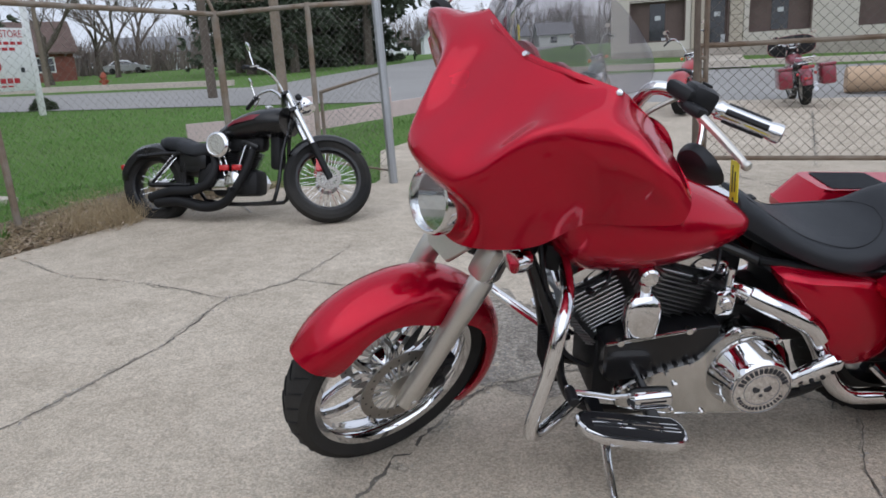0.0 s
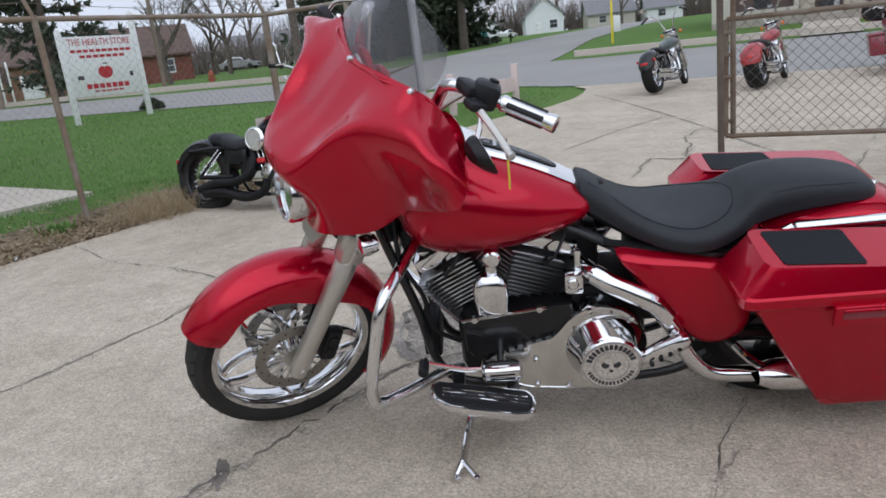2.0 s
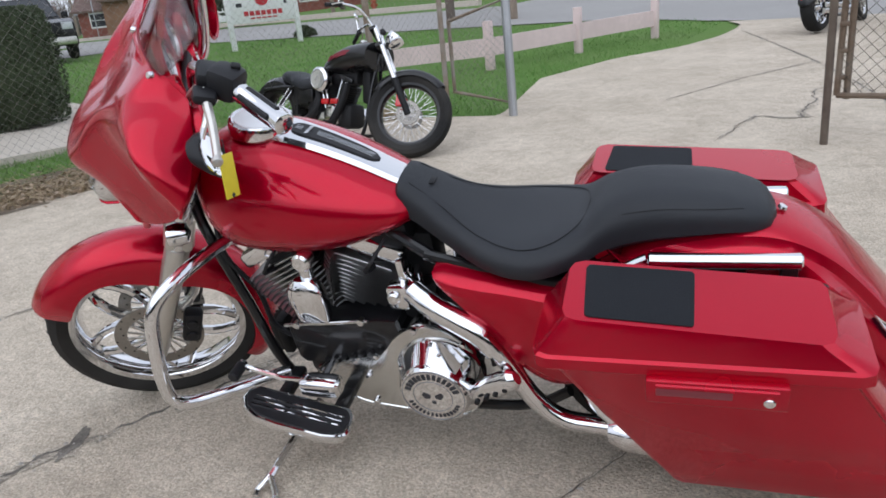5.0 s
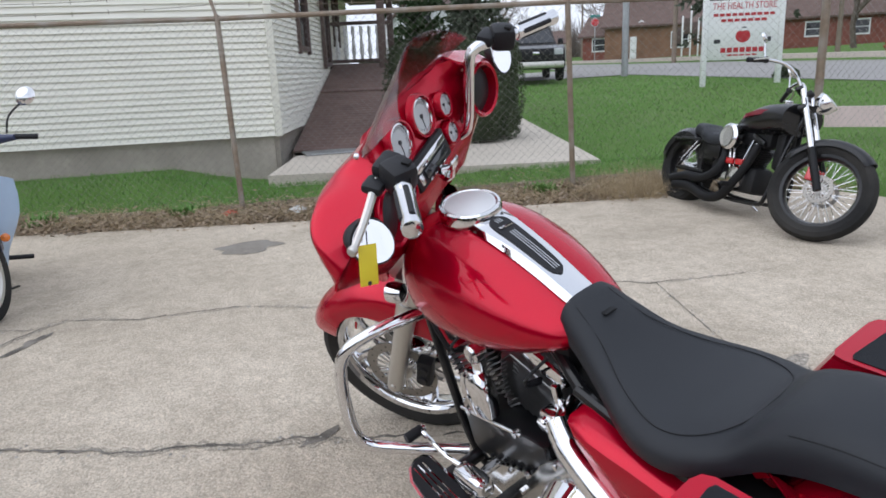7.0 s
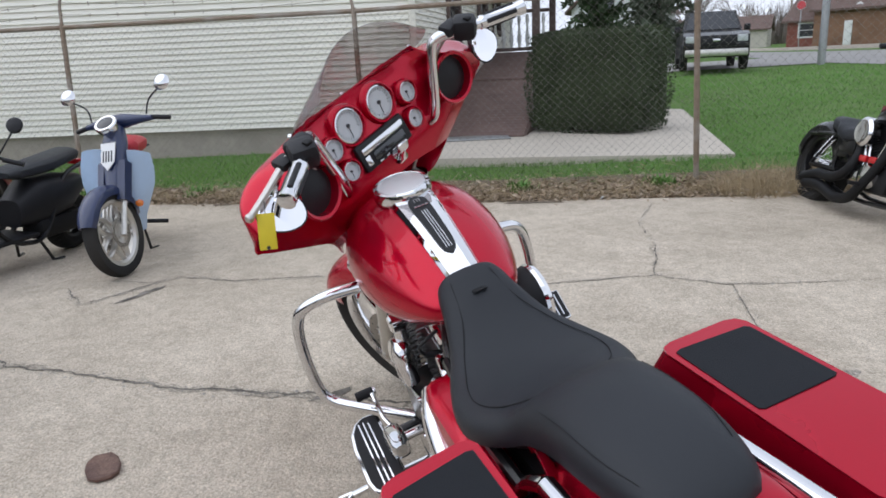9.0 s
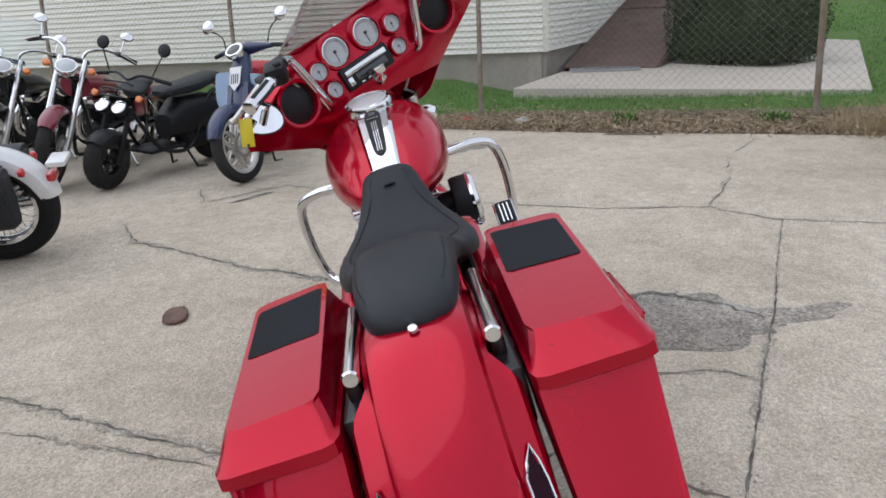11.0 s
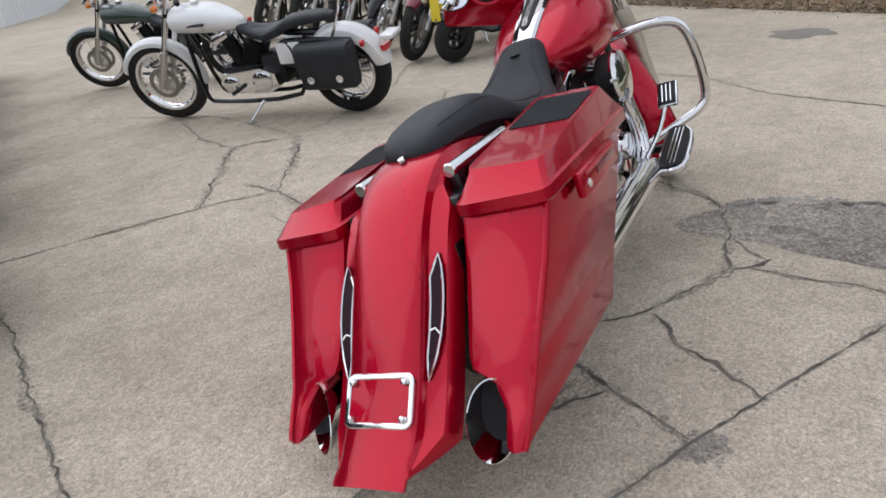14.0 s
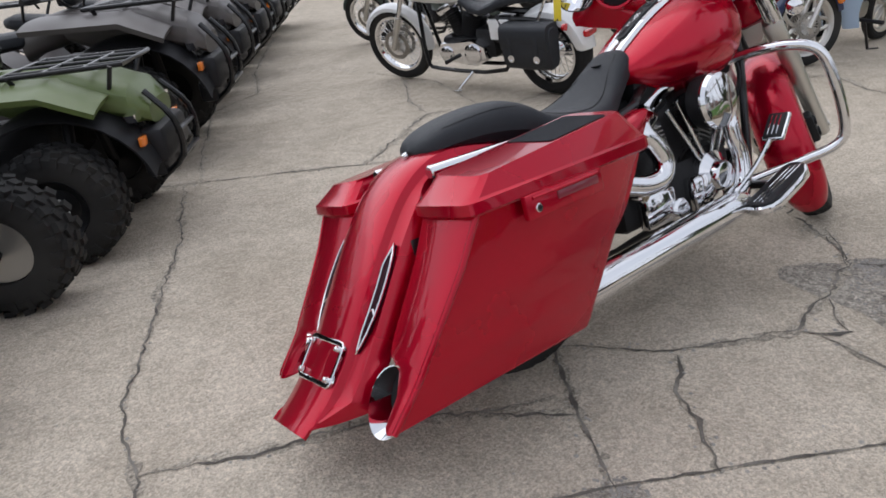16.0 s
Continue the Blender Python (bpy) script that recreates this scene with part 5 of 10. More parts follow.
# handlebar
bar_pts = [(-0.03, 0.19, 0.84), (-0.075, 0.207, 0.87), (-0.095, 0.22, 0.92), (-0.072, 0.262, 1.08), (-0.078, 0.285, 1.118), (-0.113, 0.33, 1.127), (-0.15, 0.375, 1.132), (-0.235, 0.505, 1.145)]
part("handlebar", Shape().tube(bar_pts, 0.0165, 12, n=6, m=STEER).tube([(p[0], -p[1], p[2]) for p in bar_pts], 0.0165, 12, n=6, m=STEER).tube([(-0.03, 0.19, 0.84), (-0.03, -0.19, 0.84)], 0.0165, 12, m=STEER), CHROME, bagger, "chrome tall handlebar")
for s in (1, -1):
    g0, g1 = Vector((-0.163, s * 0.396, 1.134)), Vector((-0.242, s * 0.521, 1.147))
    d = (g1 - g0).normalized()
    grip = part("grip", Shape().lathe([(0.02, 0), (0.022, 0.005), (0.02, 0.015), (0.0195, 0.12), (0.0225, 0.135), (0.0225, (g1 - g0).length), (0.016, (g1 - g0).length + 0.004)], g0, d, 20, m=STEER), CHROME, bagger, "chrome and rubber grip")
    side, up2 = d.orthogonal().normalized(), d.cross(d.orthogonal().normalized())
    for k in range(4):
        e = side * math.cos(k * math.pi / 2 + 0.5) + up2 * math.sin(k * math.pi / 2 + 0.5)
        part("rubber_inlay", Shape().tube([g0 + d * 0.02 + e * 0.0165, g0 + d * 0.06 + e * 0.017, g0 + d * 0.118 + e * 0.0165], 0.0075, 8, n=3, m=STEER), BLACK_PLASTIC, grip, "black rubber inlay")
    sw = part("switch_housing", Shape().box((-0.135, s * 0.357, 1.134), (0.072, 0.072, 0.068), 0.018, m=STEER @ Matrix.Translation((-0.135, s * 0.357, 1.134)) @ pose(0, 0, 0, 0, 0, s * -30) @ Matrix.Translation((0.135, -s * 0.357, -1.134))), BLACK_PLASTIC, bagger, "black switch housing")
    part("switch", Shape().box((-0.152, s * 0.35, 1.168), (0.02, 0.02, 0.012), 0.003, m=STEER).box((-0.166, s * 0.362, 1.14), (0.012, 0.02, 0.014), 0.003, m=STEER), BLACK_MATT, sw)
    part("master_cylinder", Shape().box((-0.098, s * 0.335, 1.135), (0.05, 0.075, 0.035), 0.012, m=STEER).box((-0.093, s * 0.39, 1.115), (0.05, 0.05, 0.025), 0.01, m=STEER), BLACK_PLASTIC, bagger)
    lv = [(-0.09, s * 0.375, 1.118), (-0.1, s * 0.42, 1.106), (-0.11, s * 0.47, 1.092), (-0.118, s * 0.525, 1.076), (-0.12, s * 0.552, 1.068)]
    part("lever", Shape().tube(lv, [0.011, 0.008], 8, n=4, m=STEER @ Matrix()).lathe([(0.002, -0.012), (0.01, -0.007), (0.012, 0), (0.01, 0.007), (0.002, 0.012)], lv[-1], (0, 1, 0), 12, m=STEER), ALU, bagger, "bright hand lever")
    mc = Vector((-0.12, 0.462, 1.015)) if s > 0 else Vector((-0.085, -0.53, 0.985))
    mirror_ring = lambda da, sx, sz: [mc + Vector((da + 0.85 * sz * math.sin(q), s * (sx * math.cos(q) + 0.012 * math.sin(q)), sz * math.sin(q) * (1 - 0.25 * math.cos(q)))) for q in [2 * math.pi * k / 28 for k in range(28)]]
    mir = part("mirror_housing", Shape().loft([mirror_ring(*q) for q in ((0.045, 0.018, 0.012), (0.036, 0.042, 0.028), (0.016, 0.058, 0.04), (0.0, 0.066, 0.044))], m=STEER), BLACK_PLASTIC, bagger, "black mirror shell")
    part("mirror_glass", Shape().loft([mirror_ring(-0.0015, 0.061, 0.04), mirror_ring(-0.0035, 0.06, 0.039)], m=STEER), MIRROR, mir, "mirror glass")
    part("mirror_stem", Shape().tube([mc + Vector((0.03, -s * 0.01, 0.03)), mc + Vector((0.02, -s * 0.04, 0.08)), (-0.1, s * 0.385, 1.112)], 0.007, 8, n=4, m=STEER), CHROME, bagger)
    part("control_cable", Shape().tube([(-0.1, s * 0.34, 1.13), (-0.06, s * 0.3, 1.05), (-0.075, s * 0.25, 0.93), (-0.05, s * 0.2, 0.82), (-0.05, s * 0.1, 0.7)], 0.006, 6, n=5, m=STEER), STEEL_DULL, bagger)
tag_m = pose(1.067, 1.84, 0.93, 0, 0, 11)
tag = thing("price_tag", tag_m, "yellow paper tag hanging from the clutch lever", "tag")
part("card", Shape().box((0, 0, 0), (0.003, 0.042, 0.09), 0.001), YELLOW, tag)
part("handwriting", Shape().box((-0.002, 0.006, 0.005), (0.001, 0.004, 0.06)).box((-0.002, -0.008, 0.0), (0.001, 0.004, 0.045)).cyl((-0.002, 0, -0.04), (0.002, 0, -0.04), 0.005, seg=10), DARK_INK, tag)
part("string", Shape().tube([(0, 0, 0.042), (0.0, 0.0, 0.075)], 0.0015, 4), DARK_INK, tag)
for s in (1, -1):
    part("turn_signal", Shape().lathe([(0.001, 0), (0.03, 0.004), (0.034, 0.03), (0.028, 0.055), (0.001, 0.065)], (-0.02, s * 0.2, 0.555), (-0.9, 0, 0.3), 20, m=STEER), CHROME, bagger, "chrome bullet lamp")

# tank and console
tank_rows = [(0.19, 0.07, 0.955, 0.8), (0.17, 0.13, 0.975, 0.74), (0.12, 0.185, 0.99, 0.685), (0.05, 0.208, 0.995, 0.66), (-0.05, 0.212, 0.982, 0.655), (-0.15, 0.2, 0.947, 0.662), (-0.25, 0.172, 0.9, 0.685), (-0.33, 0.138, 0.855, 0.715), (-0.38, 0.105, 0.825, 0.74), (-0.405, 0.06, 0.8, 0.765)]


def tank_ring(x, hw, top, bot, n=32):
    out = []
    mid = lerp(bot, top, 0.5)
    for k in range(n):
        t = 2 * math.pi * k / n
        c, s = math.cos(t), math.sin(t)
        y = math.copysign(abs(c) ** 0.8, c) * hw
        z = mid + math.copysign(abs(s) ** 0.9, s) * ((top - mid) if s > 0 else (mid - bot))
        if s < 0:
            y *= 1 - 0.22 * abs(s) ** 2
        out.append((x, y, z))
    return out


xs = [r[0] for r in tank_rows]
fine_rows = []
for i in range(40):
    x = lerp(tank_rows[0][0], tank_rows[-1][0], i / 39)
    rr = [(-r[0], *r[1:]) for r in tank_rows]
    fine_rows.append(tank_ring(x, *curve(rr, -x)))
tank = part("fuel_tank", Shape().loft(fine_rows), RED, bagger, "glossy red fuel tank")


def tank_top(x):
    return curve([(-r[0], *r[1:]) for r in tank_rows], -x)[1]


con, insert = [], []
for i in range(25):
    x = lerp(0.05, -0.37, i / 24)
    hw = lerp(0.068, 0.044, i / 24)
    z = tank_top(x)
    con.append([(x, hw * t, z + 0.016 - 0.006 * abs(t) ** 4 - 0.008 * (abs(t) > 0.95)) for t in [1 - 2 * j / 12 for j in range(13)]])
console = part("tank_console", Shape().sheet(con, 0.02), CHROME, bagger, "long chrome tank console")
ins = Shape()
for i in range(20):
    x = lerp(-0.082, -0.305, i / 19)
    e = math.sqrt(max(0, 1 - (2 * i / 19 - 1) ** 8))
    hw = lerp(0.029, 0.02, i / 19) * max(0.15, e)
    insert.append([(x, hw * t, tank_top(x) + 0.0205) for t in (1, 0.5, 0, -0.5, -1)])
pad = part("console_insert", Shape().sheet(insert, 0.006), BLACK_PLASTIC, console, "black ribbed insert")
ribs = Shape()
for y in (-0.007, 0.0, 0.007):
    ribs.tube([(x, y, tank_top(x) + 0.0215) for x in (-0.15, -0.2, -0.25, -0.29)], 0.0014, 4)
    ribs.tube([(x, y, tank_top(x) + 0.0215) for x in (-0.095, -0.112)], 0.0014, 4)
part("insert_rib", ribs, CHROME, pad)
mk = Shape()
for k in range(4):
    mk.box((-0.128, 0.0155 - k * 0.0105, tank_top(-0.128) + 0.022), (0.011, 0.007, 0.002))
part("badge_bars", mk, CHROME, pad, "small chrome model badge")
part("fuel_cap", Shape().lathe([(0.082, -0.02), (0.083, 0.004), (0.079, 0.014), (0.072, 0.0165), (0.068, 0.014), (0.001, 0.014)], (0.0, 0.004, tank_top(0.0) + 0.017), (-0.2, 0, 1), 48), CHROME, bagger, "large round chrome fuel cap")
part("cap_disc", Shape().lathe([(0.067, 0.012), (0.066, 0.016), (0.04, 0.0195), (0.001, 0.021)], (0.0, 0.004, tank_top(0.0) + 0.017), (-0.2, 0, 1), 48), CAP_SATIN, bagger, "domed satin cap face")

# seat
seat_rows = [(0.35, 0.07, 0.842, 0.775), (0.365, 0.085, 0.862, 0.75), (0.42, 0.1, 0.832, 0.712), (0.5, 0.13, 0.778, 0.668), (0.58, 0.17, 0.748, 0.64), (0.66, 0.192, 0.738, 0.628), (0.73, 0.187, 0.738, 0.63), (0.8, 0.158, 0.752, 0.645),
             (0.86, 0.13, 0.795, 0.664), (0.94, 0.119, 0.817, 0.684), (1.04, 0.116, 0.814, 0.702), (1.12, 0.106, 0.802, 0.708), (1.18, 0.09, 0.784, 0.71), (1.21, 0.066, 0.764, 0.716), (1.222, 0.03, 0.746, 0.726)]


def seat_ring(x, n=36, grow=0.0):
    hw, top, bot = curve(seat_rows, -x)
    out = []
    mid = lerp(bot, top, 0.42)
    dip = 0.02 * math.exp(-((x + 0.64) / 0.13) ** 2)
    for k in range(n):
        t = 2 * math.pi * k / n
        c, s = math.cos(t), math.sin(t)
        y = math.copysign(abs(c) ** 0.66, c) * (hw + grow)
        z = mid + math.copysign(abs(s) ** 0.74, s) * ((top - mid + grow) if s > 0 else (mid - bot))
        if s < -0.2:
            y *= 0.9
        if s > 0:
            z -= dip * (1 - (y / (hw + 1e-6)) ** 2)
        out.append((x, y, z))
    return out


seat_sh = Shape().loft([seat_ring(lerp(-0.35, -1.222, i / 60)) for i in range(61)])
seat = part("seat", seat_sh, LEATHER, bagger, "low black vinyl two-up seat")


def seat_line(pts):
    out = []
    for x, f in pts:
        hw, top, bot = curve(seat_rows, -x)
        mid = lerp(bot, top, 0.42)
        s = max(0.0, 1 - abs(f) ** (1 / 0.66 * 2)) ** 0.5
        dip = 0.02 * math.exp(-((x + 0.64) / 0.13) ** 2)
        z = mid + (top - mid) * abs(s) ** 0.74 - dip * (1 - f * f)
        out.append((x, f * hw, z + 0.001))
    return out


stitch = Shape()
for s in (1, -1):
    stitch.tube(seat_line([(-0.39, 0.55 * s), (-0.47, 0.6 * s), (-0.56, 0.72 * s), (-0.66, 0.78 * s), (-0.74, 0.72 * s), (-0.8, 0.5 * s), (-0.82, 0.0)]), 0.0011, 5, n=8)
    # passenger pad
    stitch.tube(seat_line([(-0.9, 0.86 * s), (-0.98, 0.87 * s), (-1.08, 0.86 * s), (-1.15, 0.8 * s)]), 0.0009, 5, n=8) if s else stitch.tube(seat_line([(-0.86, 0.0), (-0.87, 0.5 * s), (-0.93, 0.72 * s), (-1.04, 0.78 * s), (-1.13, 0.7 * s), (-1.165, 0.35 * s), (-1.17, 0.0)]), 0.0011, 5, n=8)
part("seam", stitch, BLACK_MATT, seat, "stitched seam")
part("seat_emblem", Shape().box((-0.43, 0, table(seat_rows, 0.43)[1] - 0.002), (0.022, 0.034, 0.004), 0.002), BLACK_MATT, seat)
part("seat_screw", Shape().lathe([(0.001, 0.008), (0.009, 0.006), (0.011, 0)], (-1.236, 0, 0.737), (-0.4, 0, 0.9), 12), CHROME, bagger)

# saddlebags
for s in (1, -1):
    side_name = "saddlebag"
    body_rows = [(0.19, -1.012, -1.662, 0.296, 0.338), (0.2, -1.008, -1.655, 0.29, 0.343), (0.25, -0.978, -1.605, 0.285, 0.35), (0.29, -0.95, -1.567, 0.255, 0.354), (0.315, -0.935, -1.55, 0.2, 0.358), (0.34, -0.92, -1.53, 0.19, 0.362), (0.42, -0.872, -1.468, 0.185, 0.375), (0.5, -0.826, -1.408, 0.182, 0.388), (0.58, -0.778, -1.36, 0.18, 0.398), (0.608, -0.76, -1.345, 0.18, 0.402)]
    rings = []
    for z, xf, xr, vi, vo in body_rows:
        c = 0.022
        pts = []
        for (x, v), (dx, dv) in (((xf, vo), (-1, -1)), ((xf, vi), (-1, 1)), ((xr, vi), (1, 1)), ((xr, vo), (1, -1))):
            a, b = (x + dx * c, v), (x, v + dv * c)
            mid = (x + dx * c * 0.29, v + dv * c * 0.29)
            pts += [b, mid, a] if (dx, dv) in ((-1, 1), (1, -1)) else [a, mid, b]
        rings.append([(x, s * v, z + 0.012 * (x + 1.0) * 0.0) for x, v in pts])
    bag = part("saddlebag", Shape().loft(rings), RED, bagger, "stretched red hard saddlebag", sharp=28)
    part("bag_edge", Shape().tube([(xr + 0.012, s * (vo - 0.004), z) for z, xf, xr, vi, vo in body_rows], 0.008, 8), RED, bag)
    lid_rows = [(0.600, -0.738, -1.362, 0.184, 0.412, 0), (0.606, -0.732, -1.368, 0.179, 0.417, 0), (0.632, -0.732, -1.366, 0.179, 0.416, 0), (0.638, -0.738, -1.356, 0.186, 0.41, 0), (0.69, -0.79, -1.305, 0.204, 0.393, 0.9), (0.698, -0.797, -1.298, 0.201, 0.389, 1.0)]
    rings = []
    for z, xf, xr, vi, vo, tilt in lid_rows:
        c = 0.03
        pts = []
        for (x, v), (dx, dv) in (((xf, vo), (-1, -1)), ((xf, vi), (-1, 1)), ((xr, vi), (1, 1)), ((xr, vo), (1, -1))):
            a, b = (x + dx * c, v), (x, v + dv * c)
            mid = (x + dx * c * 0.29, v + dv * c * 0.29)
            pts += [b, mid, a] if (dx, dv) in ((-1, 1), (1, -1)) else [a, mid, b]
        rings.append([(x, s * v, z + tilt * (0.034 * (x + 1.05) - 0.06 * (v - 0.3) + (0.016 if x > -1.1 else -0.004))) for x, v in pts])
    lid = part("saddlebag_lid", Shape().loft(rings), RED, bagger, "red saddlebag lid", sharp=24)

    def lid_z(x, v):
        return 0.698 + 0.034 * (x + 1.05) - 0.06 * (v - 0.3) + lerp(-0.004, 0.016, min(1, max(0, (x + 1.28) / 0.46)))
    pad_sh = Shape().loft([[(x, s * v, lid_z(x, v) + h) for x, v in ((-0.838, 0.215), (-0.832, 0.228), (-0.842, 0.37), (-0.85, 0.377), (-1.045, 0.377), (-1.05, 0.37), (-1.052, 0.22), (-1.046, 0.212))] for h in (-0.004, 0.0014, 0.002)])
    part("lid_pad", pad_sh, PAD, lid, "black textured lid pad")
    la = part("latch", Shape().box((-1.09, s * 0.425, 0.578), (0.26, 0.022, 0.06), 0.006), RED, bag, "red latch plate")
    part("latch_slot", Shape().box((-1.05, s * 0.437, 0.583), (0.14, 0.004, 0.02), 0.002), MAROON, la)
    part("latch_lock", Shape().cyl((-1.185, s * 0.434, 0.572), (-1.185, s * 0.441, 0.572), 0.011, seg=14, bev=0.002), CHROME, la)
    part("latch_handle", Shape().tube([(-0.98, s * 0.438, 0.598), (-1.2, s * 0.438, 0.598)], 0.005, 6), RED, la)
    # rail beside the seat
    part("bag_rail", Shape().cyl((-0.955, s * 0.142, 0.688), (-1.265, s * 0.14, 0.69), 0.019, seg=16, bev=0.004).tube([(-0.955, s * 0.142, 0.688), (-0.9, s * 0.15, 0.66), (-0.84, s * 0.16, 0.6)], 0.016, 10, n=4), CHROME, bagger, "chrome saddlebag rail")
    part("rail_bracket", Shape().box((-1.24, s * 0.143, 0.645), (0.035, 0.03, 0.08), 0.006).box((-1.1, s * 0.148, 0.64), (0.12, 0.035, 0.05), 0.008).cyl((-1.17, s * 0.14, 0.6), (-1.17, s * 0.175, 0.6), 0.02, seg=12), BLACK_PAINT, bagger)
    # added black blocks stand in for the shadow between fender and bag
    part("bag_gap_block", Shape().box((-1.13, s * 0.148, 0.575), (0.38, 0.05, 0.13), 0.01).box((-1.36, s * 0.152, 0.45), (0.05, 0.03, 0.2), 0.008), BLACK_PAINT, bagger, "black block that darkens the gap between fender and saddlebag")
    # muffler with a tall oval outlet
    x0, x1 = (-0.12, -1.635) if s < 0 else (-0.86, -1.635)
    def pipe_ring(x, ry, rz, zc=0.0, cut=0.0, up=0.0):
        return [(x + cut * s * math.cos(q) + up * math.sin(q), s * 0.25 + ry * math.cos(q), lerp(0.268, 0.235, min(1, (-x) / 1.2)) - 0.022 * max(0, (-x - 1.2) / 0.43) + zc + rz * math.sin(q)) for q in [2 * math.pi * k / 28 for k in range(28)]]
    mf = part("muffler", Shape().loft([pipe_ring(x0, 0.03, 0.03), pipe_ring(x0 - 0.04, 0.046, 0.046), pipe_ring(x0 - 0.1, 0.05, 0.05), pipe_ring(-1.35, 0.053, 0.053), pipe_ring(-1.48, 0.052, 0.062, 0.004), pipe_ring(x1 + 0.03, 0.053, 0.08, 0.012, 0.024, 0.04), pipe_ring(x1 + 0.029, 0.05, 0.077, 0.012, 0.024, 0.04), pipe_ring(x1 + 0.1, 0.048, 0.072, 0.012, 0.024, 0.04)], cap=False), CHROME, bagger, "chrome muffler")
    # black core set back inside the outlet
    part("muffler_core", Shape().loft([pipe_ring(x1 + 0.095, 0.0475, 0.0715, 0.012, 0.024, 0.04), pipe_ring(x1 + 0.1, 0.046, 0.07, 0.012, 0.024, 0.04), pipe_ring(-1.46, 0.044, 0.055, 0.004), pipe_ring(-1.4, 0.01, 0.01)]), BLACK_MATT, mf, "black core inside the outlet")
    part("support_tube", Shape().tube([(-0.8, s * 0.2, 0.33), (-0.86, s * 0.24, 0.28), (-0.96, s * 0.26, 0.25), (-1.1, s * 0.25, 0.25)], 0.013, 8, n=4), CHROME, bagger)

# rear fender
spine = [(-0.86, 0.64), (-0.95, 0.69), (-1.08, 0.722), (-1.18, 0.73), (-1.26, 0.712), (-1.34, 0.662), (-1.41, 0.59), (-1.48, 0.5), (-1.55, 0.405), (-1.61, 0.325), (-1.66, 0.268), (-1.7, 0.23), (-1.74, 0.198), (-1.775, 0.173)]
sp = smooth_line([(x, 0, z) for x, z in spine], 5)
rf = []
for i, p in enumerate(sp):
    d = (sp[min(i + 1, len(sp) - 1)] - sp[max(i - 1, 0)]).normalized()
    nrm = Vector((d.z, 0, -d.x))
    if nrm.z < 0 or nrm.x > 0.5:
        nrm = -nrm
    q = i / (len(sp) - 1)
    tail = max(0, (q - 0.8) / 0.2)
    row = []
    for v, drop in ((-0.172, 0.09), (-0.17, 0.05), (-0.163, 0.036), (-0.12, 0.03), (-0.105, 0.026), (-0.098, 0.006), (-0.088, 0.001), (-0.045, -0.004), (0, -0.006), (0.045, -0.004), (0.088, 0.001), (0.098, 0.006), (0.105, 0.026), (0.12, 0.03), (0.163, 0.036), (0.17, 0.05), (0.172, 0.09)):
        vv = lerp(v, math.copysign(0.1 + 0.1 * (abs(v) - 0.1), v), min(1, tail * 1.6)) if abs(v) > 0.1 else v
        slim = min(1, max(0, (p.x + 1.345) / 0.05))  # no side flange above, where the rails sit
        if abs(v) > 0.11:
            vv = lerp(vv * 0.935, math.copysign(0.106 + 0.2 * (abs(v) - 0.11), v), slim)
        row.append(p + Vector((0, vv, 0)) - nrm * drop * (1 - min(1, tail * 1.3) if abs(v) > 0.1 else 1))
    rf.append(row)
part("rear_fender", Shape().sheet(rf, 0.004), RED, bagger, "long stretched red rear fender", sharp=30)


def fender_at(q):
    i = q * (len(sp) - 1)
    k = min(int(i), len(sp) - 2)
    p = sp[k].lerp(sp[k + 1], i - k)
    d = (sp[k + 1] - sp[k]).normalized()
    n = Vector((d.z, 0, -d.x))
    return p, d, (n if n.x < 0 else -n)


for s in (1, -1):
    lens_pts, rim_pts = [], []
    a, b = Vector((-1.412, s * 0.138, 0.545)), Vector((-1.585, s * 0.13, 0.318))
    d = (b - a)
    L = d.length
    d.normalize()
    nrm = Vector((-d.z, 0, d.x)).normalized()
    if nrm.x > 0:
        nrm = -nrm
    out = Vector((0, s, 0))
    shape = [(0, 0), (0.1, 0.008), (0.22, 0.0145), (0.35, 0.018), (0.5, 0.0185), (0.65, 0.015), (0.8, 0.007), (0.9, -0.002), (1, -0.013), (0.9, -0.0165), (0.82, -0.019), (0.62, -0.016), (0.4, -0.0165), (0.19, -0.021), (0.1, -0.011)]
    base = [a + d * (u * L) + out * w for u, w in shape]
    lens = part("tail_light", Shape().loft([[p + nrm * (-0.004) for p in base], [p + nrm * 0.006 for p in base]]), DARK_RED_LENS, bagger, "slim dark tail light")
    part("chrome_trim", Shape().tube([p + nrm * 0.006 for p in base], 0.0036, 6, closed=True).tube([base[5] + nrm * 0.006, a + d * (0.6 * L) + nrm * 0.0065, base[11] + nrm * 0.006], 0.0028, 6), CHROME, lens)
p1, d1, n1 = Vector((-1.598, 0, 0.342)), Vector((-0.655, 0, -0.755)), Vector((-0.755, 0, 0.655))
PW, PH = 0.092, 0.112


def frame_ring(grow, h, r=0.016):
    """A rounded rectangle round the plate, grown outwards and lifted by h."""
    pts = []
    for cx, cu, a0 in ((1, 1, 0), (-1, 1, 90), (-1, 0, 180), (1, 0, 270)):
        rr = max(0.004, r + grow)
        ox, ou = cx * (PW + grow - rr), (PH + grow - rr if cu else -grow + rr)
        for k in range(5):
            q = radians(a0 + 22.5 * k)
            pts.append(p1 + d1 * (ou + rr * math.sin(q)) + Vector((0, ox + rr * math.cos(q), 0)) + n1 * h)
    return pts


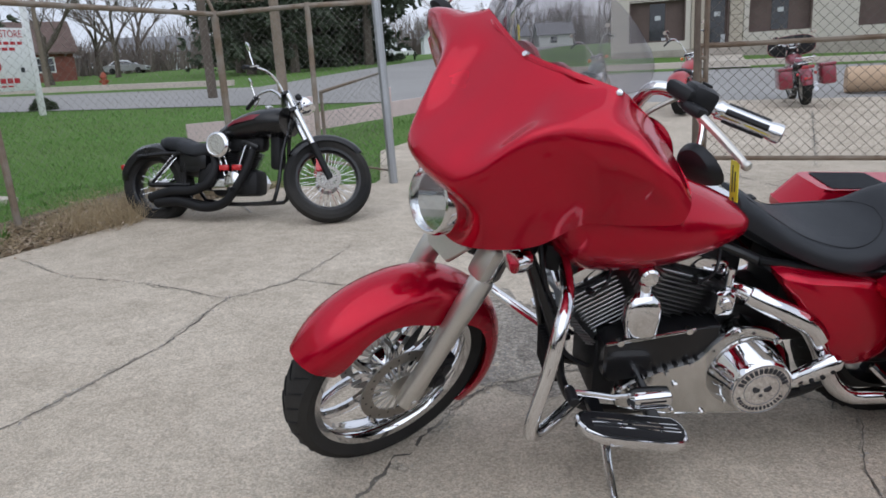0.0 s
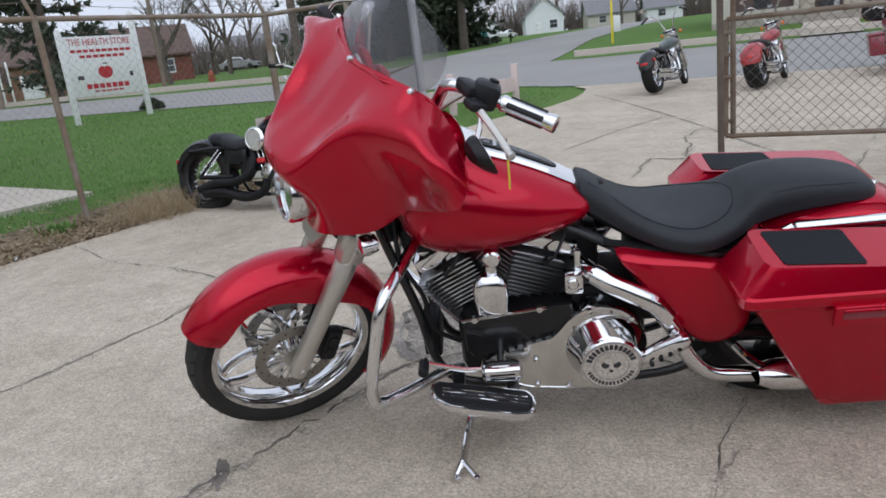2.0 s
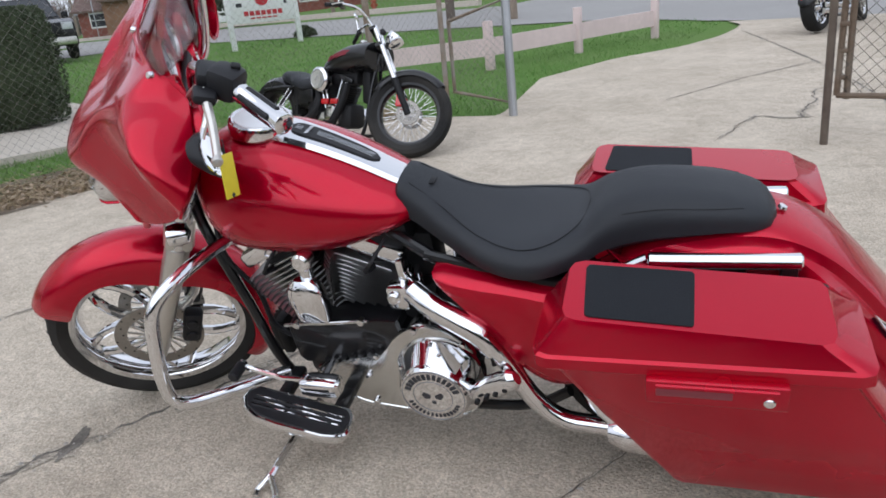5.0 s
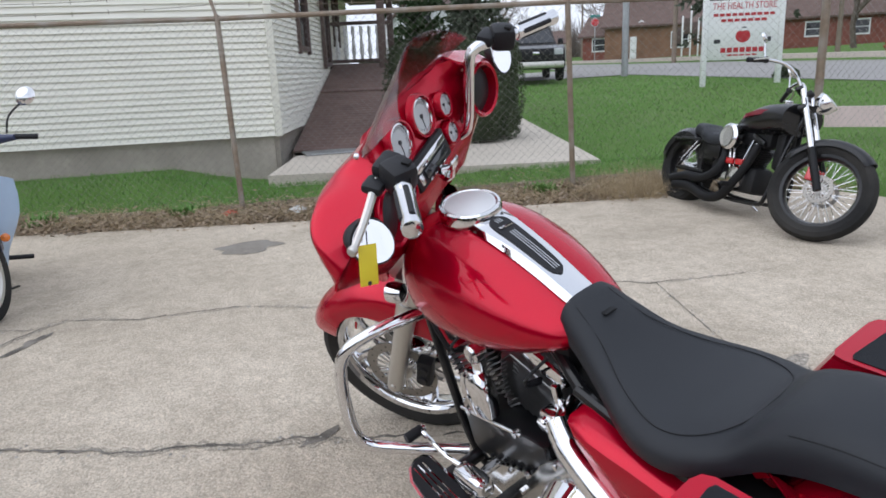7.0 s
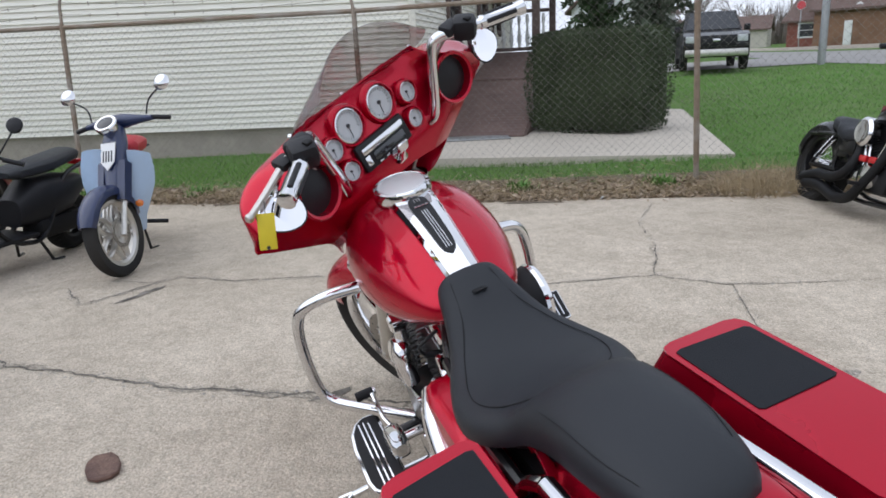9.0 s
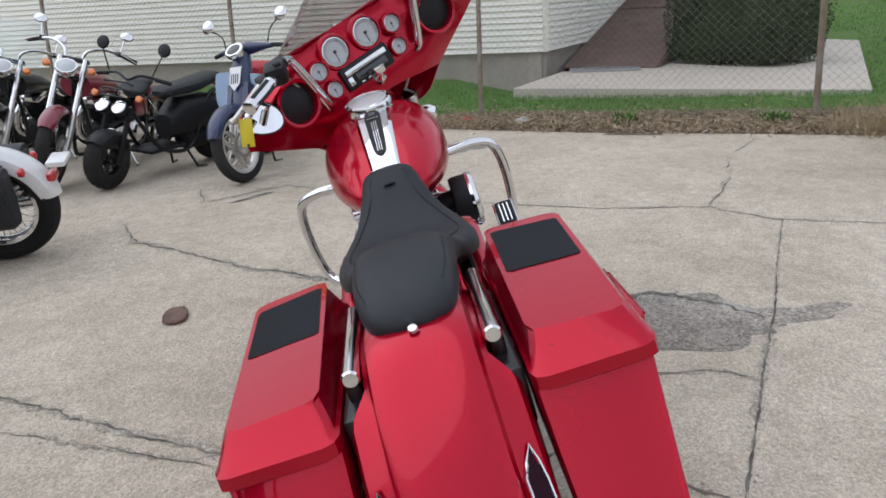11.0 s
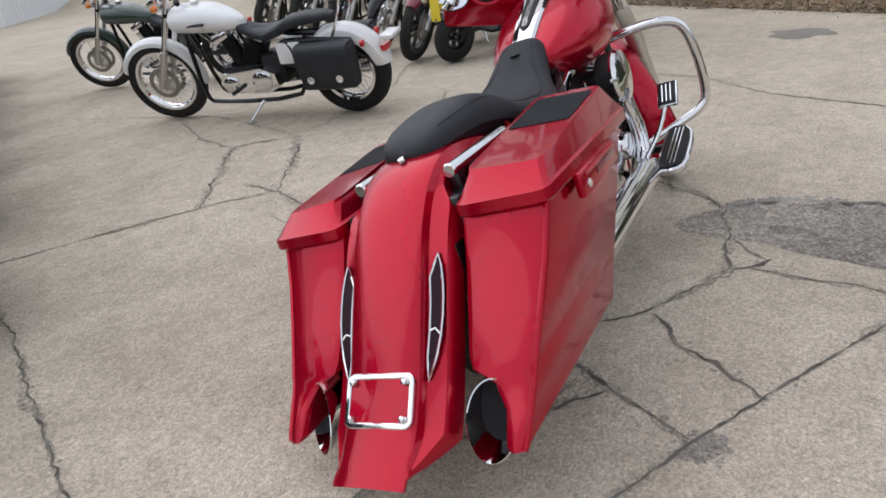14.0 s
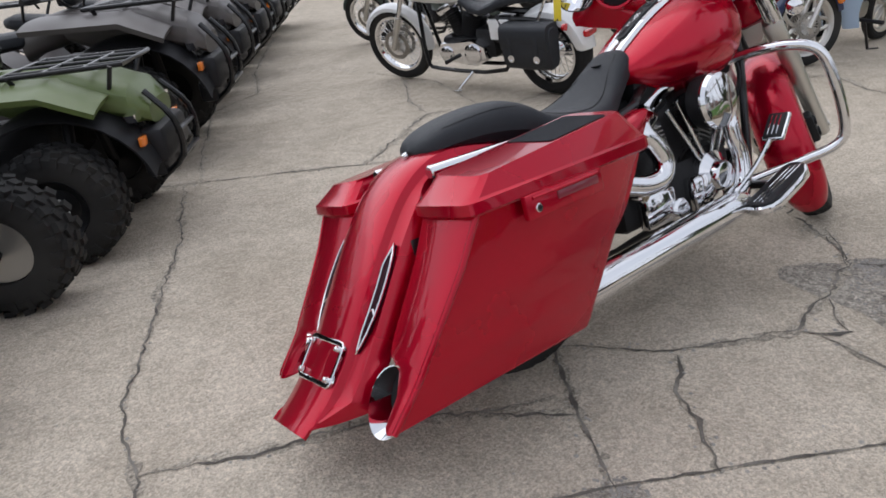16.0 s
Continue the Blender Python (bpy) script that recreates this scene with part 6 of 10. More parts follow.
fr_sh = Shape().loft([frame_ring(0.0055, 0.001), frame_ring(0.0055, 0.008), frame_ring(0.003, 0.0102), frame_ring(-0.0055, 0.0102), frame_ring(-0.008, 0.008), frame_ring(-0.008, 0.003)], cap=False)
plate = part("plate_frame", fr_sh, CHROME, bagger, "empty chrome licence plate frame")
part("plate_recess", Shape().loft([[p1 + d1 * u + Vector((0, v, 0)) + n1 * h for v, u in ((PW - 0.008, 0.008), (PW - 0.008, PH - 0.008), (-PW + 0.008, PH - 0.008), (-PW + 0.008, 0.008))] for h in (-0.004, 0.006)]), RED, plate)
for v in (-0.075, 0.075):
    for u in (0.016, PH - 0.016):
        part("plate_screw", Shape().lathe([(0.001, 0.012), (0.007, 0.01), (0.009, 0)], p1 + d1 * u + Vector((0, v, 0)) + n1 * 0.009, n1, 12), CHROME, plate)

# side covers
for s in (1, -1):
    outl = [(-0.452, 0.668), (-0.56, 0.655), (-0.66, 0.64), (-0.76, 0.615), (-0.84, 0.57), (-0.85, 0.46), (-0.83, 0.37), (-0.76, 0.335), (-0.7, 0.345), (-0.635, 0.4), (-0.57, 0.485), (-0.51, 0.58)]
    o3 = smooth_line([(x, 0, z) for x, z in outl], 3, True)
    sc = Shape().loft([[(c.x * k + cx * (1 - k), s * y, c.z * k + cz * (1 - k)) for c in o3] for k, y, cx, cz in ((1.0, 0.13, -0.68, 0.52), (1.0, 0.178, -0.68, 0.52), (0.965, 0.196, -0.68, 0.52), (0.86, 0.208, -0.68, 0.53), (0.5, 0.214, -0.68, 0.54))])
    part("side_cover", sc, RED, bagger, "red side cover")

# frame, engine and running gear
fr = Shape()
for s in (1, -1):
    fr.tube([(0.27, s * 0.04, 0.86), (0.235, s * 0.085, 0.74), (0.16, s * 0.115, 0.49), (0.125, s * 0.12, 0.3), (0.05, s * 0.12, 0.2), (-0.2, s * 0.12, 0.165), (-0.6, s * 0.12, 0.17), (-0.75, s * 0.13, 0.25)], 0.015, 10, n=5)
    fr.tube([(0.15, s * 0.03, 0.8), (-0.2, s * 0.04, 0.75), (-0.42, s * 0.11, 0.68), (-0.55, s * 0.13, 0.58), (-0.72, s * 0.13, 0.36)], 0.016, 10, n=5)
    fr.tube([(-0.7, s * 0.13, 0.33), (-0.85, s * 0.135, 0.32), (-1.02, s * 0.135, 0.315)], 0.026, 10)
    fr.tube([(-0.42, s * 0.12, 0.68), (-0.7, s * 0.15, 0.63), (-1.05, s * 0.15, 0.6)], 0.014, 8)
fr.tube([(0.26, 0, 0.98), (0.38, 0, 0.72)], 0.035, 16)
part("frame", fr, BLACK_PAINT, bagger, "black tubular frame")
reg = part("regulator", Shape().box((0.125, 0, 0.33), (0.035, 0.15, 0.13), 0.008), BLACK_MATT, bagger, "black finned regulator")
for k in range(9):
    part("regulator_fin", Shape().box((0.15, -0.064 + k * 0.016, 0.33), (0.03, 0.004, 0.12), 0.001), BLACK_MATT, reg)
part("neck_cover", Shape().loft([ring(0.22, 0, z, "z", rx, ry, 18, 3) for z, rx, ry in ((0.7, 0.02, 0.04), (0.74, 0.035, 0.055), (0.8, 0.045, 0.062), (0.9, 0.045, 0.06))]), BLACK_PLASTIC, bagger, "black steering neck cover")
for k, (y, x) in enumerate(((0.085, 0.16), (-0.085, 0.16))):
    part("wiring_loom", Shape().tube([(0.2, y * 0.7, 0.8), (x + 0.03, y * 1.2, 0.66), (x - 0.02, y, 0.52), (x - 0.04, y * 1.1, 0.4), (x - 0.12, y, 0.33)], 0.008, 7, n=5), BLACK_PLASTIC, bagger)
part("inner_fender", Shape().box((-0.95, 0, 0.56), (0.55, 0.24, 0.12), 0.03).box((-0.62, 0, 0.5), (0.22, 0.2, 0.28), 0.03), BLACK_MATT, bagger)
# added black boxes close the see-through gap and darken it under the tank
part("under_tank_block", Shape().box((-0.09, 0, 0.715), (0.56, 0.17, 0.1), 0.03).box((-0.37, 0, 0.6), (0.1, 0.1, 0.2), 0.03), BLACK_MATT, bagger, "black block filling the dark space under the tank")
case = part("crankcase", Shape().box((-0.14, 0, 0.33), (0.36, 0.24, 0.24), 0.04).box((-0.42, 0, 0.4), (0.28, 0.22, 0.26), 0.04).lathe([(0.1, -0.12), (0.115, -0.1), (0.115, 0.1), (0.1, 0.12)], (-0.12, 0, 0.34), (0, 1, 0), 28), ENGINE, bagger, "black engine case")
for ang, bx in ((27, -0.06), (-20, -0.165)):
    ax = Vector((math.sin(radians(ang)), 0, math.cos(radians(ang))))
    o = Vector((bx, 0, 0.425))
    tx = Vector((ax.z, 0, -ax.x))
    cyl = part("cylinder", Shape().cyl(o, o + ax * 0.24, 0.08, seg=20), ENGINE, bagger, "black finned cylinder")
    for k in range(13):
        w = 0.106 + 0.018 * min(1, k / 9)
        h = 0.03 + k * 0.0155
        pts = []
        for (qx, qy) in ((1, 1), (-1, 1), (-1, -1), (1, -1)):
            for da in (0, 1):
                e = 0.03
                px, py = (qx * (w - e), qy * w) if (da == 0) == (qx * qy > 0) else (qx * w, qy * (w - e))
                pts.append((px, py))
        part("fin", Shape().loft([[o + ax * (h + dh) + tx * px * sc + Vector((0, py * sc, 0)) for px, py in pts] for dh, sc in ((0, 0.985), (0.0015, 1.0), (0.004, 1.0), (0.0055, 0.985))]), FIN, cyl)
    top = o + ax * 0.255
    rk = Matrix.Translation(top) @ Matrix(((tx.x, 0, ax.x, 0), (0, 1, 0, 0), (tx.z, 0, ax.z, 0), (0, 0, 0, 1)))
    part("rocker_box", Shape().box((0, 0, 0.015), (0.19, 0.2, 0.05), 0.014, m=rk).box((0, 0, 0.045), (0.14, 0.15, 0.03), 0.012, m=rk), CHROME, bagger)
    for k in (-0.03, 0.03):
        part("pushrod_tube", Shape().cyl(o + Vector((k * 0.5 - 0.02 * (1 if ang > 0 else -1), -0.13, 0.0)) , top + tx * k + Vector((0, -0.125, -0.03)), 0.0085, seg=12), POLISHED, bagger)
    part("spark_plug", Shape().cyl(top + Vector((0, 0.09, -0.045)), top + Vector((0, 0.135, -0.03)), 0.011, 0.008, 10).tube([top + Vector((0, 0.135, -0.03)), top + Vector((-0.03, 0.15, 0.01)), top + Vector((-0.06, 0.1, 0.05))], 0.005, 6, n=3), BLACK_PLASTIC, bagger)
part("intake", Shape().tube([(-0.05, -0.04, 0.6), (-0.14, -0.1, 0.62), (-0.22, -0.04, 0.6)], 0.03, 12, n=4).cyl((-0.14, -0.08, 0.62), (-0.14, -0.19, 0.63), 0.04), BLACK_MATT, bagger)
horn = Shape().loft([ring(0, 0, z, "z", rx, ry, 20, 3.2) for z, rx, ry in ((-0.068, 0.04, 0.014), (-0.06, 0.048, 0.024), (0.0, 0.055, 0.032), (0.035, 0.053, 0.032), (0.056, 0.044, 0.026), (0.07, 0.026, 0.014))], m=Matrix.Translation((-0.078, 0.165, 0.557)))
part("horn_cover", horn, CHROME, bagger, "chrome waterfall horn cover")
part("horn_bracket", Shape().cyl((-0.085, 0.15, 0.62), (-0.085, 0.15, 0.66), 0.02, seg=14, bev=0.004).cyl((-0.09, 0.13, 0.68), (-0.09, 0.175, 0.68), 0.027, seg=18, bev=0.006), CHROME, bagger)
prim = [(-0.026, 0.3), (-0.026, 0.24), (-0.13, 0.214), (-0.178, 0.196), (-0.375, 0.176), (-0.44, 0.174), (-0.5, 0.2), (-0.535, 0.28), (-0.537, 0.371), (-0.505, 0.454), (-0.435, 0.495), (-0.364, 0.496), (-0.3, 0.45), (-0.255, 0.395), (-0.168, 0.372), (-0.06, 0.33)]
p3 = smooth_line([(x, 0, z) for x, z in prim], 2, True)
part("primary_cover", Shape().loft([[(lerp(c.x, -0.32, k), y, lerp(c.z, 0.33, k)) for c in p3] for k, y in ((0, 0.1), (0, 0.165), (0.012, 0.178), (0.034, 0.186), (0.05, 0.183), (0.3, 0.183))]), POLISHED, bagger, "polished primary cover")
for x, z in ((-0.06, 0.318), (-0.168, 0.36), (-0.24, 0.385), (-0.37, 0.484), (-0.495, 0.445), (-0.523, 0.3), (-0.45, 0.185), (-0.3, 0.192), (-0.2, 0.21), (-0.2, 0.31), (-0.12, 0.226)):
    part("cover_bolt", Shape().lathe([(0.001, 0.012), (0.008, 0.01), (0.009, 0)], (x, 0.184, z), (0, 1, 0), 10), CHROME, bagger)
DC = Vector((-0.42, 0, 0.336))
derby = part("derby_cover", Shape().lathe([(0.126, 0.17), (0.126, 0.186), (0.121, 0.196), (0.097, 0.252), (0.094, 0.264), (0.089, 0.27), (0.05, 0.271), (0.001, 0.271)], DC, (0, 1, 0), 56), CHROME, bagger, "round chrome derby cover")
for r0, r1 in ((0.084, 0.0855), (0.052, 0.0535)):
    part("derby_ring", Shape().lathe([(r0, 0.2705), (r0, 0.2718), (r1, 0.2718), (r1, 0.2705)], DC, (0, 1, 0), 48, ring=True), SKULLGREY, derby, "etched grey ring")
lets = Shape()
for n, a0, step, w, h in ((13, 20, 11.7, 0.0095, 0.017), (15, 205, 9.6, 0.0065, 0.011)):
    for k in range(n):
        a = radians(a0 + k * step)
        lets.box((0, 0, 0), (w, 0.0016, h), m=Matrix.Translation(DC + Vector((0.0688 * math.cos(a), 0.2712, 0.0688 * math.sin(a)))) @ pose(0, 0, 0, 0, 90 - math.degrees(a), 0))
part("ring_marks", lets, DARK_INK, derby, "dark ring of raised marks")
part("centre_mark", Shape().prism([(0.03, 0.004), (0.024, 0.014), (0.006, 0.004), (0.008, -0.006), (0.022, -0.008)], DC + Vector((0, 0.2725, 0)), (1, 0, 0), (0, 0, 1), 0.0015).prism([(-0.03, 0.004), (-0.024, 0.014), (-0.006, 0.004), (-0.008, -0.006), (-0.022, -0.008)], DC + Vector((0, 0.2725, 0)), (1, 0, 0), (0, 0, 1), 0.0015).box(tuple(DC + Vector((0, 0.272, -0.02))), (0.01, 0.0016, 0.008)), DARK_INK, derby)
for a in (30, 102, 174, 246, 318):
    part("cover_bolt", Shape().lathe([(0.001, 0.006), (0.005, 0.005), (0.006, 0)], DC + Vector((0.108 * math.cos(radians(a)), 0.226, 0.108 * math.sin(radians(a)))), (0, 1, 0), 8), CHROME, derby)
box_line = [(0.02, 0.4), (0.02, 0.462), (0.0, 0.476), (-0.28, 0.502), (-0.32, 0.5), (-0.325, 0.46), (-0.27, 0.39), (-0.055, 0.332), (0.0, 0.33), (0.018, 0.35)]
part("inner_primary", Shape().prism([(x, z) for x, z in box_line], (0, 0.172, 0), (1, 0, 0), (0, 0, 1), 0.13, 0.008), BLACK_PAINT, bagger, "glossy black inner primary case")
part("shift_linkage", Shape().tube([(0.02, 0.178, 0.474), (-0.1, 0.178, 0.486), (-0.24, 0.178, 0.502)], 0.005, 8).cyl((-0.02, 0.168, 0.478), (-0.02, 0.186, 0.478), 0.01, seg=12).cyl((-0.22, 0.168, 0.5), (-0.22, 0.186, 0.5), 0.01, seg=12), POLISHED, bagger)
for k in range(7):
    part("case_bolt", Shape().cyl((-0.075 - k * 0.03, 0.168, 0.352 + k * 0.0075), (-0.075 - k * 0.03, 0.182, 0.352 + k * 0.0075), 0.006, seg=8), BLACK_MATT, bagger)
part("lifter_cover", Shape().box((-0.33, 0.13, 0.56), (0.06, 0.05, 0.075), 0.012, m=Matrix()).cyl((-0.325, 0.15, 0.57), (-0.325, 0.17, 0.57), 0.018, seg=14, bev=0.004).box((-0.345, 0.12, 0.62), (0.02, 0.02, 0.09), 0.005), CHROME, bagger, "small chrome cover")
part("starter", Shape().cyl((-0.3, 0.06, 0.53), (-0.42, 0.06, 0.53), 0.035, seg=16, bev=0.006), BLACK_PAINT, bagger)

# exhaust on both sides
part("exhaust_pipe", Shape().tube([(-0.36, 0.08, 0.6), (-0.395, 0.16, 0.59), (-0.477, 0.19, 0.55), (-0.554, 0.2, 0.503), (-0.611, 0.205, 0.42), (-0.67, 0.21, 0.3), (-0.74, 0.215, 0.237), (-0.834, 0.22, 0.228), (-0.92, 0.222, 0.225)], 0.026, 14, n=5), CHROME, bagger, "chrome crossover exhaust pipe")
part("heat_shield", Shape().tube([(-0.385, 0.165, 0.6), (-0.44, 0.192, 0.575), (-0.5, 0.206, 0.545), (-0.556, 0.214, 0.512), (-0.592, 0.216, 0.465)], 0.032, 14, n=5), CHROME, bagger)
part("exhaust_pipe", Shape().tube([(0.03, -0.06, 0.6), (0.0, -0.15, 0.6), (-0.05, -0.19, 0.545), (-0.05, -0.2, 0.47), (-0.035, -0.205, 0.41), (-0.045, -0.21, 0.34), (-0.08, -0.215, 0.295), (-0.16, -0.222, 0.275)], 0.029, 14, n=5), CHROME, bagger, "chrome front exhaust pipe")
part("exhaust_pipe", Shape().tube([(-0.3, -0.07, 0.6), (-0.38, -0.12, 0.62), (-0.47, -0.165, 0.6), (-0.437, -0.178, 0.545), (-0.412, -0.182, 0.485), (-0.442, -0.184, 0.438), (-0.52, -0.178, 0.435), (-0.6, -0.165, 0.46)], 0.035, 16, n=6), CHROME, bagger, "chrome rear exhaust bend")
ac = Vector((-0.16, -0.172, 0.622))
air = part("air_cleaner", Shape().lathe([(0.085, 0), (0.09, 0.01), (0.09, 0.06), (0.085, 0.065)], ac, (0, -1, 0), 32), BLACK_MATT, bagger, "round black air cleaner")
part("air_cleaner_cover", Shape().lathe([(0.092, 0.055), (0.095, 0.065), (0.088, 0.078), (0.06, 0.084), (0.001, 0.087)], ac, (0, -1, 0), 36, cap=False), CHROME, air, "chrome cover")
part("cam_cover", Shape().lathe([(0.085, 0), (0.088, 0.03), (0.07, 0.04), (0.055, 0.05), (0.05, 0.075), (0.045, 0.08), (0.001, 0.082)], (-0.115, -0.115, 0.355), (0, -1, 0), 32).box((-0.18, -0.14, 0.32), (0.16, 0.06, 0.13), 0.02), CHROME, bagger, "chrome cam cover")
part("gearbox_cover", Shape().box((-0.42, -0.13, 0.33), (0.16, 0.05, 0.12), 0.018).cyl((-0.34, -0.12, 0.3), (-0.34, -0.17, 0.3), 0.04, seg=20, bev=0.008).cyl((-0.5, -0.12, 0.4), (-0.5, -0.16, 0.4), 0.028, seg=18, bev=0.006), CHROME, bagger)

# crash bar, boards, pedals, stand
for s in (1, -1):
    part("engine_guard", Shape().tube([(0.14, s * 0.1, 0.72), (0.155, s * 0.2, 0.73), (0.18, s * 0.31, 0.728), (0.215, s * 0.385, 0.69), (0.245, s * 0.41, 0.58), (0.283, s * 0.408, 0.42), (0.272, s * 0.382, 0.352), (0.2, s * 0.3, 0.318), (0.08, s * 0.16, 0.28)], 0.0185, 12, n=6), CHROME, bagger, "chrome engine guard bar")
    bmz = Matrix.Translation((-0.025, s * 0.325, 0.283)) @ pose(0, 0, 0, 0, -13, 0)
    oboard = [(-0.15, -0.05), (-0.163, -0.03), (-0.167, 0.0), (-0.16, 0.03), (-0.14, 0.051), (-0.105, 0.06), (0.04, 0.06), (0.105, 0.05), (0.145, 0.026), (0.163, -0.006), (0.16, -0.038), (0.14, -0.055), (-0.14, -0.057)]
    ob3 = [(x, s * y) for x, y in oboard]
    board = part("floorboard", Shape().prism(ob3, (0, 0, -0.02), (1, 0, 0), (0, 1, 0), 0.03, 0.006, m=bmz), CHROME, bagger, "chrome-edged rider floorboard")
    part("board_rubber", Shape().prism([(x * 0.925, y * 0.8) for x, y in ob3], (0, 0, 0.0095), (1, 0, 0), (0, 1, 0), 0.006, 0.002, m=bmz), BLACK_PLASTIC, board, "black ribbed rubber")
    rb = Shape()
    for y in (-0.015, 0.0, 0.015):
        rb.box((-0.006, s * y, 0.0165), (0.262, 0.0042, 0.004), m=bmz)
    part("board_strip", rb, CHROME, board)
    for bx in (0.05, -0.12):
        part("board_bracket", Shape().box((bx, s * 0.22, 0.262 + 0.2 * bx), (0.04, 0.16, 0.025), 0.006), BLACK_PAINT, bagger)
part("shift_lever", Shape().tube([(-0.06, 0.25, 0.34), (0.02, 0.265, 0.355), (0.14, 0.265, 0.39)], 0.008, 8).cyl((0.144, 0.25, 0.39), (0.144, 0.3, 0.39), 0.012, seg=12), CHROME, bagger)
part("shift_peg", Shape().cyl((0.144, 0.258, 0.39), (0.144, 0.315, 0.39), 0.016, seg=14, bev=0.003), BLACK_PLASTIC, bagger)
peg = part("peg_housing", Shape().loft([ring(x, 0.262, 0.337, "x", 0.03 * w, 0.03 * h, 20, 3.0) for x, w, h in ((-0.03, 0.5, 0.6), (-0.04, 0.9, 0.9), (-0.06, 1, 1), (-0.125, 1, 1), (-0.145, 0.9, 0.9), (-0.152, 0.6, 0.6))]), CHROME, bagger, "slotted chrome linkage cover")
for z in (0.33, 0.346):
    part("slot", Shape().box((-0.092, 0.2915, z), (0.075, 0.003, 0.006), 0.001), BLACK_MATT, peg)
part("shift_shaft", Shape().cyl((-0.09, 0.17, 0.337), (-0.09, 0.245, 0.337), 0.014, seg=14), CHROME, bagger)
pp = part("passenger_peg", Shape().loft([[p + Vector((0, y * w, 0)) + Vector((0.52, 0, 0.85)) * (z * h) for y, z in [(math.cos(2 * math.pi * k / 14), math.sin(2 * math.pi * k / 14)) for k in range(14)]] for p, w, h in ((Vector((-0.505, 0.235, 0.318)), 0.012, 0.012), (Vector((-0.53, 0.24, 0.335)), 0.022, 0.024), (Vector((-0.585, 0.25, 0.372)), 0.026, 0.034), (Vector((-0.635, 0.255, 0.405)), 0.026, 0.03), (Vector((-0.648, 0.257, 0.412)), 0.016, 0.018))]), CHROME, bagger, "folded chrome passenger peg")
for k in range(4):
    part("peg_hole", Shape().cyl((-0.54 - k * 0.026, 0.268, 0.335 + k * 0.017), (-0.54 - k * 0.026, 0.28, 0.335 + k * 0.017), 0.007, seg=10), BLACK_MATT, pp)
PD = Matrix.Translation((-0.018, -0.34, 0.487)) @ pose(0, 0, 0, 0, -48, 0)
part("brake_pedal", Shape().tube([(-0.16, -0.245, 0.3), (-0.1, -0.3, 0.38), (-0.03, -0.335, 0.475)], 0.009, 8, n=3).box((0, 0, 0), (0.1, 0.075, 0.018), 0.006, m=PD), CHROME, bagger)
part("brake_pad_rubber", Shape().box((0, 0, 0.011), (0.09, 0.064, 0.008), 0.003, m=PD), BLACK_PLASTIC, bagger)
part("pedal_strip", Shape().box((0, -0.015, 0.0155), (0.07, 0.004, 0.003), m=PD).box((0, 0.0, 0.0155), (0.07, 0.004, 0.003), m=PD).box((0, 0.015, 0.0155), (0.07, 0.004, 0.003), m=PD), CHROME, bagger)
part("side_stand", Shape().tube([(0.0, 0.17, 0.17), (0.03, 0.3, 0.152), (0.05, 0.44, 0.136)], [0.015, 0.011], 10).tube([(0.05, 0.43, 0.14), (0.07, 0.475, 0.128), (0.06, 0.5, 0.134)], 0.01, 8).tube([(0.05, 0.43, 0.14), (0.015, 0.475, 0.128), (0.0, 0.5, 0.134)], 0.009, 8), CHROME, bagger, "chrome side stand")

# ---- the other motorcycles ----
def stand_at(rear, front, lean, z=None, dip=0.0):
    """Pose of a machine with its rear contact at rear, heading to front, leaning to its left."""
    r, f = Vector((*rear, 0)), Vector((*front, 0))
    d = (f - r).normalized()
    a = math.atan2(d.y, d.x)
    zz = (rise(*rear) + rise(*front)) / 2 if z is None else z
    return Matrix.Translation((r.x, r.y, zz + dip)) @ pose(0, 0, 0, 0, 0, math.degrees(a)) @ pose(0, 0, 0, -lean, 0, 0)


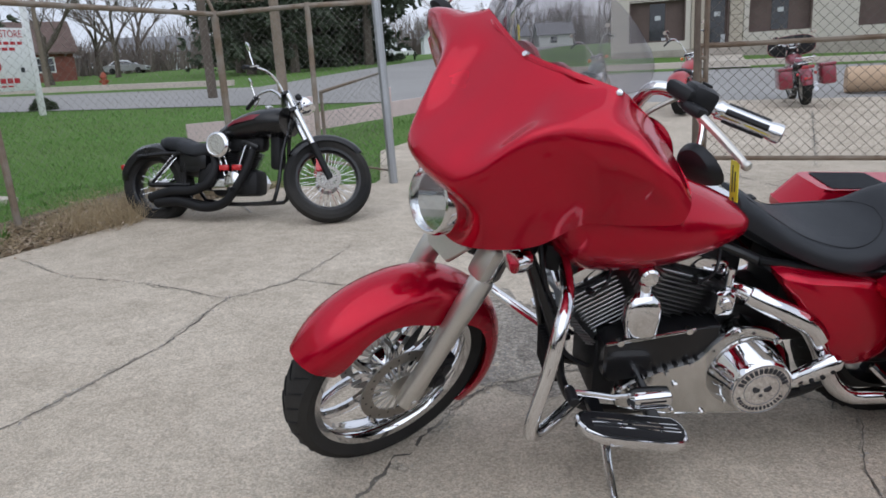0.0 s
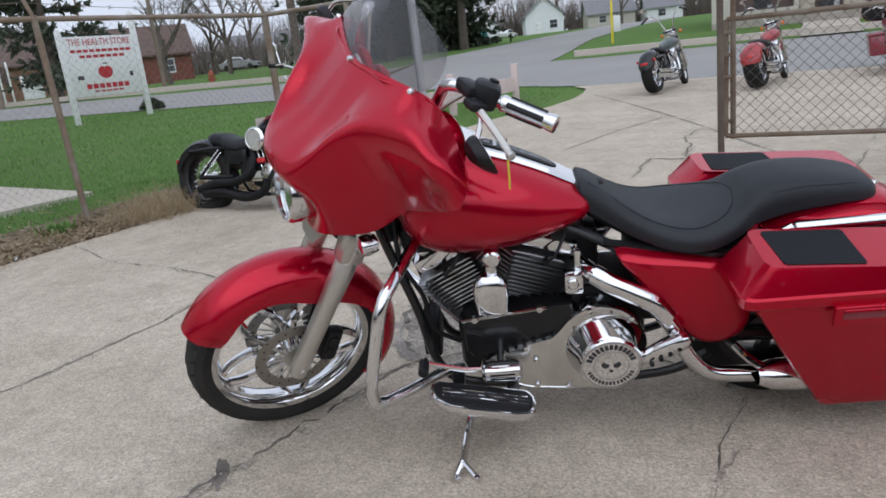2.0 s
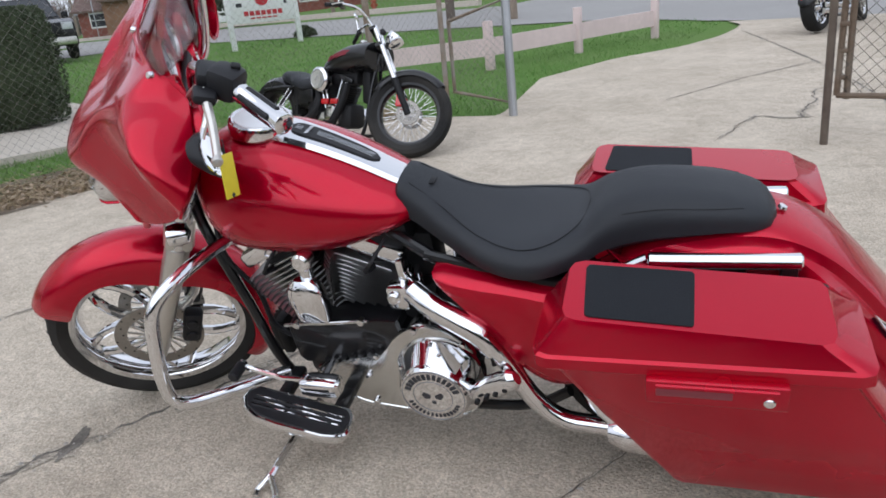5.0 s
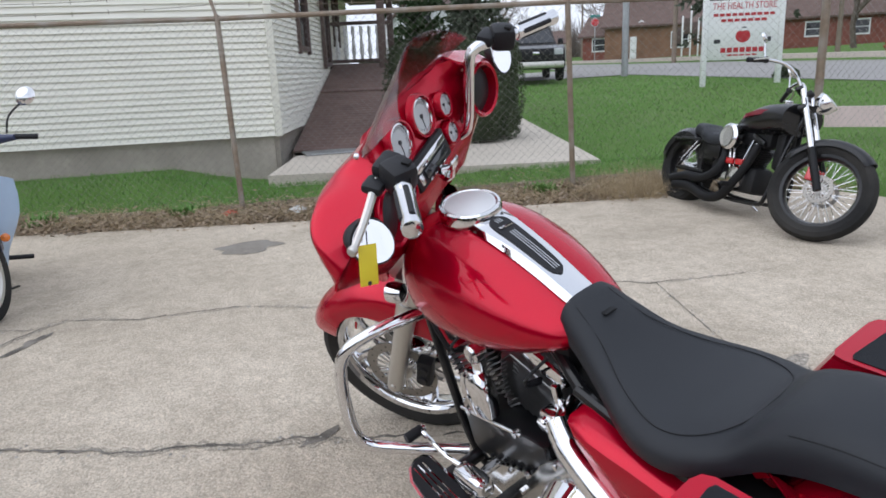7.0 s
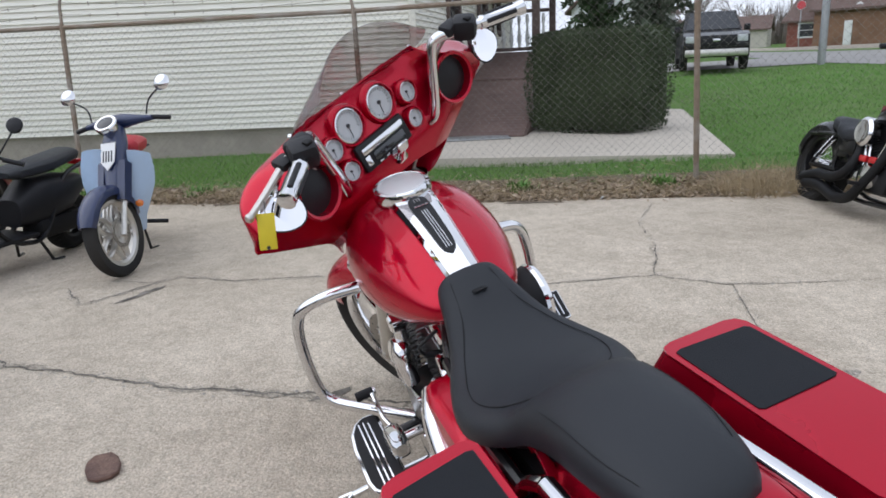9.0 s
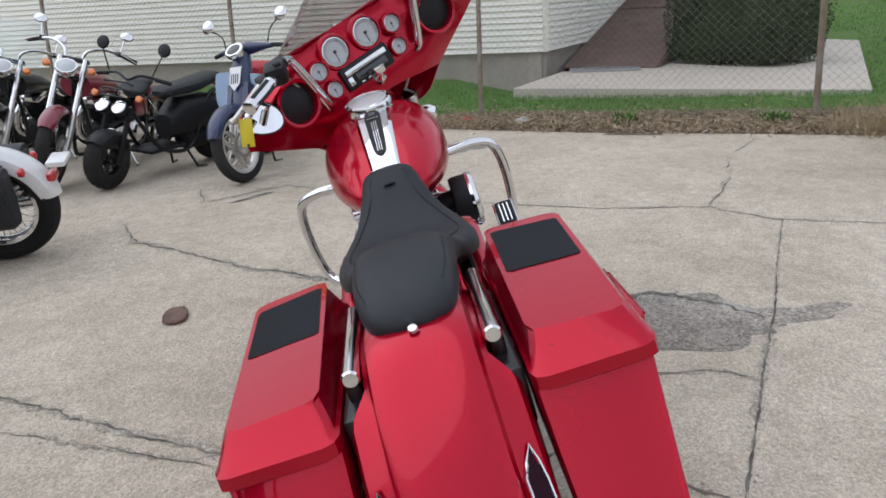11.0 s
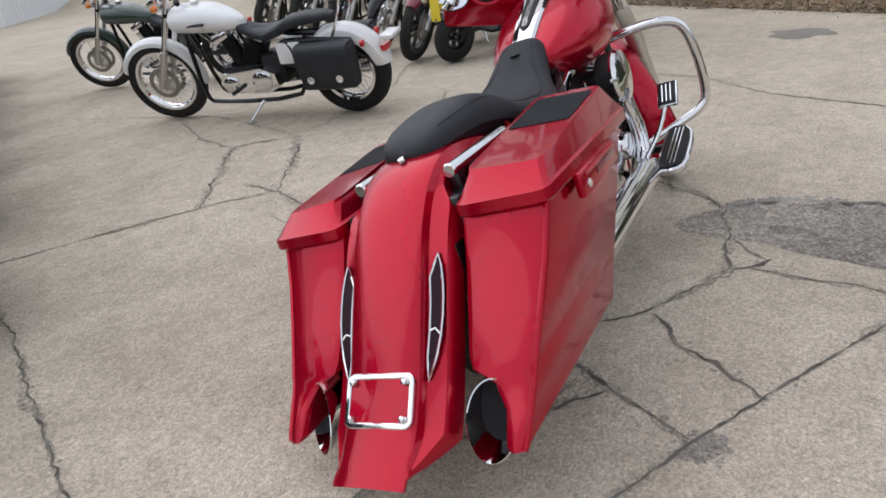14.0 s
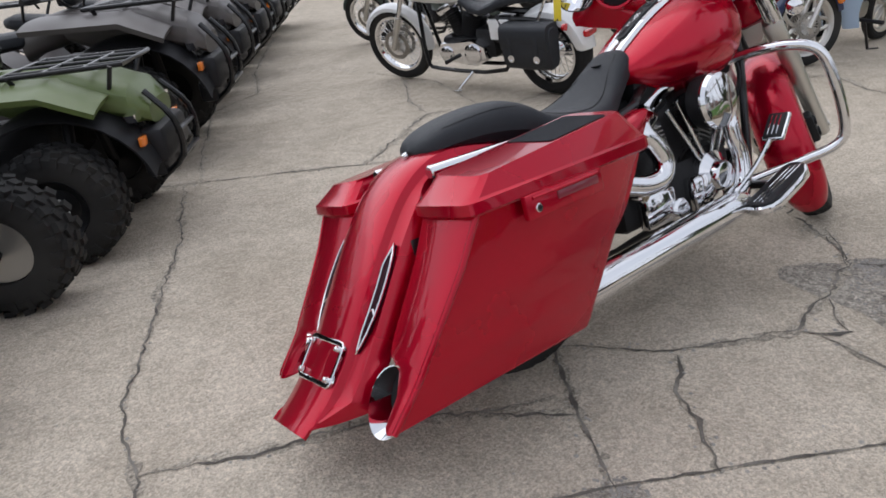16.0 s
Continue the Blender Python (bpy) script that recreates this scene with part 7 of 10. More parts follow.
def cruiser(name, m, label, wb=1.62, steer=0.0, tank=BLACK_PAINT, fender=BLACK_PAINT, rf=0.335, rr=0.32, wf=0.1, wr=0.15, wheel=("wire", 40), rim=CHROME, fork=CHROME, lower=ALU,
            bars="low", pipes=CHROME, pipe_side=-1, engine=ENGINE, trim=CHROME, stripe=None, seat_two=False, leather_bags=False, hard_bags=None, backrest=False, screen=False, round_air=True, front_full=False, badge=None, mirrors=True, fat=1.0, tz=0.8, air=None, swoop=False):
    b = thing(name, m, label, "motorcycle")
    # steering: the axis leans back 28 degrees
    hx, hz = wb - 0.32, 0.78
    k = Vector((math.sin(radians(-28)), 0, math.cos(radians(28))))
    S = Matrix.Translation((wb, 0, rf)) @ Matrix.Rotation(radians(steer), 4, k)
    wheel_parts(b, S, rf, wf, rf - (0.095 if swoop else 0.085), 0.05, BLACK_PAINT if swoop else rim, wheel[0], tread=False, spokes=wheel[1], disc=0.1 if swoop else 0.13, lip=CHROME if swoop else None)
    wheel_parts(b, pose(0, 0, rr), rr, wr, rr - 0.105, 0.06, BLACK_PAINT if swoop else rim, wheel[0], tread=False, spokes=wheel[1], disc=0.0, lip=CHROME if swoop else None)
    # fenders
    fa, fb = (20, 190) if front_full else (45, 150)
    part("front_fender", Shape().sheet(fender_grid(rf + 0.02, wf * 0.62, fa, fb, lambda q: 0.02, 24, 9), 0.004, m=S), fender, b)
    part("rear_fender", Shape().sheet([[(p[0], p[1], p[2]) for p in row] for row in fender_grid(rr + 0.03, wr * 0.62, 50, 172, lambda q: 0.05, 24, 9)], 0.004, m=pose(0, 0, rr)), fender, b)
    part("fender_strut", Shape().tube([(0.42, wr * 0.66, 0.6), (0.15, wr * 0.68, 0.6), (-0.12, wr * 0.68, 0.58)], 0.018, 8).tube([(0.42, -wr * 0.66, 0.6), (0.15, -wr * 0.68, 0.6), (-0.12, -wr * 0.68, 0.58)], 0.018, 8), BLACK_PAINT, b)
    for s in (1, -1):
        y = s * (wf / 2 + 0.045)
        part("fork_slider", Shape().tube([(0, y, -0.02), (-0.0, y, 0.3)], 0.028, 12, m=S @ pose(0, 0, 0, 0, -28, 0)), lower, b)
        part("fork_tube", Shape().tube([(0, y, 0.28), (0, y, 0.78)], 0.022, 12, m=S @ pose(0, 0, 0, 0, -28, 0)), fork, b)
        sh0, sh1 = Vector((0.3, s * (wr * 0.7), 0.62)), Vector((0.03, s * (wr * 0.72), rr + 0.02))
        sp = part("shock", Shape().cyl(sh1, sh0, 0.014), BLACK_MATT, b)
        part("spring", Shape().tube([sh1.lerp(sh0, 0.15 + 0.7 * i / 60) + Vector((0.02 * math.cos(i * 0.9), 0.0, 0.02 * math.sin(i * 0.9))) + Vector((0, 0.02 * math.sin(i * 0.9 + 1.57) * 0.6, 0)) for i in range(61)], 0.0045, 5), trim, sp, "chrome coil spring")
    FK = S @ pose(0, 0, 0, 0, -28, 0)
    part("triple_clamp", Shape().box((-0.02, 0, 0.62), (0.06, wf + 0.14, 0.035), 0.008, m=FK).box((-0.02, 0, 0.77), (0.06, wf + 0.14, 0.03), 0.008, m=FK), BLACK_PAINT, b)
    lamp = part("headlight", Shape().lathe([(0.03, -0.1), (0.07, -0.06), (0.082, 0.0), (0.08, 0.012)], (0.13, 0, 0.66), (0.88, 0, 0.47), 24, m=FK), trim, b)
    part("lens", Shape().lathe([(0.078, 0.01), (0.05, 0.022), (0.001, 0.028)], (0.13, 0, 0.66), (0.88, 0, 0.47), 24, m=FK), WHITE_DIAL, lamp)
    # tank, seat
    rows = []
    for i in range(21):
        q = i / 20
        x = lerp(wb - 0.34, wb - 1.02, q) if swoop else lerp(wb - 0.36, wb - 0.92, q)
        hw = 0.135 * math.sin(math.pi * min(1, 0.28 + 0.72 * q) ** 0.9) ** 0.6 * fat + 0.012
        top = tz + 0.1 - 0.14 * q + 0.05 * math.sin(math.pi * q)
        bot = tz - (0.14 if swoop else 0.1) - 0.05 * q + 0.03 * q * q
        top -= 0.05 * q * q if swoop else 0
        rows.append(tank_ring(x, hw, top, bot, 24))
    tk = part("fuel_tank", Shape().loft(rows), tank, b)
    part("filler_cap", Shape().lathe([(0.032, 0), (0.034, 0.015), (0.03, 0.022), (0.001, 0.026)], (wb - 0.53, 0, tz + 0.1), (0, 0, 1), 18), trim, b)
    if stripe:
        for s in (1, -1):
            part("stripe", Shape().loft([[(x, s * (w + 0.004), z) for z in (z0, z1)] + [(x, s * (w - 0.03), z) for z in (z1, z0)] for x, w, z0, z1 in ((wb - 0.45, 0.118 * fat, tz + 0.015, tz + 0.035), (wb - 0.58, 0.142 * fat, tz - 0.01, tz + 0.03), (wb - 0.75, 0.13 * fat, tz - 0.035, tz - 0.01), (wb - 0.84, 0.095 * fat, tz - 0.055, tz - 0.04))]), stripe, tk)
    if badge:
        for s in (1, -1):
            part("tank_badge", Shape().box((wb - 0.6, s * 0.137 * fat, tz - 0.02), (0.16, 0.012, 0.02), 0.003), badge, tk)
    up = (tz - 0.8) * 0.45
    srow = [(wb - 0.86, 0.07, 0.75, 0.68), (wb - 1.0, 0.11, 0.7, 0.62), (wb - 1.12, 0.145, 0.69, 0.61), (wb - 1.22, 0.14, 0.72, 0.63), (wb - 1.3, 0.11, 0.755, 0.66)]
    srow += [(wb - 1.45, 0.095, 0.77, 0.69), (wb - 1.6, 0.08, 0.765, 0.7), (wb - 1.66, 0.04, 0.745, 0.71)] if seat_two else [(wb - 1.42, 0.09, 0.76, 0.69), (wb - 1.5, 0.05, 0.745, 0.7)]
    srow = [(x - (0.06 if swoop else 0), w * (1.15 if swoop else 1), a + up - (0.035 if swoop else 0), c + up - (0.08 if swoop else 0)) for x, w, a, c in srow]
    part("seat", Shape().loft([[(x, math.copysign(abs(math.cos(q)) ** 0.6, math.cos(q)) * hw, lerp(bo, to, 0.4) + math.copysign(abs(math.sin(q)) ** 0.65, math.sin(q)) * (to - lerp(bo, to, 0.4) if math.sin(q) > 0 else lerp(bo, to, 0.4) - bo)) for q in [2 * math.pi * j / 20 for j in range(20)]] for x, hw, to, bo in [[-v if n == 0 else v for n, v in enumerate([-lerp(srow[0][0], srow[-1][0], i / 24)] + list(table([(-r[0], *r[1:]) for r in srow], -lerp(srow[0][0], srow[-1][0], i / 24))))] for i in range(25)]]), LEATHER, b, "black seat")
    # engine
    ex = wb * 0.5
    part("crankcase", Shape().box((ex, 0, 0.34), (0.44, 0.2, 0.22), 0.05).box((ex - 0.26, 0, 0.4), (0.2, 0.2, 0.24), 0.04), engine, b)
    part("primary_cover", Shape().prism([(0.24, 0.0), (0.2, 0.07), (0.05, 0.08), (-0.14, 0.1), (-0.26, 0.05), (-0.27, -0.05), (-0.16, -0.1), (0.06, -0.08), (0.2, -0.07)], (ex - 0.04, 0.1, 0.34), (1, 0, 0), (0, 0, 1), -0.07, 0.0).lathe([(0.085, 0.0), (0.08, 0.085), (0.06, 0.095), (0.001, 0.096)], (ex - 0.18, 0.1, 0.34), (0, 1, 0), 24).lathe([(0.07, 0.0), (0.065, 0.08), (0.05, 0.09), (0.001, 0.092)], (ex + 0.1, 0.1, 0.33), (0, 1, 0), 24), trim, b)
    part("cam_cover", Shape().lathe([(0.09, 0), (0.085, 0.05), (0.04, 0.065), (0.001, 0.07)], (ex + 0.02, -0.1, 0.35), (0, -1, 0), 24).box((ex - 0.1, -0.12, 0.33), (0.2, 0.05, 0.1), 0.02), trim, b)
    for ang, dx in ((22, 0.05), (-23, -0.05)):
        ax = Vector((math.sin(radians(ang)), 0, math.cos(radians(ang))))
        tx = Vector((ax.z, 0, -ax.x))
        o = Vector((ex + dx, 0, 0.43))
        cy = part("cylinder", Shape().cyl(o, o + ax * 0.22, 0.06, seg=14), engine, b)
        for i in range(9):
            w = 0.078 + 0.002 * i
            q = o + ax * (0.03 + i * 0.02)
            part("fin", Shape().loft([[q + ax * h + tx * x + Vector((0, y, 0)) for x, y in ((w, w * 0.6), (w * 0.6, w), (-w * 0.6, w), (-w, w * 0.6), (-w, -w * 0.6), (-w * 0.6, -w), (w * 0.6, -w), (w, -w * 0.6))] for h in (0, 0.005)]), engine, cy)
        tp = o + ax * 0.23
        part("rocker_box", Shape().box((0, 0, 0.02), (0.17, 0.17, 0.06), 0.02, m=Matrix.Translation(tp) @ Matrix(((tx.x, 0, ax.x, 0), (0, 1, 0, 0), (tx.z, 0, ax.z, 0), (0, 0, 0, 1)))), BLACK_PAINT if swoop else trim, b)
        for u in (-0.025, 0.025):
            part("pushrod_tube", Shape().cyl(o + Vector((u, -0.11, -0.03)), tp + tx * u + Vector((0, -0.09, 0)), 0.009, seg=8), trim, b)
    if swoop:
        part("oil_tank", Shape().box((0.44, 0, 0.56), (0.26, 0.25, 0.22), 0.05), BLACK_PAINT, b, "black oil tank")
        # added black boxes fill and darken the open space round the engine
        part("engine_gap_block", Shape().box((ex + 0.02, 0, 0.68), (0.5, 0.13, 0.16), 0.05).box((wb - 0.45, 0, 0.6), (0.1, 0.12, 0.3), 0.03), BLACK_MATT, b)
        part("lifter_block", Shape().box((ex + 0.05, -0.13, 0.47), (0.09, 0.03, 0.05), 0.01).box((ex - 0.07, -0.13, 0.47), (0.09, 0.03, 0.05), 0.01), RED_LENS, b, "red lifter blocks")
        part("brake_caliper", Shape().box((-0.08, wf / 2 + 0.02, 0.1), (0.06, 0.05, 0.12), 0.012, m=S).box((-0.08, -wf / 2 - 0.02, 0.1), (0.06, 0.05, 0.12), 0.012, m=S), RED_LENS, b, "red brake caliper")
    if round_air:
        ax0, az0, ar = air or (ex + 0.02, 0.62, 0.085)
        part("air_cleaner", Shape().lathe([(ar * 0.94, 0), (ar, 0.02), (ar, 0.06), (ar * 0.85, 0.078), (ar * 0.8, 0.08), (ar * 0.7, 0.076), (0.001, 0.088)], (ax0, -0.1, az0), (0, -1, 0), 32), trim, b, "round chrome air cleaner")
    runs = (((1.0, 0.62), (0.95, 0.45), (0.84, 0.26), (0.74, 0.17), (0.56, 0.14), (0.32, 0.19), (0.1, 0.18)), ((0.62, 0.6), (0.66, 0.47), (0.6, 0.34), (0.44, 0.28), (0.25, 0.275), (0.04, 0.22)))
    for n, pts in enumerate(runs if swoop else (((ex + 0.16, 0.6), (ex + 0.22, 0.5), (ex + 0.16, 0.32), (ex - 0.1, 0.24), (ex - 0.45, 0.25), (0.1, 0.27), (-0.15, 0.28)), ((ex - 0.15, 0.58), (ex - 0.02, 0.46), (ex - 0.08, 0.36), (ex - 0.25, 0.33), (ex - 0.45, 0.33), (0.12, 0.35), (-0.1, 0.36)))):
        part("exhaust_pipe", Shape().tube([(x, pipe_side * (0.1 + 0.06 * min(1, i / 2)), z) for i, (x, z) in enumerate(pts)], [0.032, 0.046] if swoop else [0.026, 0.042], 12, n=5), pipes, b)
    fr = Shape()
    for s in (1, -1):
        fr.tube([(wb - 0.33, 0, 0.86), (wb - 0.38, s * 0.05, 0.6), (wb - 0.42, s * 0.1, 0.25), (wb - 0.55, s * 0.1, 0.17), (0.4, s * 0.1, 0.2), (0.36, s * 0.11, 0.5), (0.42, s * 0.1, 0.62)], 0.017, 8, n=3)
        fr.tube([(0.4, s * 0.1, 0.33), (0.0, s * 0.11, rr)], 0.022, 8)
    fr.tube([(wb - 0.33, 0, 0.86), (wb - 0.6, 0, 0.78), (0.42, 0, 0.64), (0.1, 0, 0.62)], 0.025, 8)
    fr.box((0.42, 0, 0.5), (0.18, 0.18, 0.2), 0.03)
    part("frame", fr, BLACK_PAINT, b)
    for s in (1, -1):
        part("side_panel", Shape().box((0.4, s * 0.105, 0.52), (0.2, 0.03, 0.16), 0.012), fender, b)
    # handlebar
    shp = {"low": [(-0.02, 0.06, 0.78), (-0.02, 0.09, 0.86), (-0.06, 0.2, 0.92), (-0.16, 0.33, 0.93), (-0.22, 0.42, 0.92)],
           "high": [(-0.02, 0.06, 0.78), (0.02, 0.12, 0.95), (0.02, 0.2, 1.1), (-0.04, 0.28, 1.16), (-0.16, 0.4, 1.13)],
           "mini": [(-0.02, 0.06, 0.78), (-0.03, 0.1, 0.87), (-0.07, 0.17, 0.95), (-0.16, 0.27, 0.985), (-0.27, 0.41, 0.965)],
           "flat": [(-0.02, 0.05, 0.78), (-0.02, 0.08, 0.82), (-0.03, 0.2, 0.85), (-0.08, 0.36, 0.86)]}[bars]
    hb = Shape()
    for s in (1, -1):
        hb.tube([(x, s * y, z) for x, y, z in shp], 0.0125, 10, n=5, m=FK)
    hb.tube([(shp[0][0], -shp[0][1], shp[0][2]), shp[0]], 0.0125, 10, m=FK)
    part("handlebar", hb, trim if fork is CHROME else BLACK_PAINT, b)
    for s in (1, -1):
        e, d = Vector((shp[-1][0], s * shp[-1][1], shp[-1][2])), (Vector((shp[-1][0], s * shp[-1][1], shp[-1][2])) - Vector((shp[-2][0], s * shp[-2][1], shp[-2][2]))).normalized()
        part("grip", Shape().cyl(e - d * 0.12, e + d * 0.01, 0.018, seg=12, m=FK, bev=0.003), BLACK_PLASTIC, b)
        part("lever", Shape().tube([e - d * 0.13 + Vector((0.04, 0, 0)), e - d * 0.06 + Vector((0.06, 0, -0.01)), e + d * 0.02 + Vector((0.055, 0, -0.02))], 0.006, 6, m=FK), ALU, b)
        part("switch_housing", Shape().box(e - d * 0.145, (0.04, 0.04, 0.04), 0.01, m=FK), BLACK_PLASTIC, b)
        if mirrors:
            q = e - d * 0.14
            mi = part("mirror", Shape().loft([[q + Vector((0.03 - dx, s * (0.03 + w * math.cos(a)), 0.16 + h * math.sin(a))) for a in [2 * math.pi * j / 16 for j in range(16)]] for dx, w, h in ((-0.01, 0.02, 0.015), (0.0, 0.05, 0.035), (0.012, 0.055, 0.04), (0.014, 0.048, 0.034))], m=FK).tube([q, q + Vector((0.02, s * 0.02, 0.14))], 0.006, 6, m=FK), trim, b)
        part("turn_signal", Shape().lathe([(0.001, -0.035), (0.028, -0.02), (0.03, 0.0), (0.025, 0.012), (0.001, 0.018)], (0.06, s * 0.17, 0.68), (1, 0, 0.3), 14, m=FK), BLACK_PLASTIC if swoop else AMBER, b, "smoked indicator" if swoop else "amber indicator")
        part("footpeg", Shape().cyl((ex + 0.05, s * 0.13, 0.29), (ex + 0.05, s * 0.26, 0.29), 0.016, seg=10), BLACK_PLASTIC, b)
        if not swoop:
            part("rear_signal", Shape().lathe([(0.001, -0.025), (0.024, -0.015), (0.026, 0.01), (0.001, 0.02)], (-0.22, s * 0.14, 0.56), (-1, 0, 0), 12), RED_LENS, b)
    part("tail_light", Shape().box((-0.33, 0, rr + 0.16), (0.05, 0.12, 0.05), 0.015), RED_LENS, b)
    part("side_stand", Shape().tube([(ex - 0.1, 0.12, 0.17), (ex - 0.02, 0.24, 0.06)], [0.013, 0.01], 8).box((ex - 0.02, 0.25, 0.052), (0.06, 0.03, 0.008), 0.003), trim, b)
    if leather_bags:
        for s in (1, -1):
            bag = part("leather_bag", Shape().loft([ring(x, s * 0.21, 0.435, "x", 0.08 * w, 0.165 * h, 20, 3.0) for x, w, h in ((0.27, 0.7, 0.8), (0.25, 1, 0.97), (0.05, 1.05, 1.0), (-0.14, 1, 0.97), (-0.165, 0.7, 0.85))]), LEATHER, b, "black leather saddlebag")
            part("bag_flap", Shape().loft([ring(x, s * 0.212, 0.51, "x", 0.082, 0.1, 16, 3.6) for x in (0.265, -0.155)]), LEATHER, bag)
            for x in (0.17, -0.06):
                part("concho", Shape().lathe([(0.03, 0), (0.028, 0.008), (0.016, 0.01), (0.012, 0.006), (0.001, 0.006)], (x, s * 0.292, 0.37), (0, s, 0), 20), trim, bag, "chrome concho")
                part("strap", Shape().box((x, s * 0.29, 0.45), (0.03, 0.008, 0.16), 0.002), LEATHER, bag)
    if hard_bags:
        for s in (1, -1):
            part("hard_bag", Shape().box((-0.05, s * 0.34, 0.5), (0.55, 0.23, 0.32), 0.04).box((-0.05, s * 0.34, 0.68), (0.56, 0.24, 0.05), 0.02), hard_bags, b)
        part("luggage_rack", Shape().tube([(0.2, 0.12, 0.78), (-0.2, 0.12, 0.74), (-0.2, -0.12, 0.74), (0.2, -0.12, 0.78)], 0.01, 8), trim, b)
    if backrest:
        part("sissy_bar", Shape().tube([(0.02, 0.12, 0.6), (-0.08, 0.1, 0.8), (-0.13, 0.06, 1.02), (-0.13, -0.06, 1.02), (-0.08, -0.1, 0.8), (0.02, -0.12, 0.6)], 0.01, 8, n=3), trim, b)
        part("backrest", Shape().box((-0.1, 0, 0.95), (0.06, 0.2, 0.2), 0.025, m=pose(0, 0, 0)), LEATHER, b)
        part("plate_holder", Shape().box((-0.38, 0, 0.57), (0.1, 0.18, 0.03), 0.006), WHITE_PAINT, b)
    if screen:
        g = [[(0.05 - 0.22 * (i / 8), y * lerp(1, 0.75, (i / 8) ** 2), 0.72 + 0.5 * i / 8) for y in [-0.24 + 0.06 * j for j in range(9)]] for i in range(9)]
        g = [[(x - 0.9 * y * y, y, z) for x, y, z in row] for row in g]
        sc = part("windscreen", Shape().sheet(g, 0.004, m=FK), CLEAR, b, "clear windscreen")
        sc.visible_shadow = False
    return b


cruiser("cruiser_motorcycle", stand_at((-2.92, 5.72), (-1.34, 5.58), 11, z=0.02), "black bobber motorcycle with red tank stripes by the fence", wb=1.63, steer=33, rf=0.36, rr=0.335, wf=0.135, wr=0.17, wheel=("wire", 40),
        tank=BLACK_PAINT, fork=CHROME, lower=BLACK_MATT, bars="mini", pipes=BLACK_MATT, stripe=MAROON, rim=STEEL_DULL, trim=CHROME, tz=0.86, fat=1.4, air=(0.7, 0.66, 0.108), swoop=True)
cruiser("cruiser_motorcycle", stand_at((-0.24, -0.38), (0.47, -1.95), 9, z=0.0), "white motorcycle with black leather saddlebags on its side stand", wb=1.68, steer=10, rf=0.34, rr=0.325, wf=0.095, wr=0.14,
        tank=WHITE_PAINT, fender=WHITE_PAINT, leather_bags=True, backrest=True, seat_two=True, badge=DARK_INK, wheel=("wire", 44), front_full=True, fat=1.28, tz=0.82)
cruiser("cruiser_motorcycle", stand_at((-0.75, -2.9), (0.06, -4.55), 9, z=0.0), "dark green motorcycle parked in the row", wb=1.68, steer=14, rf=0.34, rr=0.325, wf=0.095, wr=0.14,
        tank=GREEN_TANK, fender=GREEN_TANK, wheel=("wire", 44), front_full=True, fat=1.1)
cruiser("cruiser_motorcycle", stand_at((-3.35, -1.35), (-1.95, -1.3), 8, z=0.0), "maroon and black cruiser motorcycle in the row", wb=1.55, steer=20, tank=MAROON, fender=MAROON, wheel=("cast", 5), rim=BLACK_PAINT, bars="low")
cruiser("cruiser_motorcycle", stand_at((-3.7, -2.3), (-2.2, -2.15), 8, z=0.0), "black cruiser motorcycle with a tall clear windscreen", wb=1.6, steer=18, tank=BLACK_PAINT, fender=BLACK_PAINT, wheel=("wire", 36), screen=True, front_full=True, seat_two=True)
sport = cruiser("standard_motorcycle", stand_at((-3.8, -3.25), (-2.45, -3.1), 8, z=0.0), "black sports motorcycle with silver side fairings in the row", wb=1.5, steer=16, tank=BLACK_PAINT, fender=BLACK_PAINT, wheel=("cast", 6), rim=BLACK_PAINT, bars="flat", fork=BLACK_PAINT)
cruiser("standard_motorcycle", stand_at((-4.0, -4.2), (-2.6, -4.05), 8, z=0.0), "black motorcycle parked in the row", wb=1.55, steer=14, wheel=("cast", 6), rim=BLACK_PAINT, bars="low")
cruiser("standard_motorcycle", stand_at((-4.1, -5.3), (-2.8, -5.1), 8, z=0.0), "grey motorcycle parked far down the row", wb=1.5, steer=12, tank=GREY_ATV, fender=BLACK_PAINT, wheel=("cast", 6), rim=BLACK_PAINT, bars="flat")
cruiser("chopper_motorcycle", stand_at((0.88, 13.1), (1.3, 14.6), 8), "black chopper with high bars across the drive", wb=1.66, steer=10, bars="high", wr=0.2, rr=0.35, rf=0.35, tank=GREEN_TANK, wheel=("cast", 7), rim=CHROME)
cruiser("cruiser_motorcycle", stand_at((2.5, 12.95), (3.0, 14.4), 8), "red motorcycle with a red rear fender across the drive", wb=1.62, steer=10, tank=RED_OLD, fender=RED_OLD, wr=0.25, rr=0.35, wheel=("cast", 7), seat_two=True, bars="high")
maroon = cruiser("touring_motorcycle", stand_at((4.75, 14.0), (4.95, 15.6), 6), "maroon touring motorcycle with hard cases across the drive", wb=1.62, steer=5, tank=MAROON, fender=MAROON, wr=0.16, hard_bags=MAROON, seat_two=True, wheel=("cast", 7), rim=ALU)
part("fairing", Shape().loft([ring(x, 0, z, "x", w, h, 28, 2.8) for x, z, w, h in ((1.58, 1.0, 0.14, 0.1), (1.52, 1.02, 0.3, 0.18), (1.4, 1.04, 0.4, 0.2), (1.32, 1.05, 0.43, 0.2))]), MAROON, maroon)
part("dashboard", Shape().loft([ring(x, 0, z, "x", w, h, 28, 2.8) for x, z, w, h in ((1.318, 1.05, 0.42, 0.19), (1.3, 1.06, 0.4, 0.17), (1.29, 1.06, 0.3, 0.12))]), BLACK_PLASTIC, maroon, "black inner dashboard")
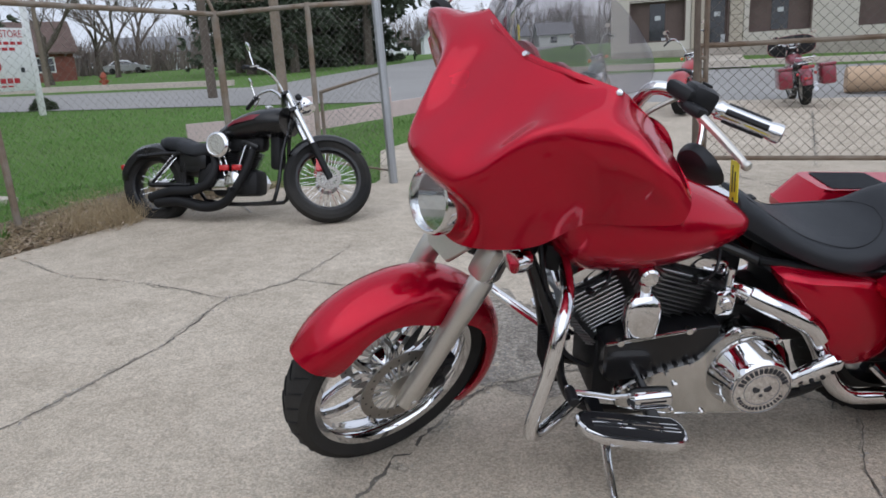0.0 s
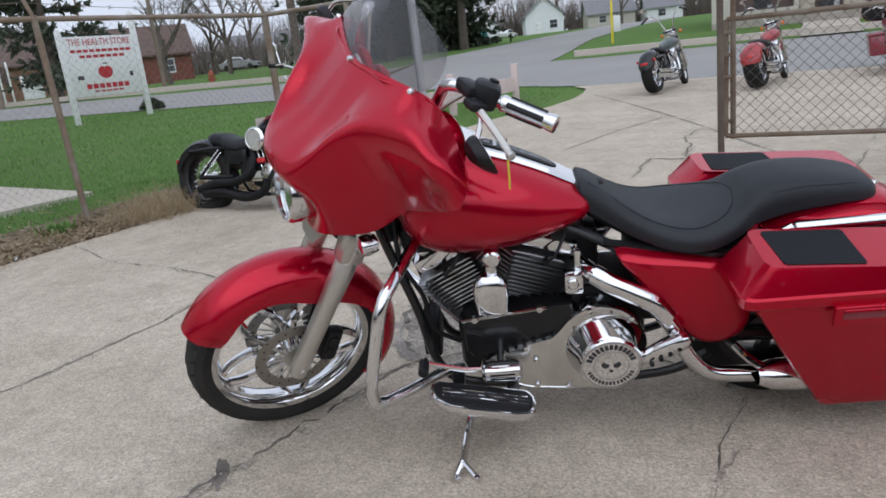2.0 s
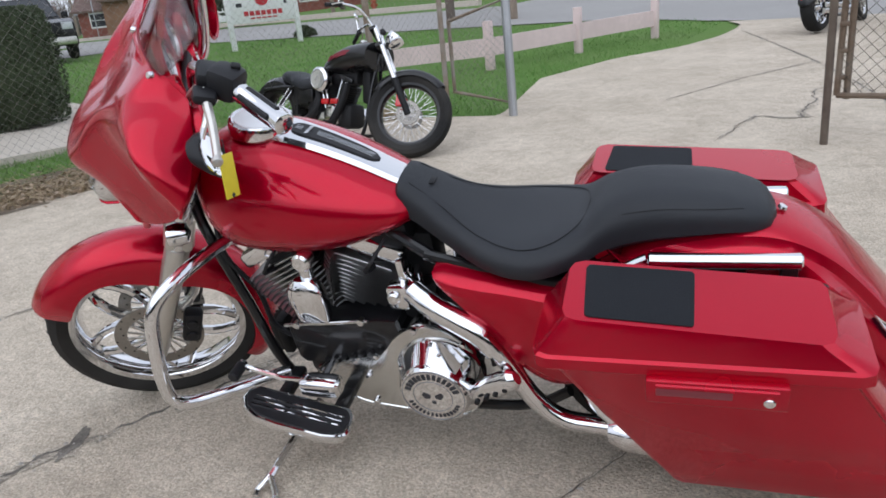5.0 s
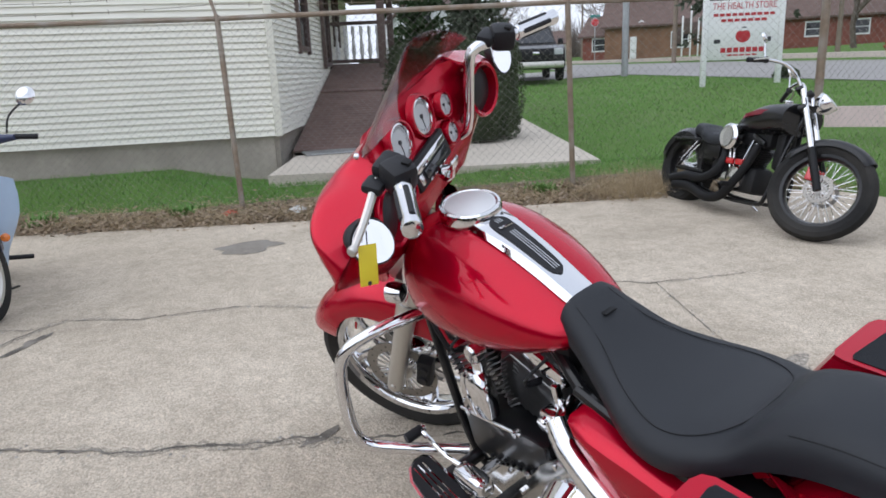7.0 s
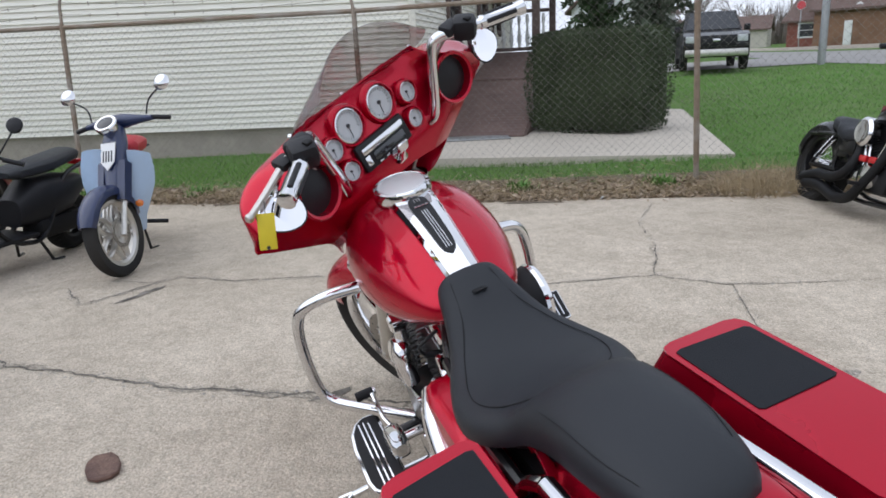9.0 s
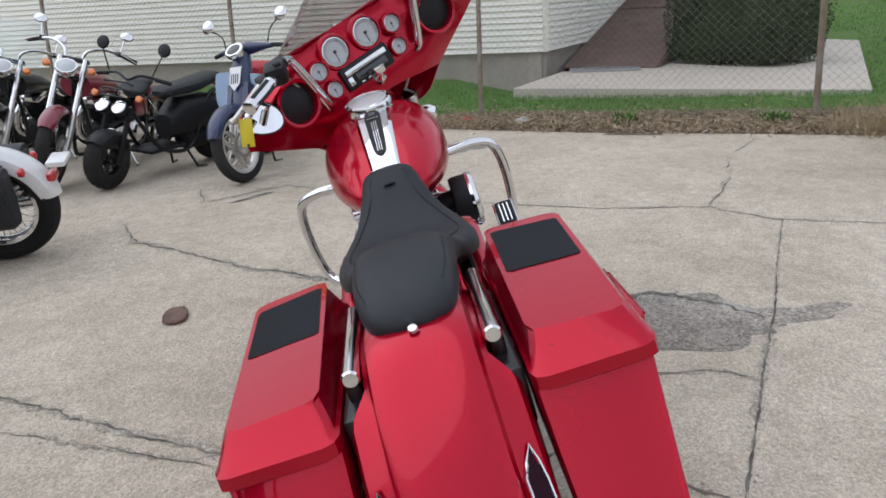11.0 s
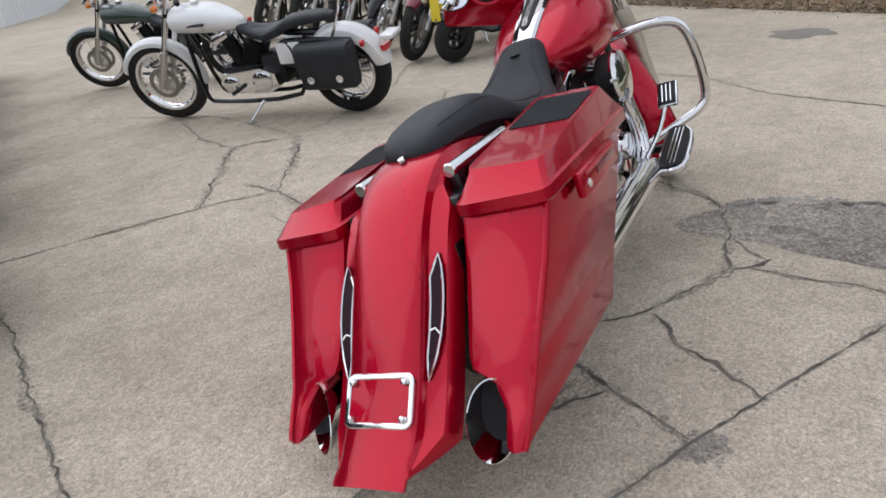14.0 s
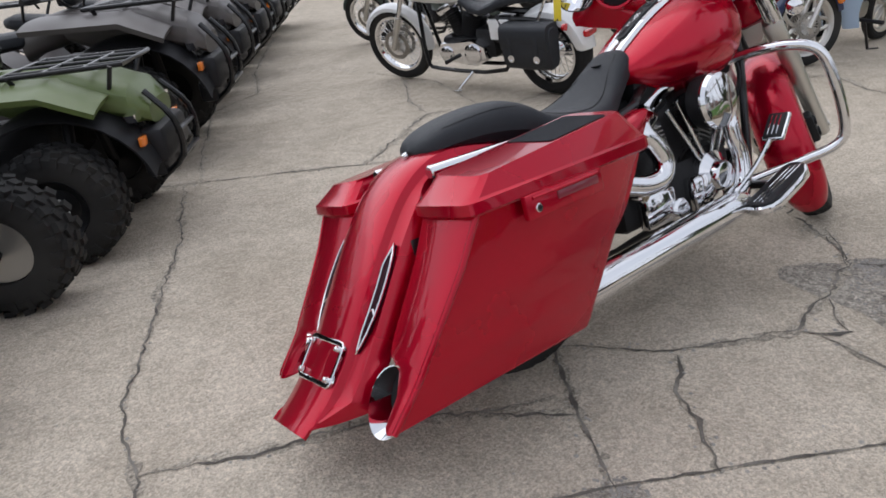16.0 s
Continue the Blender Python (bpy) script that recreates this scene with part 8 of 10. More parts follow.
part("tail_lamp", Shape().box((-0.42, 0, 0.68), (0.03, 0.2, 0.06), 0.012), RED_OLD, maroon, "wide red lamp")
part("luggage_rail", Shape().tube([(-0.1, 0.14, 0.86), (-0.36, 0.13, 0.84), (-0.4, 0.0, 0.84), (-0.36, -0.13, 0.84), (-0.1, -0.14, 0.86)], 0.012, 8, n=4), CHROME, maroon)
for y in (-0.12, 0.0, 0.12):
    part("gauge", Shape().cyl((1.295, y, 1.1), (1.28, y, 1.105), 0.05, seg=16), WHITE_DIAL, maroon)


part("fairing", Shape().loft([ring(x, 0, z, "x", w, h, 22, 2.4) for x, z, w, h in ((1.42, 0.86, 0.03, 0.05), (1.36, 0.9, 0.12, 0.12), (1.22, 0.93, 0.16, 0.13), (1.05, 0.92, 0.17, 0.11), (0.98, 0.88, 0.13, 0.06))]), BLACK_PAINT, sport, "black pointed sports fairing")
for side in (1, -1):
    part("side_fairing", Shape().loft([ring(x, side * 0.17, z, "x", 0.03, h, 16, 2.6) for x, z, h in ((1.15, 0.7, 0.06), (1.0, 0.62, 0.18), (0.75, 0.5, 0.2), (0.5, 0.42, 0.1))]), WHITE_PAINT, sport, "silver-white side fairing")


# ---- small step-through and scooter ----
def step_through(m):
    b = thing("step_through_motorbike", m, "pale blue and navy step-through motorbike with a red seat", "motorbike")
    wb = 1.2
    S = Matrix.Translation((wb, 0, 0.3)) @ Matrix.Rotation(radians(-26), 4, Vector((-0.45, 0, 0.89)))
    wheel_parts(b, S, 0.3, 0.09, 0.225, 0.04, ALU, "split", tread=False, spokes=5, disc=0.1)
    wheel_parts(b, pose(0, 0, 0.3), 0.3, 0.085, 0.235, 0.05, ALU, "split", tread=False, spokes=5)
    FK = S @ pose(0, 0, 0, 0, -27, 0)
    for s in (1, -1):
        part("fork_leg", Shape().tube([(0, s * 0.07, -0.02), (0, s * 0.07, 0.26)], 0.02, 10, m=FK), ALU, b, "silver fork leg")
        part("fork_cover", Shape().loft([[(x, s * y, z) for x, y in ((-0.045, 0.05), (0.05, 0.05), (0.04, 0.1), (-0.04, 0.1))] for z in (0.22, 0.5)], m=FK), NAVY, b)
        # leg shields
        g = [[(wb - 0.2 - 0.05 * math.sin(math.pi * i / 10) - 0.22 * max(0, (i - 5) / 5) ** 1.5 - 0.12 * (j / 5) ** 2, s * (0.08 + (0.16 - 0.06 * max(0, (i - 4) / 6)) * j / 5 * (0.7 + 0.3 * math.sin(math.pi * min(1, (i + 2) / 10)))), 0.84 - 0.062 * i - 0.03 * (j / 5) ** 3 * (1 if i < 2 else 0)) for j in range(6)] for i in range(11)]
        part("leg_shield", Shape().sheet(g if s > 0 else [r[::-1] for r in g], 0.008), BLUE_PALE, b, "pale blue leg shield")
        part("side_panel", Shape().loft([ring(x, s * 0.1, 0.6, "x", 0.03 * w, 0.11 * w, 16, 2.5) for x, w in ((0.45, 0.3), (0.36, 0.9), (0.2, 1.0), (0.05, 0.7), (0.0, 0.2))]), BLUE_PALE, b)
        part("shock", Shape().tube([(0.05, s * 0.1, 0.32), (0.15, s * 0.11, 0.62)], 0.022, 10), CHROME, b)
        part("grip", Shape().cyl((-0.06, s * 0.24, 0.83), (-0.1, s * 0.36, 0.825), 0.017, seg=12, m=FK), BLACK_PLASTIC, b)
        mi = part("mirror", Shape().lathe([(0.02, -0.03), (0.05, -0.015), (0.06, 0.0), (0.056, 0.006), (0.001, 0.008)], (0.02, s * 0.36, 1.04), (-1, 0, 0.1), 20, m=FK), CHROME, b, "round chrome mirror")
        part("mirror_stem", Shape().tube([(-0.04, s * 0.21, 0.85), (-0.02, s * 0.24, 0.95), (0.02, s * 0.35, 1.01)], 0.006, 6, n=3, m=FK), BLACK_PLASTIC, mi)
        part("turn_signal", Shape().lathe([(0.001, -0.03), (0.025, -0.01), (0.026, 0.01), (0.001, 0.02)], (wb - 0.17, s * 0.15, 0.48), (1, 0, 0), 12), AMBER, b)
    part("front_fender", Shape().sheet(fender_grid(0.325, 0.06, 20, 165, lambda q: 0.035, 20, 9), 0.005, m=S), NAVY, b, "navy front fender")
    part("front_column", Shape().loft([ring(0, 0, z, "z", rx, ry, 16, 2.5) for z, rx, ry in ((0.3, 0.05, 0.06), (0.5, 0.06, 0.085), (0.66, 0.07, 0.08), (0.76, 0.06, 0.06))], m=FK), NAVY, b)
    part("badge_plate", Shape().prism([(-0.055, 0.12), (0.055, 0.12), (0.05, -0.02), (0, -0.08), (-0.05, -0.02)], (0.075, 0, 0.5), (0, 1, 0), (0, 0, 1), 0.008, 0.002, m=FK), WHITE_PAINT, b, "white grille badge")
    for y in (-0.03, -0.01, 0.01, 0.03):
        part("grille_slot", Shape().box((0.084, y, 0.52), (0.004, 0.008, 0.08), m=FK), DARK_INK, b)
    part("handlebar_cover", Shape().loft([[(-0.03 - 0.3 * y * y + 0.05 * w * math.cos(q), y, 0.82 + 0.045 * w * math.sin(q)) for q in [2 * math.pi * k / 14 for k in range(14)]] for y, w in ((-0.25, 0.4), (-0.15, 0.7), (-0.05, 1.1), (0.05, 1.1), (0.15, 0.7), (0.25, 0.4))], m=FK), NAVY, b)
    lamp = part("headlight", Shape().lathe([(0.05, -0.05), (0.075, -0.01), (0.08, 0.02), (0.074, 0.03)], (0.09, 0, 0.74), (0.9, 0, 0.42), 24, m=FK), CHROME, b)
    part("lens", Shape().lathe([(0.072, 0.026), (0.04, 0.036), (0.001, 0.04)], (0.09, 0, 0.74), (0.9, 0, 0.42), 24, m=FK), WINDOW, lamp)
    part("seat", Shape().loft([ring(x, 0, 0.82, "x", w, h, 18, 2.8) for x, w, h in ((0.56, 0.06, 0.03), (0.53, 0.11, 0.05), (0.3, 0.14, 0.065), (0.1, 0.13, 0.055), (0.05, 0.09, 0.035))]), SEAT_RED, b, "red vinyl seat")
    part("body", Shape().loft([ring(x, 0, z, "x", w, h, 16, 2.6) for x, z, w, h in ((0.95, 0.62, 0.04, 0.09), (0.75, 0.48, 0.06, 0.1), (0.5, 0.55, 0.08, 0.15), (0.2, 0.62, 0.1, 0.14), (-0.1, 0.62, 0.08, 0.08))]), NAVY, b)
    part("engine", Shape().box((0.6, 0, 0.33), (0.3, 0.2, 0.14), 0.04).cyl((0.7, 0, 0.36), (0.9, 0, 0.4), 0.06), STEEL_DULL, b)
    part("rear_fender", Shape().sheet(fender_grid(0.33, 0.065, 40, 175, lambda q: 0.03, 20, 9), 0.005, m=pose(0, 0, 0.3)), NAVY, b)
    part("rear_rack", Shape().tube([(0.05, 0.1, 0.78), (-0.3, 0.1, 0.76), (-0.3, -0.1, 0.76), (0.05, -0.1, 0.78)], 0.01, 8).tube([(-0.12, 0.1, 0.77), (-0.12, -0.1, 0.77)], 0.008, 8), BLACK_PLASTIC, b)
    part("muffler", Shape().cyl((0.5, -0.14, 0.24), (-0.1, -0.15, 0.28), 0.035, 0.05, 16, bev=0.01), CHROME, b)
    part("footpeg", Shape().cyl((0.62, -0.3, 0.27), (0.62, 0.3, 0.27), 0.016, seg=10), BLACK_PLASTIC, b)
    part("centre_stand", Shape().tube([(0.38, 0.2, 0.015), (0.45, 0.15, 0.02), (0.5, 0.1, 0.25), (0.5, -0.1, 0.25), (0.45, -0.15, 0.02), (0.38, -0.2, 0.015)], 0.012, 8), BLACK_PAINT, b)
    return b


step_through(stand_at((-3.17, -0.04), (-2.02, 0.22), 5, z=0.0))


def scooter(m):
    b = thing("scooter", m, "black naked scooter with twin round headlights", "scooter")
    wb = 1.2
    S = Matrix.Translation((wb, 0, 0.23)) @ Matrix.Rotation(radians(12), 4, Vector((-0.45, 0, 0.89)))
    wheel_parts(b, S, 0.23, 0.13, 0.13, 0.04, BLACK_PAINT, "cast", spokes=5)
    wheel_parts(b, pose(0, 0, 0.23), 0.23, 0.15, 0.13, 0.05, BLACK_PAINT, "cast", spokes=5)
    FK = S @ pose(0, 0, 0, 0, -26, 0)
    for s in (1, -1):
        part("fork_leg", Shape().tube([(0, s * 0.1, -0.02), (0, s * 0.1, 0.45)], 0.022, 10, m=FK), BLACK_MATT, b)
        lp = part("headlight", Shape().lathe([(0.03, -0.07), (0.055, -0.04), (0.066, 0.0), (0.062, 0.012)], (0.1, s * 0.075, 0.42), (0.95, 0, 0.3), 20, m=FK), BLACK_PLASTIC, b)
        part("lens", Shape().lathe([(0.06, 0.01), (0.04, 0.02), (0.001, 0.026)], (0.1, s * 0.075, 0.42), (0.95, 0, 0.3), 20, m=FK), MIRROR, lp, "bright round lamp glass")
        part("grip", Shape().cyl((-0.06, s * 0.22, 0.72), (-0.1, s * 0.34, 0.715), 0.017, seg=12, m=FK), BLACK_PLASTIC, b)
        part("mirror", Shape().lathe([(0.02, -0.02), (0.05, -0.01), (0.056, 0.004), (0.001, 0.008)], (0.0, s * 0.28, 0.95), (-1, 0, 0.1), 18, m=FK).tube([(-0.04, s * 0.2, 0.74), (0, s * 0.28, 0.92)], 0.006, 6, m=FK), BLACK_PLASTIC, b)
        part("turn_signal", Shape().lathe([(0.001, -0.03), (0.025, -0.01), (0.026, 0.01), (0.001, 0.02)], (0.06, s * 0.2, 0.52), (1, 0, 0), 12, m=FK), AMBER, b)
        part("frame_tube", Shape().tube([(wb - 0.25, s * 0.05, 0.62), (wb - 0.4, s * 0.12, 0.3), (wb - 0.6, s * 0.14, 0.2), (0.4, s * 0.14, 0.24), (0.15, s * 0.12, 0.6), (-0.1, s * 0.11, 0.68)], 0.018, 8, n=4), BLACK_PAINT, b)
    part("front_fender", Shape().sheet(fender_grid(0.25, 0.085, 50, 160, lambda q: 0.03, 16, 9), 0.006, m=S), BLACK_PLASTIC, b)
    cage = Shape()
    for z in (0.5, 0.56, 0.62):
        cage.tube([(0.06, 0.12, z), (0.12, 0.1, z), (0.12, -0.1, z), (0.06, -0.12, z)], 0.007, 6, m=FK)
    part("front_rack", cage, BLACK_PAINT, b)
    part("handlebar", Shape().tube([(-0.1, 0.34, 0.715), (-0.03, 0.12, 0.73), (-0.02, 0, 0.68), (-0.03, -0.12, 0.73), (-0.1, -0.34, 0.715)], 0.012, 8, n=4, m=FK), BLACK_PAINT, b)
    part("floor", Shape().box((wb - 0.52, 0, 0.24), (0.4, 0.3, 0.03), 0.01), BLACK_PLASTIC, b)
    part("body", Shape().loft([ring(x, 0, z, "x", w, h, 16, 3) for x, z, w, h in ((0.58, 0.4, 0.1, 0.1), (0.4, 0.45, 0.15, 0.18), (0.1, 0.48, 0.16, 0.15), (-0.1, 0.52, 0.1, 0.08))]), BLACK_PLASTIC, b)
    part("seat", Shape().loft([ring(x, 0, z, "x", w, h, 18, 2.8) for x, z, w, h in ((0.6, 0.68, 0.06, 0.02), (0.55, 0.69, 0.12, 0.045), (0.25, 0.71, 0.14, 0.055), (-0.05, 0.76, 0.12, 0.05), (-0.12, 0.76, 0.07, 0.03))]), LEATHER, b)
    part("engine", Shape().box((0.2, 0.05, 0.26), (0.5, 0.2, 0.16), 0.05), BLACK_MATT, b)
    part("tail_light", Shape().box((-0.16, 0, 0.68), (0.04, 0.14, 0.05), 0.015), RED_LENS, b)
    part("centre_stand", Shape().tube([(0.3, 0.18, 0.015), (0.38, 0.15, 0.02), (0.45, 0.1, 0.2), (0.45, -0.1, 0.2), (0.38, -0.15, 0.02), (0.3, -0.18, 0.015)], 0.012, 8), BLACK_PAINT, b)
    return b


scooter(stand_at((-2.98, -0.5), (-1.86, -0.8), 4, z=0.0))


# ---- quad bikes ----
def quad_wheel(parent, m, R=0.31, W=0.22, rimmat=BLACK_PAINT):
    w = W / 2
    wh = part("wheel", Shape().lathe([(0.02, w * 0.3), (0.05, w * 0.55), (0.1, w * 0.4), (0.14, w * 0.7), (0.155, w * 0.85), (0.16, w * 0.6), (0.15, -w * 0.6), (0.02, -w * 0.6)], (0, 0, 0), (0, 1, 0), 24, m=m), rimmat, parent)
    part("tyre", Shape().lathe([(0.155, -w * 0.8), (0.2, -w), (R - 0.04, -w * 0.97), (R - 0.015, -w * 0.7), (R - 0.012, 0), (R - 0.015, w * 0.7), (R - 0.04, w * 0.97), (0.2, w), (0.155, w * 0.8)], (0, 0, 0), (0, 1, 0), 36, m=m, ring=True), RUBBER, wh, "black knobby tyre")
    kn = Shape()
    for i in range(22):
        for j, (y, dx, ln) in enumerate(((-0.72, 0.0, 0.05), (-0.25, 0.07, 0.045), (0.25, 0.0, 0.045), (0.72, 0.07, 0.05))):
            a = 2 * math.pi * i / 22 + dx * 2
            kn.box((0, 0, 0), (0.026, w * 0.36, 0.045), 0.0, m=m @ Matrix.Rotation(-a, 4, "Y") @ Matrix.Translation((R - 0.012, y * w, 0)) @ pose(0, 0, 0, 18 * (1 if j % 2 else -1), 0, 0))
        for s in (1, -1):
            a = 2 * math.pi * (i + 0.5) / 22
            kn.box((0, 0, 0), (0.05, 0.02, 0.03), 0.0, m=m @ Matrix.Rotation(-a, 4, "Y") @ Matrix.Translation((R - 0.05, s * w * 0.97, 0)))
    part("tread", kn, RUBBER, wh)
    nuts = Shape()
    for i in range(4):
        a = math.pi / 2 * i + 0.4
        nuts.cyl((0.05 * math.cos(a), w * 0.5, 0.05 * math.sin(a)), (0.05 * math.cos(a), w * 0.62, 0.05 * math.sin(a)), 0.009, seg=6, m=m)
    part("wheel_nut", nuts, CHROME, wh)


def quad(m, body, label, rimmat=BLACK_PAINT, racks=True, nose=True):
    """Faces x; the origin is on the ground under the front axle."""
    b = thing("quad_bike", m, label, "quad bike", group="row of quad bikes")
    for x in (0.0, -1.25):
        for s in (1, -1):
            quad_wheel(b, Matrix.Translation((x, s * 0.45, 0.31)) @ (pose(0, 0, 0) if s > 0 else pose(0, 0, 0, 0, 0, 180)), rimmat=rimmat)
    for s in (1, -1):
        g = []
        for i in range(15):
            q = i / 14
            a = radians(lerp(15, 165, q))
            r = 0.45 + 0.03 * math.sin(math.pi * q)
            g.append([(r * math.cos(a) * 1.08, s * lerp(0.18, 0.4, j / 5), 0.31 + r * math.sin(a) * 0.98 - 0.05 * (j / 5) ** 3) for j in range(6)])
        if nose:
            part("front_fender", Shape().sheet(g, 0.012), BLACK_PLASTIC, b, "black plastic fender")
            wing = [[(lerp(0.3, -0.5, i / 10), s * lerp(0.12, 0.5, j / 6), 0.9 - 0.1 * max(0, (3 - i) / 3) - 0.045 * (j / 6) ** 3 + 0.02 * i / 10) for j in range(7)] for i in range(11)]
            part("fender_panel", Shape().sheet(wing if s < 0 else [r[::-1] for r in wing], 0.03), body, b, "painted body panel over the wheel")
        g2 = []
        for i in range(15):
            a = radians(lerp(10, 165, i / 14))
            g2.append([(-1.25 + 0.45 * math.cos(a), s * lerp(0.15, 0.57, j / 5), 0.31 + 0.45 * math.sin(a) - 0.05 * (j / 5) ** 3) for j in range(6)])
        part("rear_fender", Shape().sheet(g2, 0.012), body, b)
        lamp = b if not nose else part("headlight", Shape().loft([[(0.42 - 0.05 * k, s * (0.14 + dy), 0.66 + dz) for dy, dz in ((0.0, -0.035), (0.16, -0.01), (0.2, 0.035), (0.1, 0.045), (0.01, 0.03))] for k in (0, 1)]), MIRROR, b, "slanted headlight")
        if nose:
            part("reflector", Shape().box((0.43, s * 0.33, 0.56), (0.03, 0.07, 0.05), 0.008), AMBER, b, "amber reflector")
        part("suspension_arm", Shape().tube([(0.08, s * 0.12, 0.3), (0.0, s * 0.38, 0.3)], 0.018, 8).tube([(-0.1, s * 0.12, 0.32), (0.0, s * 0.38, 0.3)], 0.018, 8).tube([(0.02, s * 0.3, 0.32), (0.02, s * 0.16, 0.66)], 0.03, 10), BLACK_MATT, b)
        part("footwell", Shape().box((-0.6, s * 0.38, 0.32), (0.5, 0.28, 0.03), 0.01), BLACK_PLASTIC, b)
        part("grip", Shape().cyl((-0.42, s * 0.26, 1.03), (-0.46, s * 0.4, 1.02), 0.018, seg=10), BLACK_PLASTIC, b)
    part("hood", Shape().loft([ring(x, 0, z, "x", w, h, 20, 3.0) for x, z, w, h in (((0.46, 0.66, 0.2, 0.06), (0.38, 0.73, 0.26, 0.1), (0.1, 0.82, 0.25, 0.11)) if nose else ((-0.2, 0.74, 0.12, 0.06),)) + ((-0.25, 0.82, 0.2, 0.12), (-0.4, 0.84, 0.14, 0.08))]), body, b)
    if nose:
        part("nose", Shape().box((0.44, 0, 0.5), (0.14, 0.5, 0.2), 0.04).box((0.4, 0, 0.38), (0.12, 0.36, 0.14), 0.03), BLACK_PLASTIC, b, "black plastic nose")
    bump = Shape()
    for s in (1, -1):
        bump.tube([(0.42, s * 0.14, 0.3), (0.56, s * 0.16, 0.42), (0.56, s * 0.17, 0.62), (0.44, s * 0.15, 0.78)], 0.017, 8, n=3)
    for z in (0.42, 0.55):
        bump.tube([(0.565, -0.17, z), (0.565, 0.17, z)], 0.015, 8)
    if nose:
        part("bumper_guard", bump, BLACK_PAINT, b)
    part("engine", Shape().box((-0.55, 0, 0.42), (0.55, 0.3, 0.3), 0.06).box((-0.3, 0, 0.55), (0.4, 0.25, 0.25), 0.05), ENGINE, b)
    part("tank_cover", Shape().loft([ring(x, 0, z, "x", w, 0.1, 16, 2.8) for x, z, w in ((-0.3, 0.84, 0.1), (-0.4, 0.84, 0.15), (-0.6, 0.8, 0.14), (-0.68, 0.76, 0.1))]), body, b)
    part("seat", Shape().loft([ring(x, 0, z, "x", w, h, 18, 2.8) for x, z, w, h in ((-0.6, 0.82, 0.08, 0.03), (-0.66, 0.8, 0.13, 0.05), (-0.95, 0.78, 0.16, 0.06), (-1.25, 0.82, 0.17, 0.06), (-1.32, 0.82, 0.12, 0.04))]), LEATHER, b)
    part("handlebar", Shape().tube([(-0.46, 0.4, 1.02), (-0.38, 0.2, 1.04), (-0.34, 0.08, 0.96), (-0.34, -0.08, 0.96), (-0.38, -0.2, 1.04), (-0.46, -0.4, 1.02)], 0.012, 8, n=4).box((-0.35, 0, 1.0), (0.12, 0.14, 0.08), 0.02), BLACK_PAINT, b)
    if racks:
        for x0, x1, z in ((0.4, -0.18, 0.94), (-1.02, -1.6, 0.95)):
            r = Shape()
            r.tube([(x0, 0.24, z), (x0, -0.24, z), (x1, -0.3, z), (x1, 0.3, z)], 0.013, 8, closed=True)
            for y in (-0.18, 0.0, 0.18):
                r.tube([(x0, y * 0.85, z), (x1, y, z)], 0.01, 8)
            for q in (0.33, 0.66):
                x = lerp(x0, x1, q)
                r.tube([(x, 0.26, z), (x, -0.26, z)], 0.01, 8)
            for s in (1, -1):
                r.tube([(x0 - 0.05, s * 0.26, z), (x0 - 0.1, s * 0.22, z - 0.12)], 0.012, 8).tube([(x1 + 0.05, s * 0.3, z), (x1 + 0.08, s * 0.24, z - 0.1)], 0.012, 8)
            part("cargo_rack", r, BLACK_PAINT, b, "black tubular rack")
    return b


QD = Vector((-0.96, 0.28, 0))
qyaw = math.degrees(math.atan2(QD.y, QD.x))
QS = Matrix.Diagonal((0.92, 0.92, 0.9, 1))
GREEN_Q = quad(pose(3.0, 0.44, 0, 0, 0, qyaw) @ QS, GREEN_ATV, "olive green quad bike with a black front rack")
quad(pose(3.42, 1.64, 0, 0, 0, qyaw) @ QS, BLACK_PLASTIC, "black quad bike with bright wheel rims", rimmat=ALU, racks=False, nose=False)
q_grey = quad(pose(2.64, -0.98, 0, 0, 0, qyaw) @ Matrix.Diagonal((1.04, 1.06, 1.08, 1)), GREY_ATV, "taupe grey quad bike with front rack")
for k in range(5):
    c = copy_thing(q_grey, pose(2.3 - 0.38 * k, -2.35 - 1.32 * k, 0, 0, 0, qyaw))

# ---- greenery kit ----
def inside(poly, x, y):
    hit = False
    for (a, b), (c, d) in zip(poly, poly[1:] + poly[:1]):
        if (b > y) != (d > y) and x < (c - a) * (y - b) / (d - b) + a:
            hit = not hit
    return hit


def spray(sh, p, d, size, rnd, n=5):
    """A tuft of needle cards round a twig."""
    for _ in range(n):
        a = Vector((rnd.gauss(0, 1), rnd.gauss(0, 1), rnd.gauss(0, 0.7))).normalized()
        t = (d * 0.8 + a * 0.8).normalized() * size * rnd.uniform(0.6, 1.3)
        w = t.cross(Vector((rnd.gauss(0, 1), rnd.gauss(0, 1), rnd.gauss(0, 1)))).normalized() * size * 0.16
        sh.add([p - w, p + t * 0.5 - w * 1.3, p + t, p + t * 0.5 + w * 1.3, p + w], [(0, 1, 2, 3, 4)])


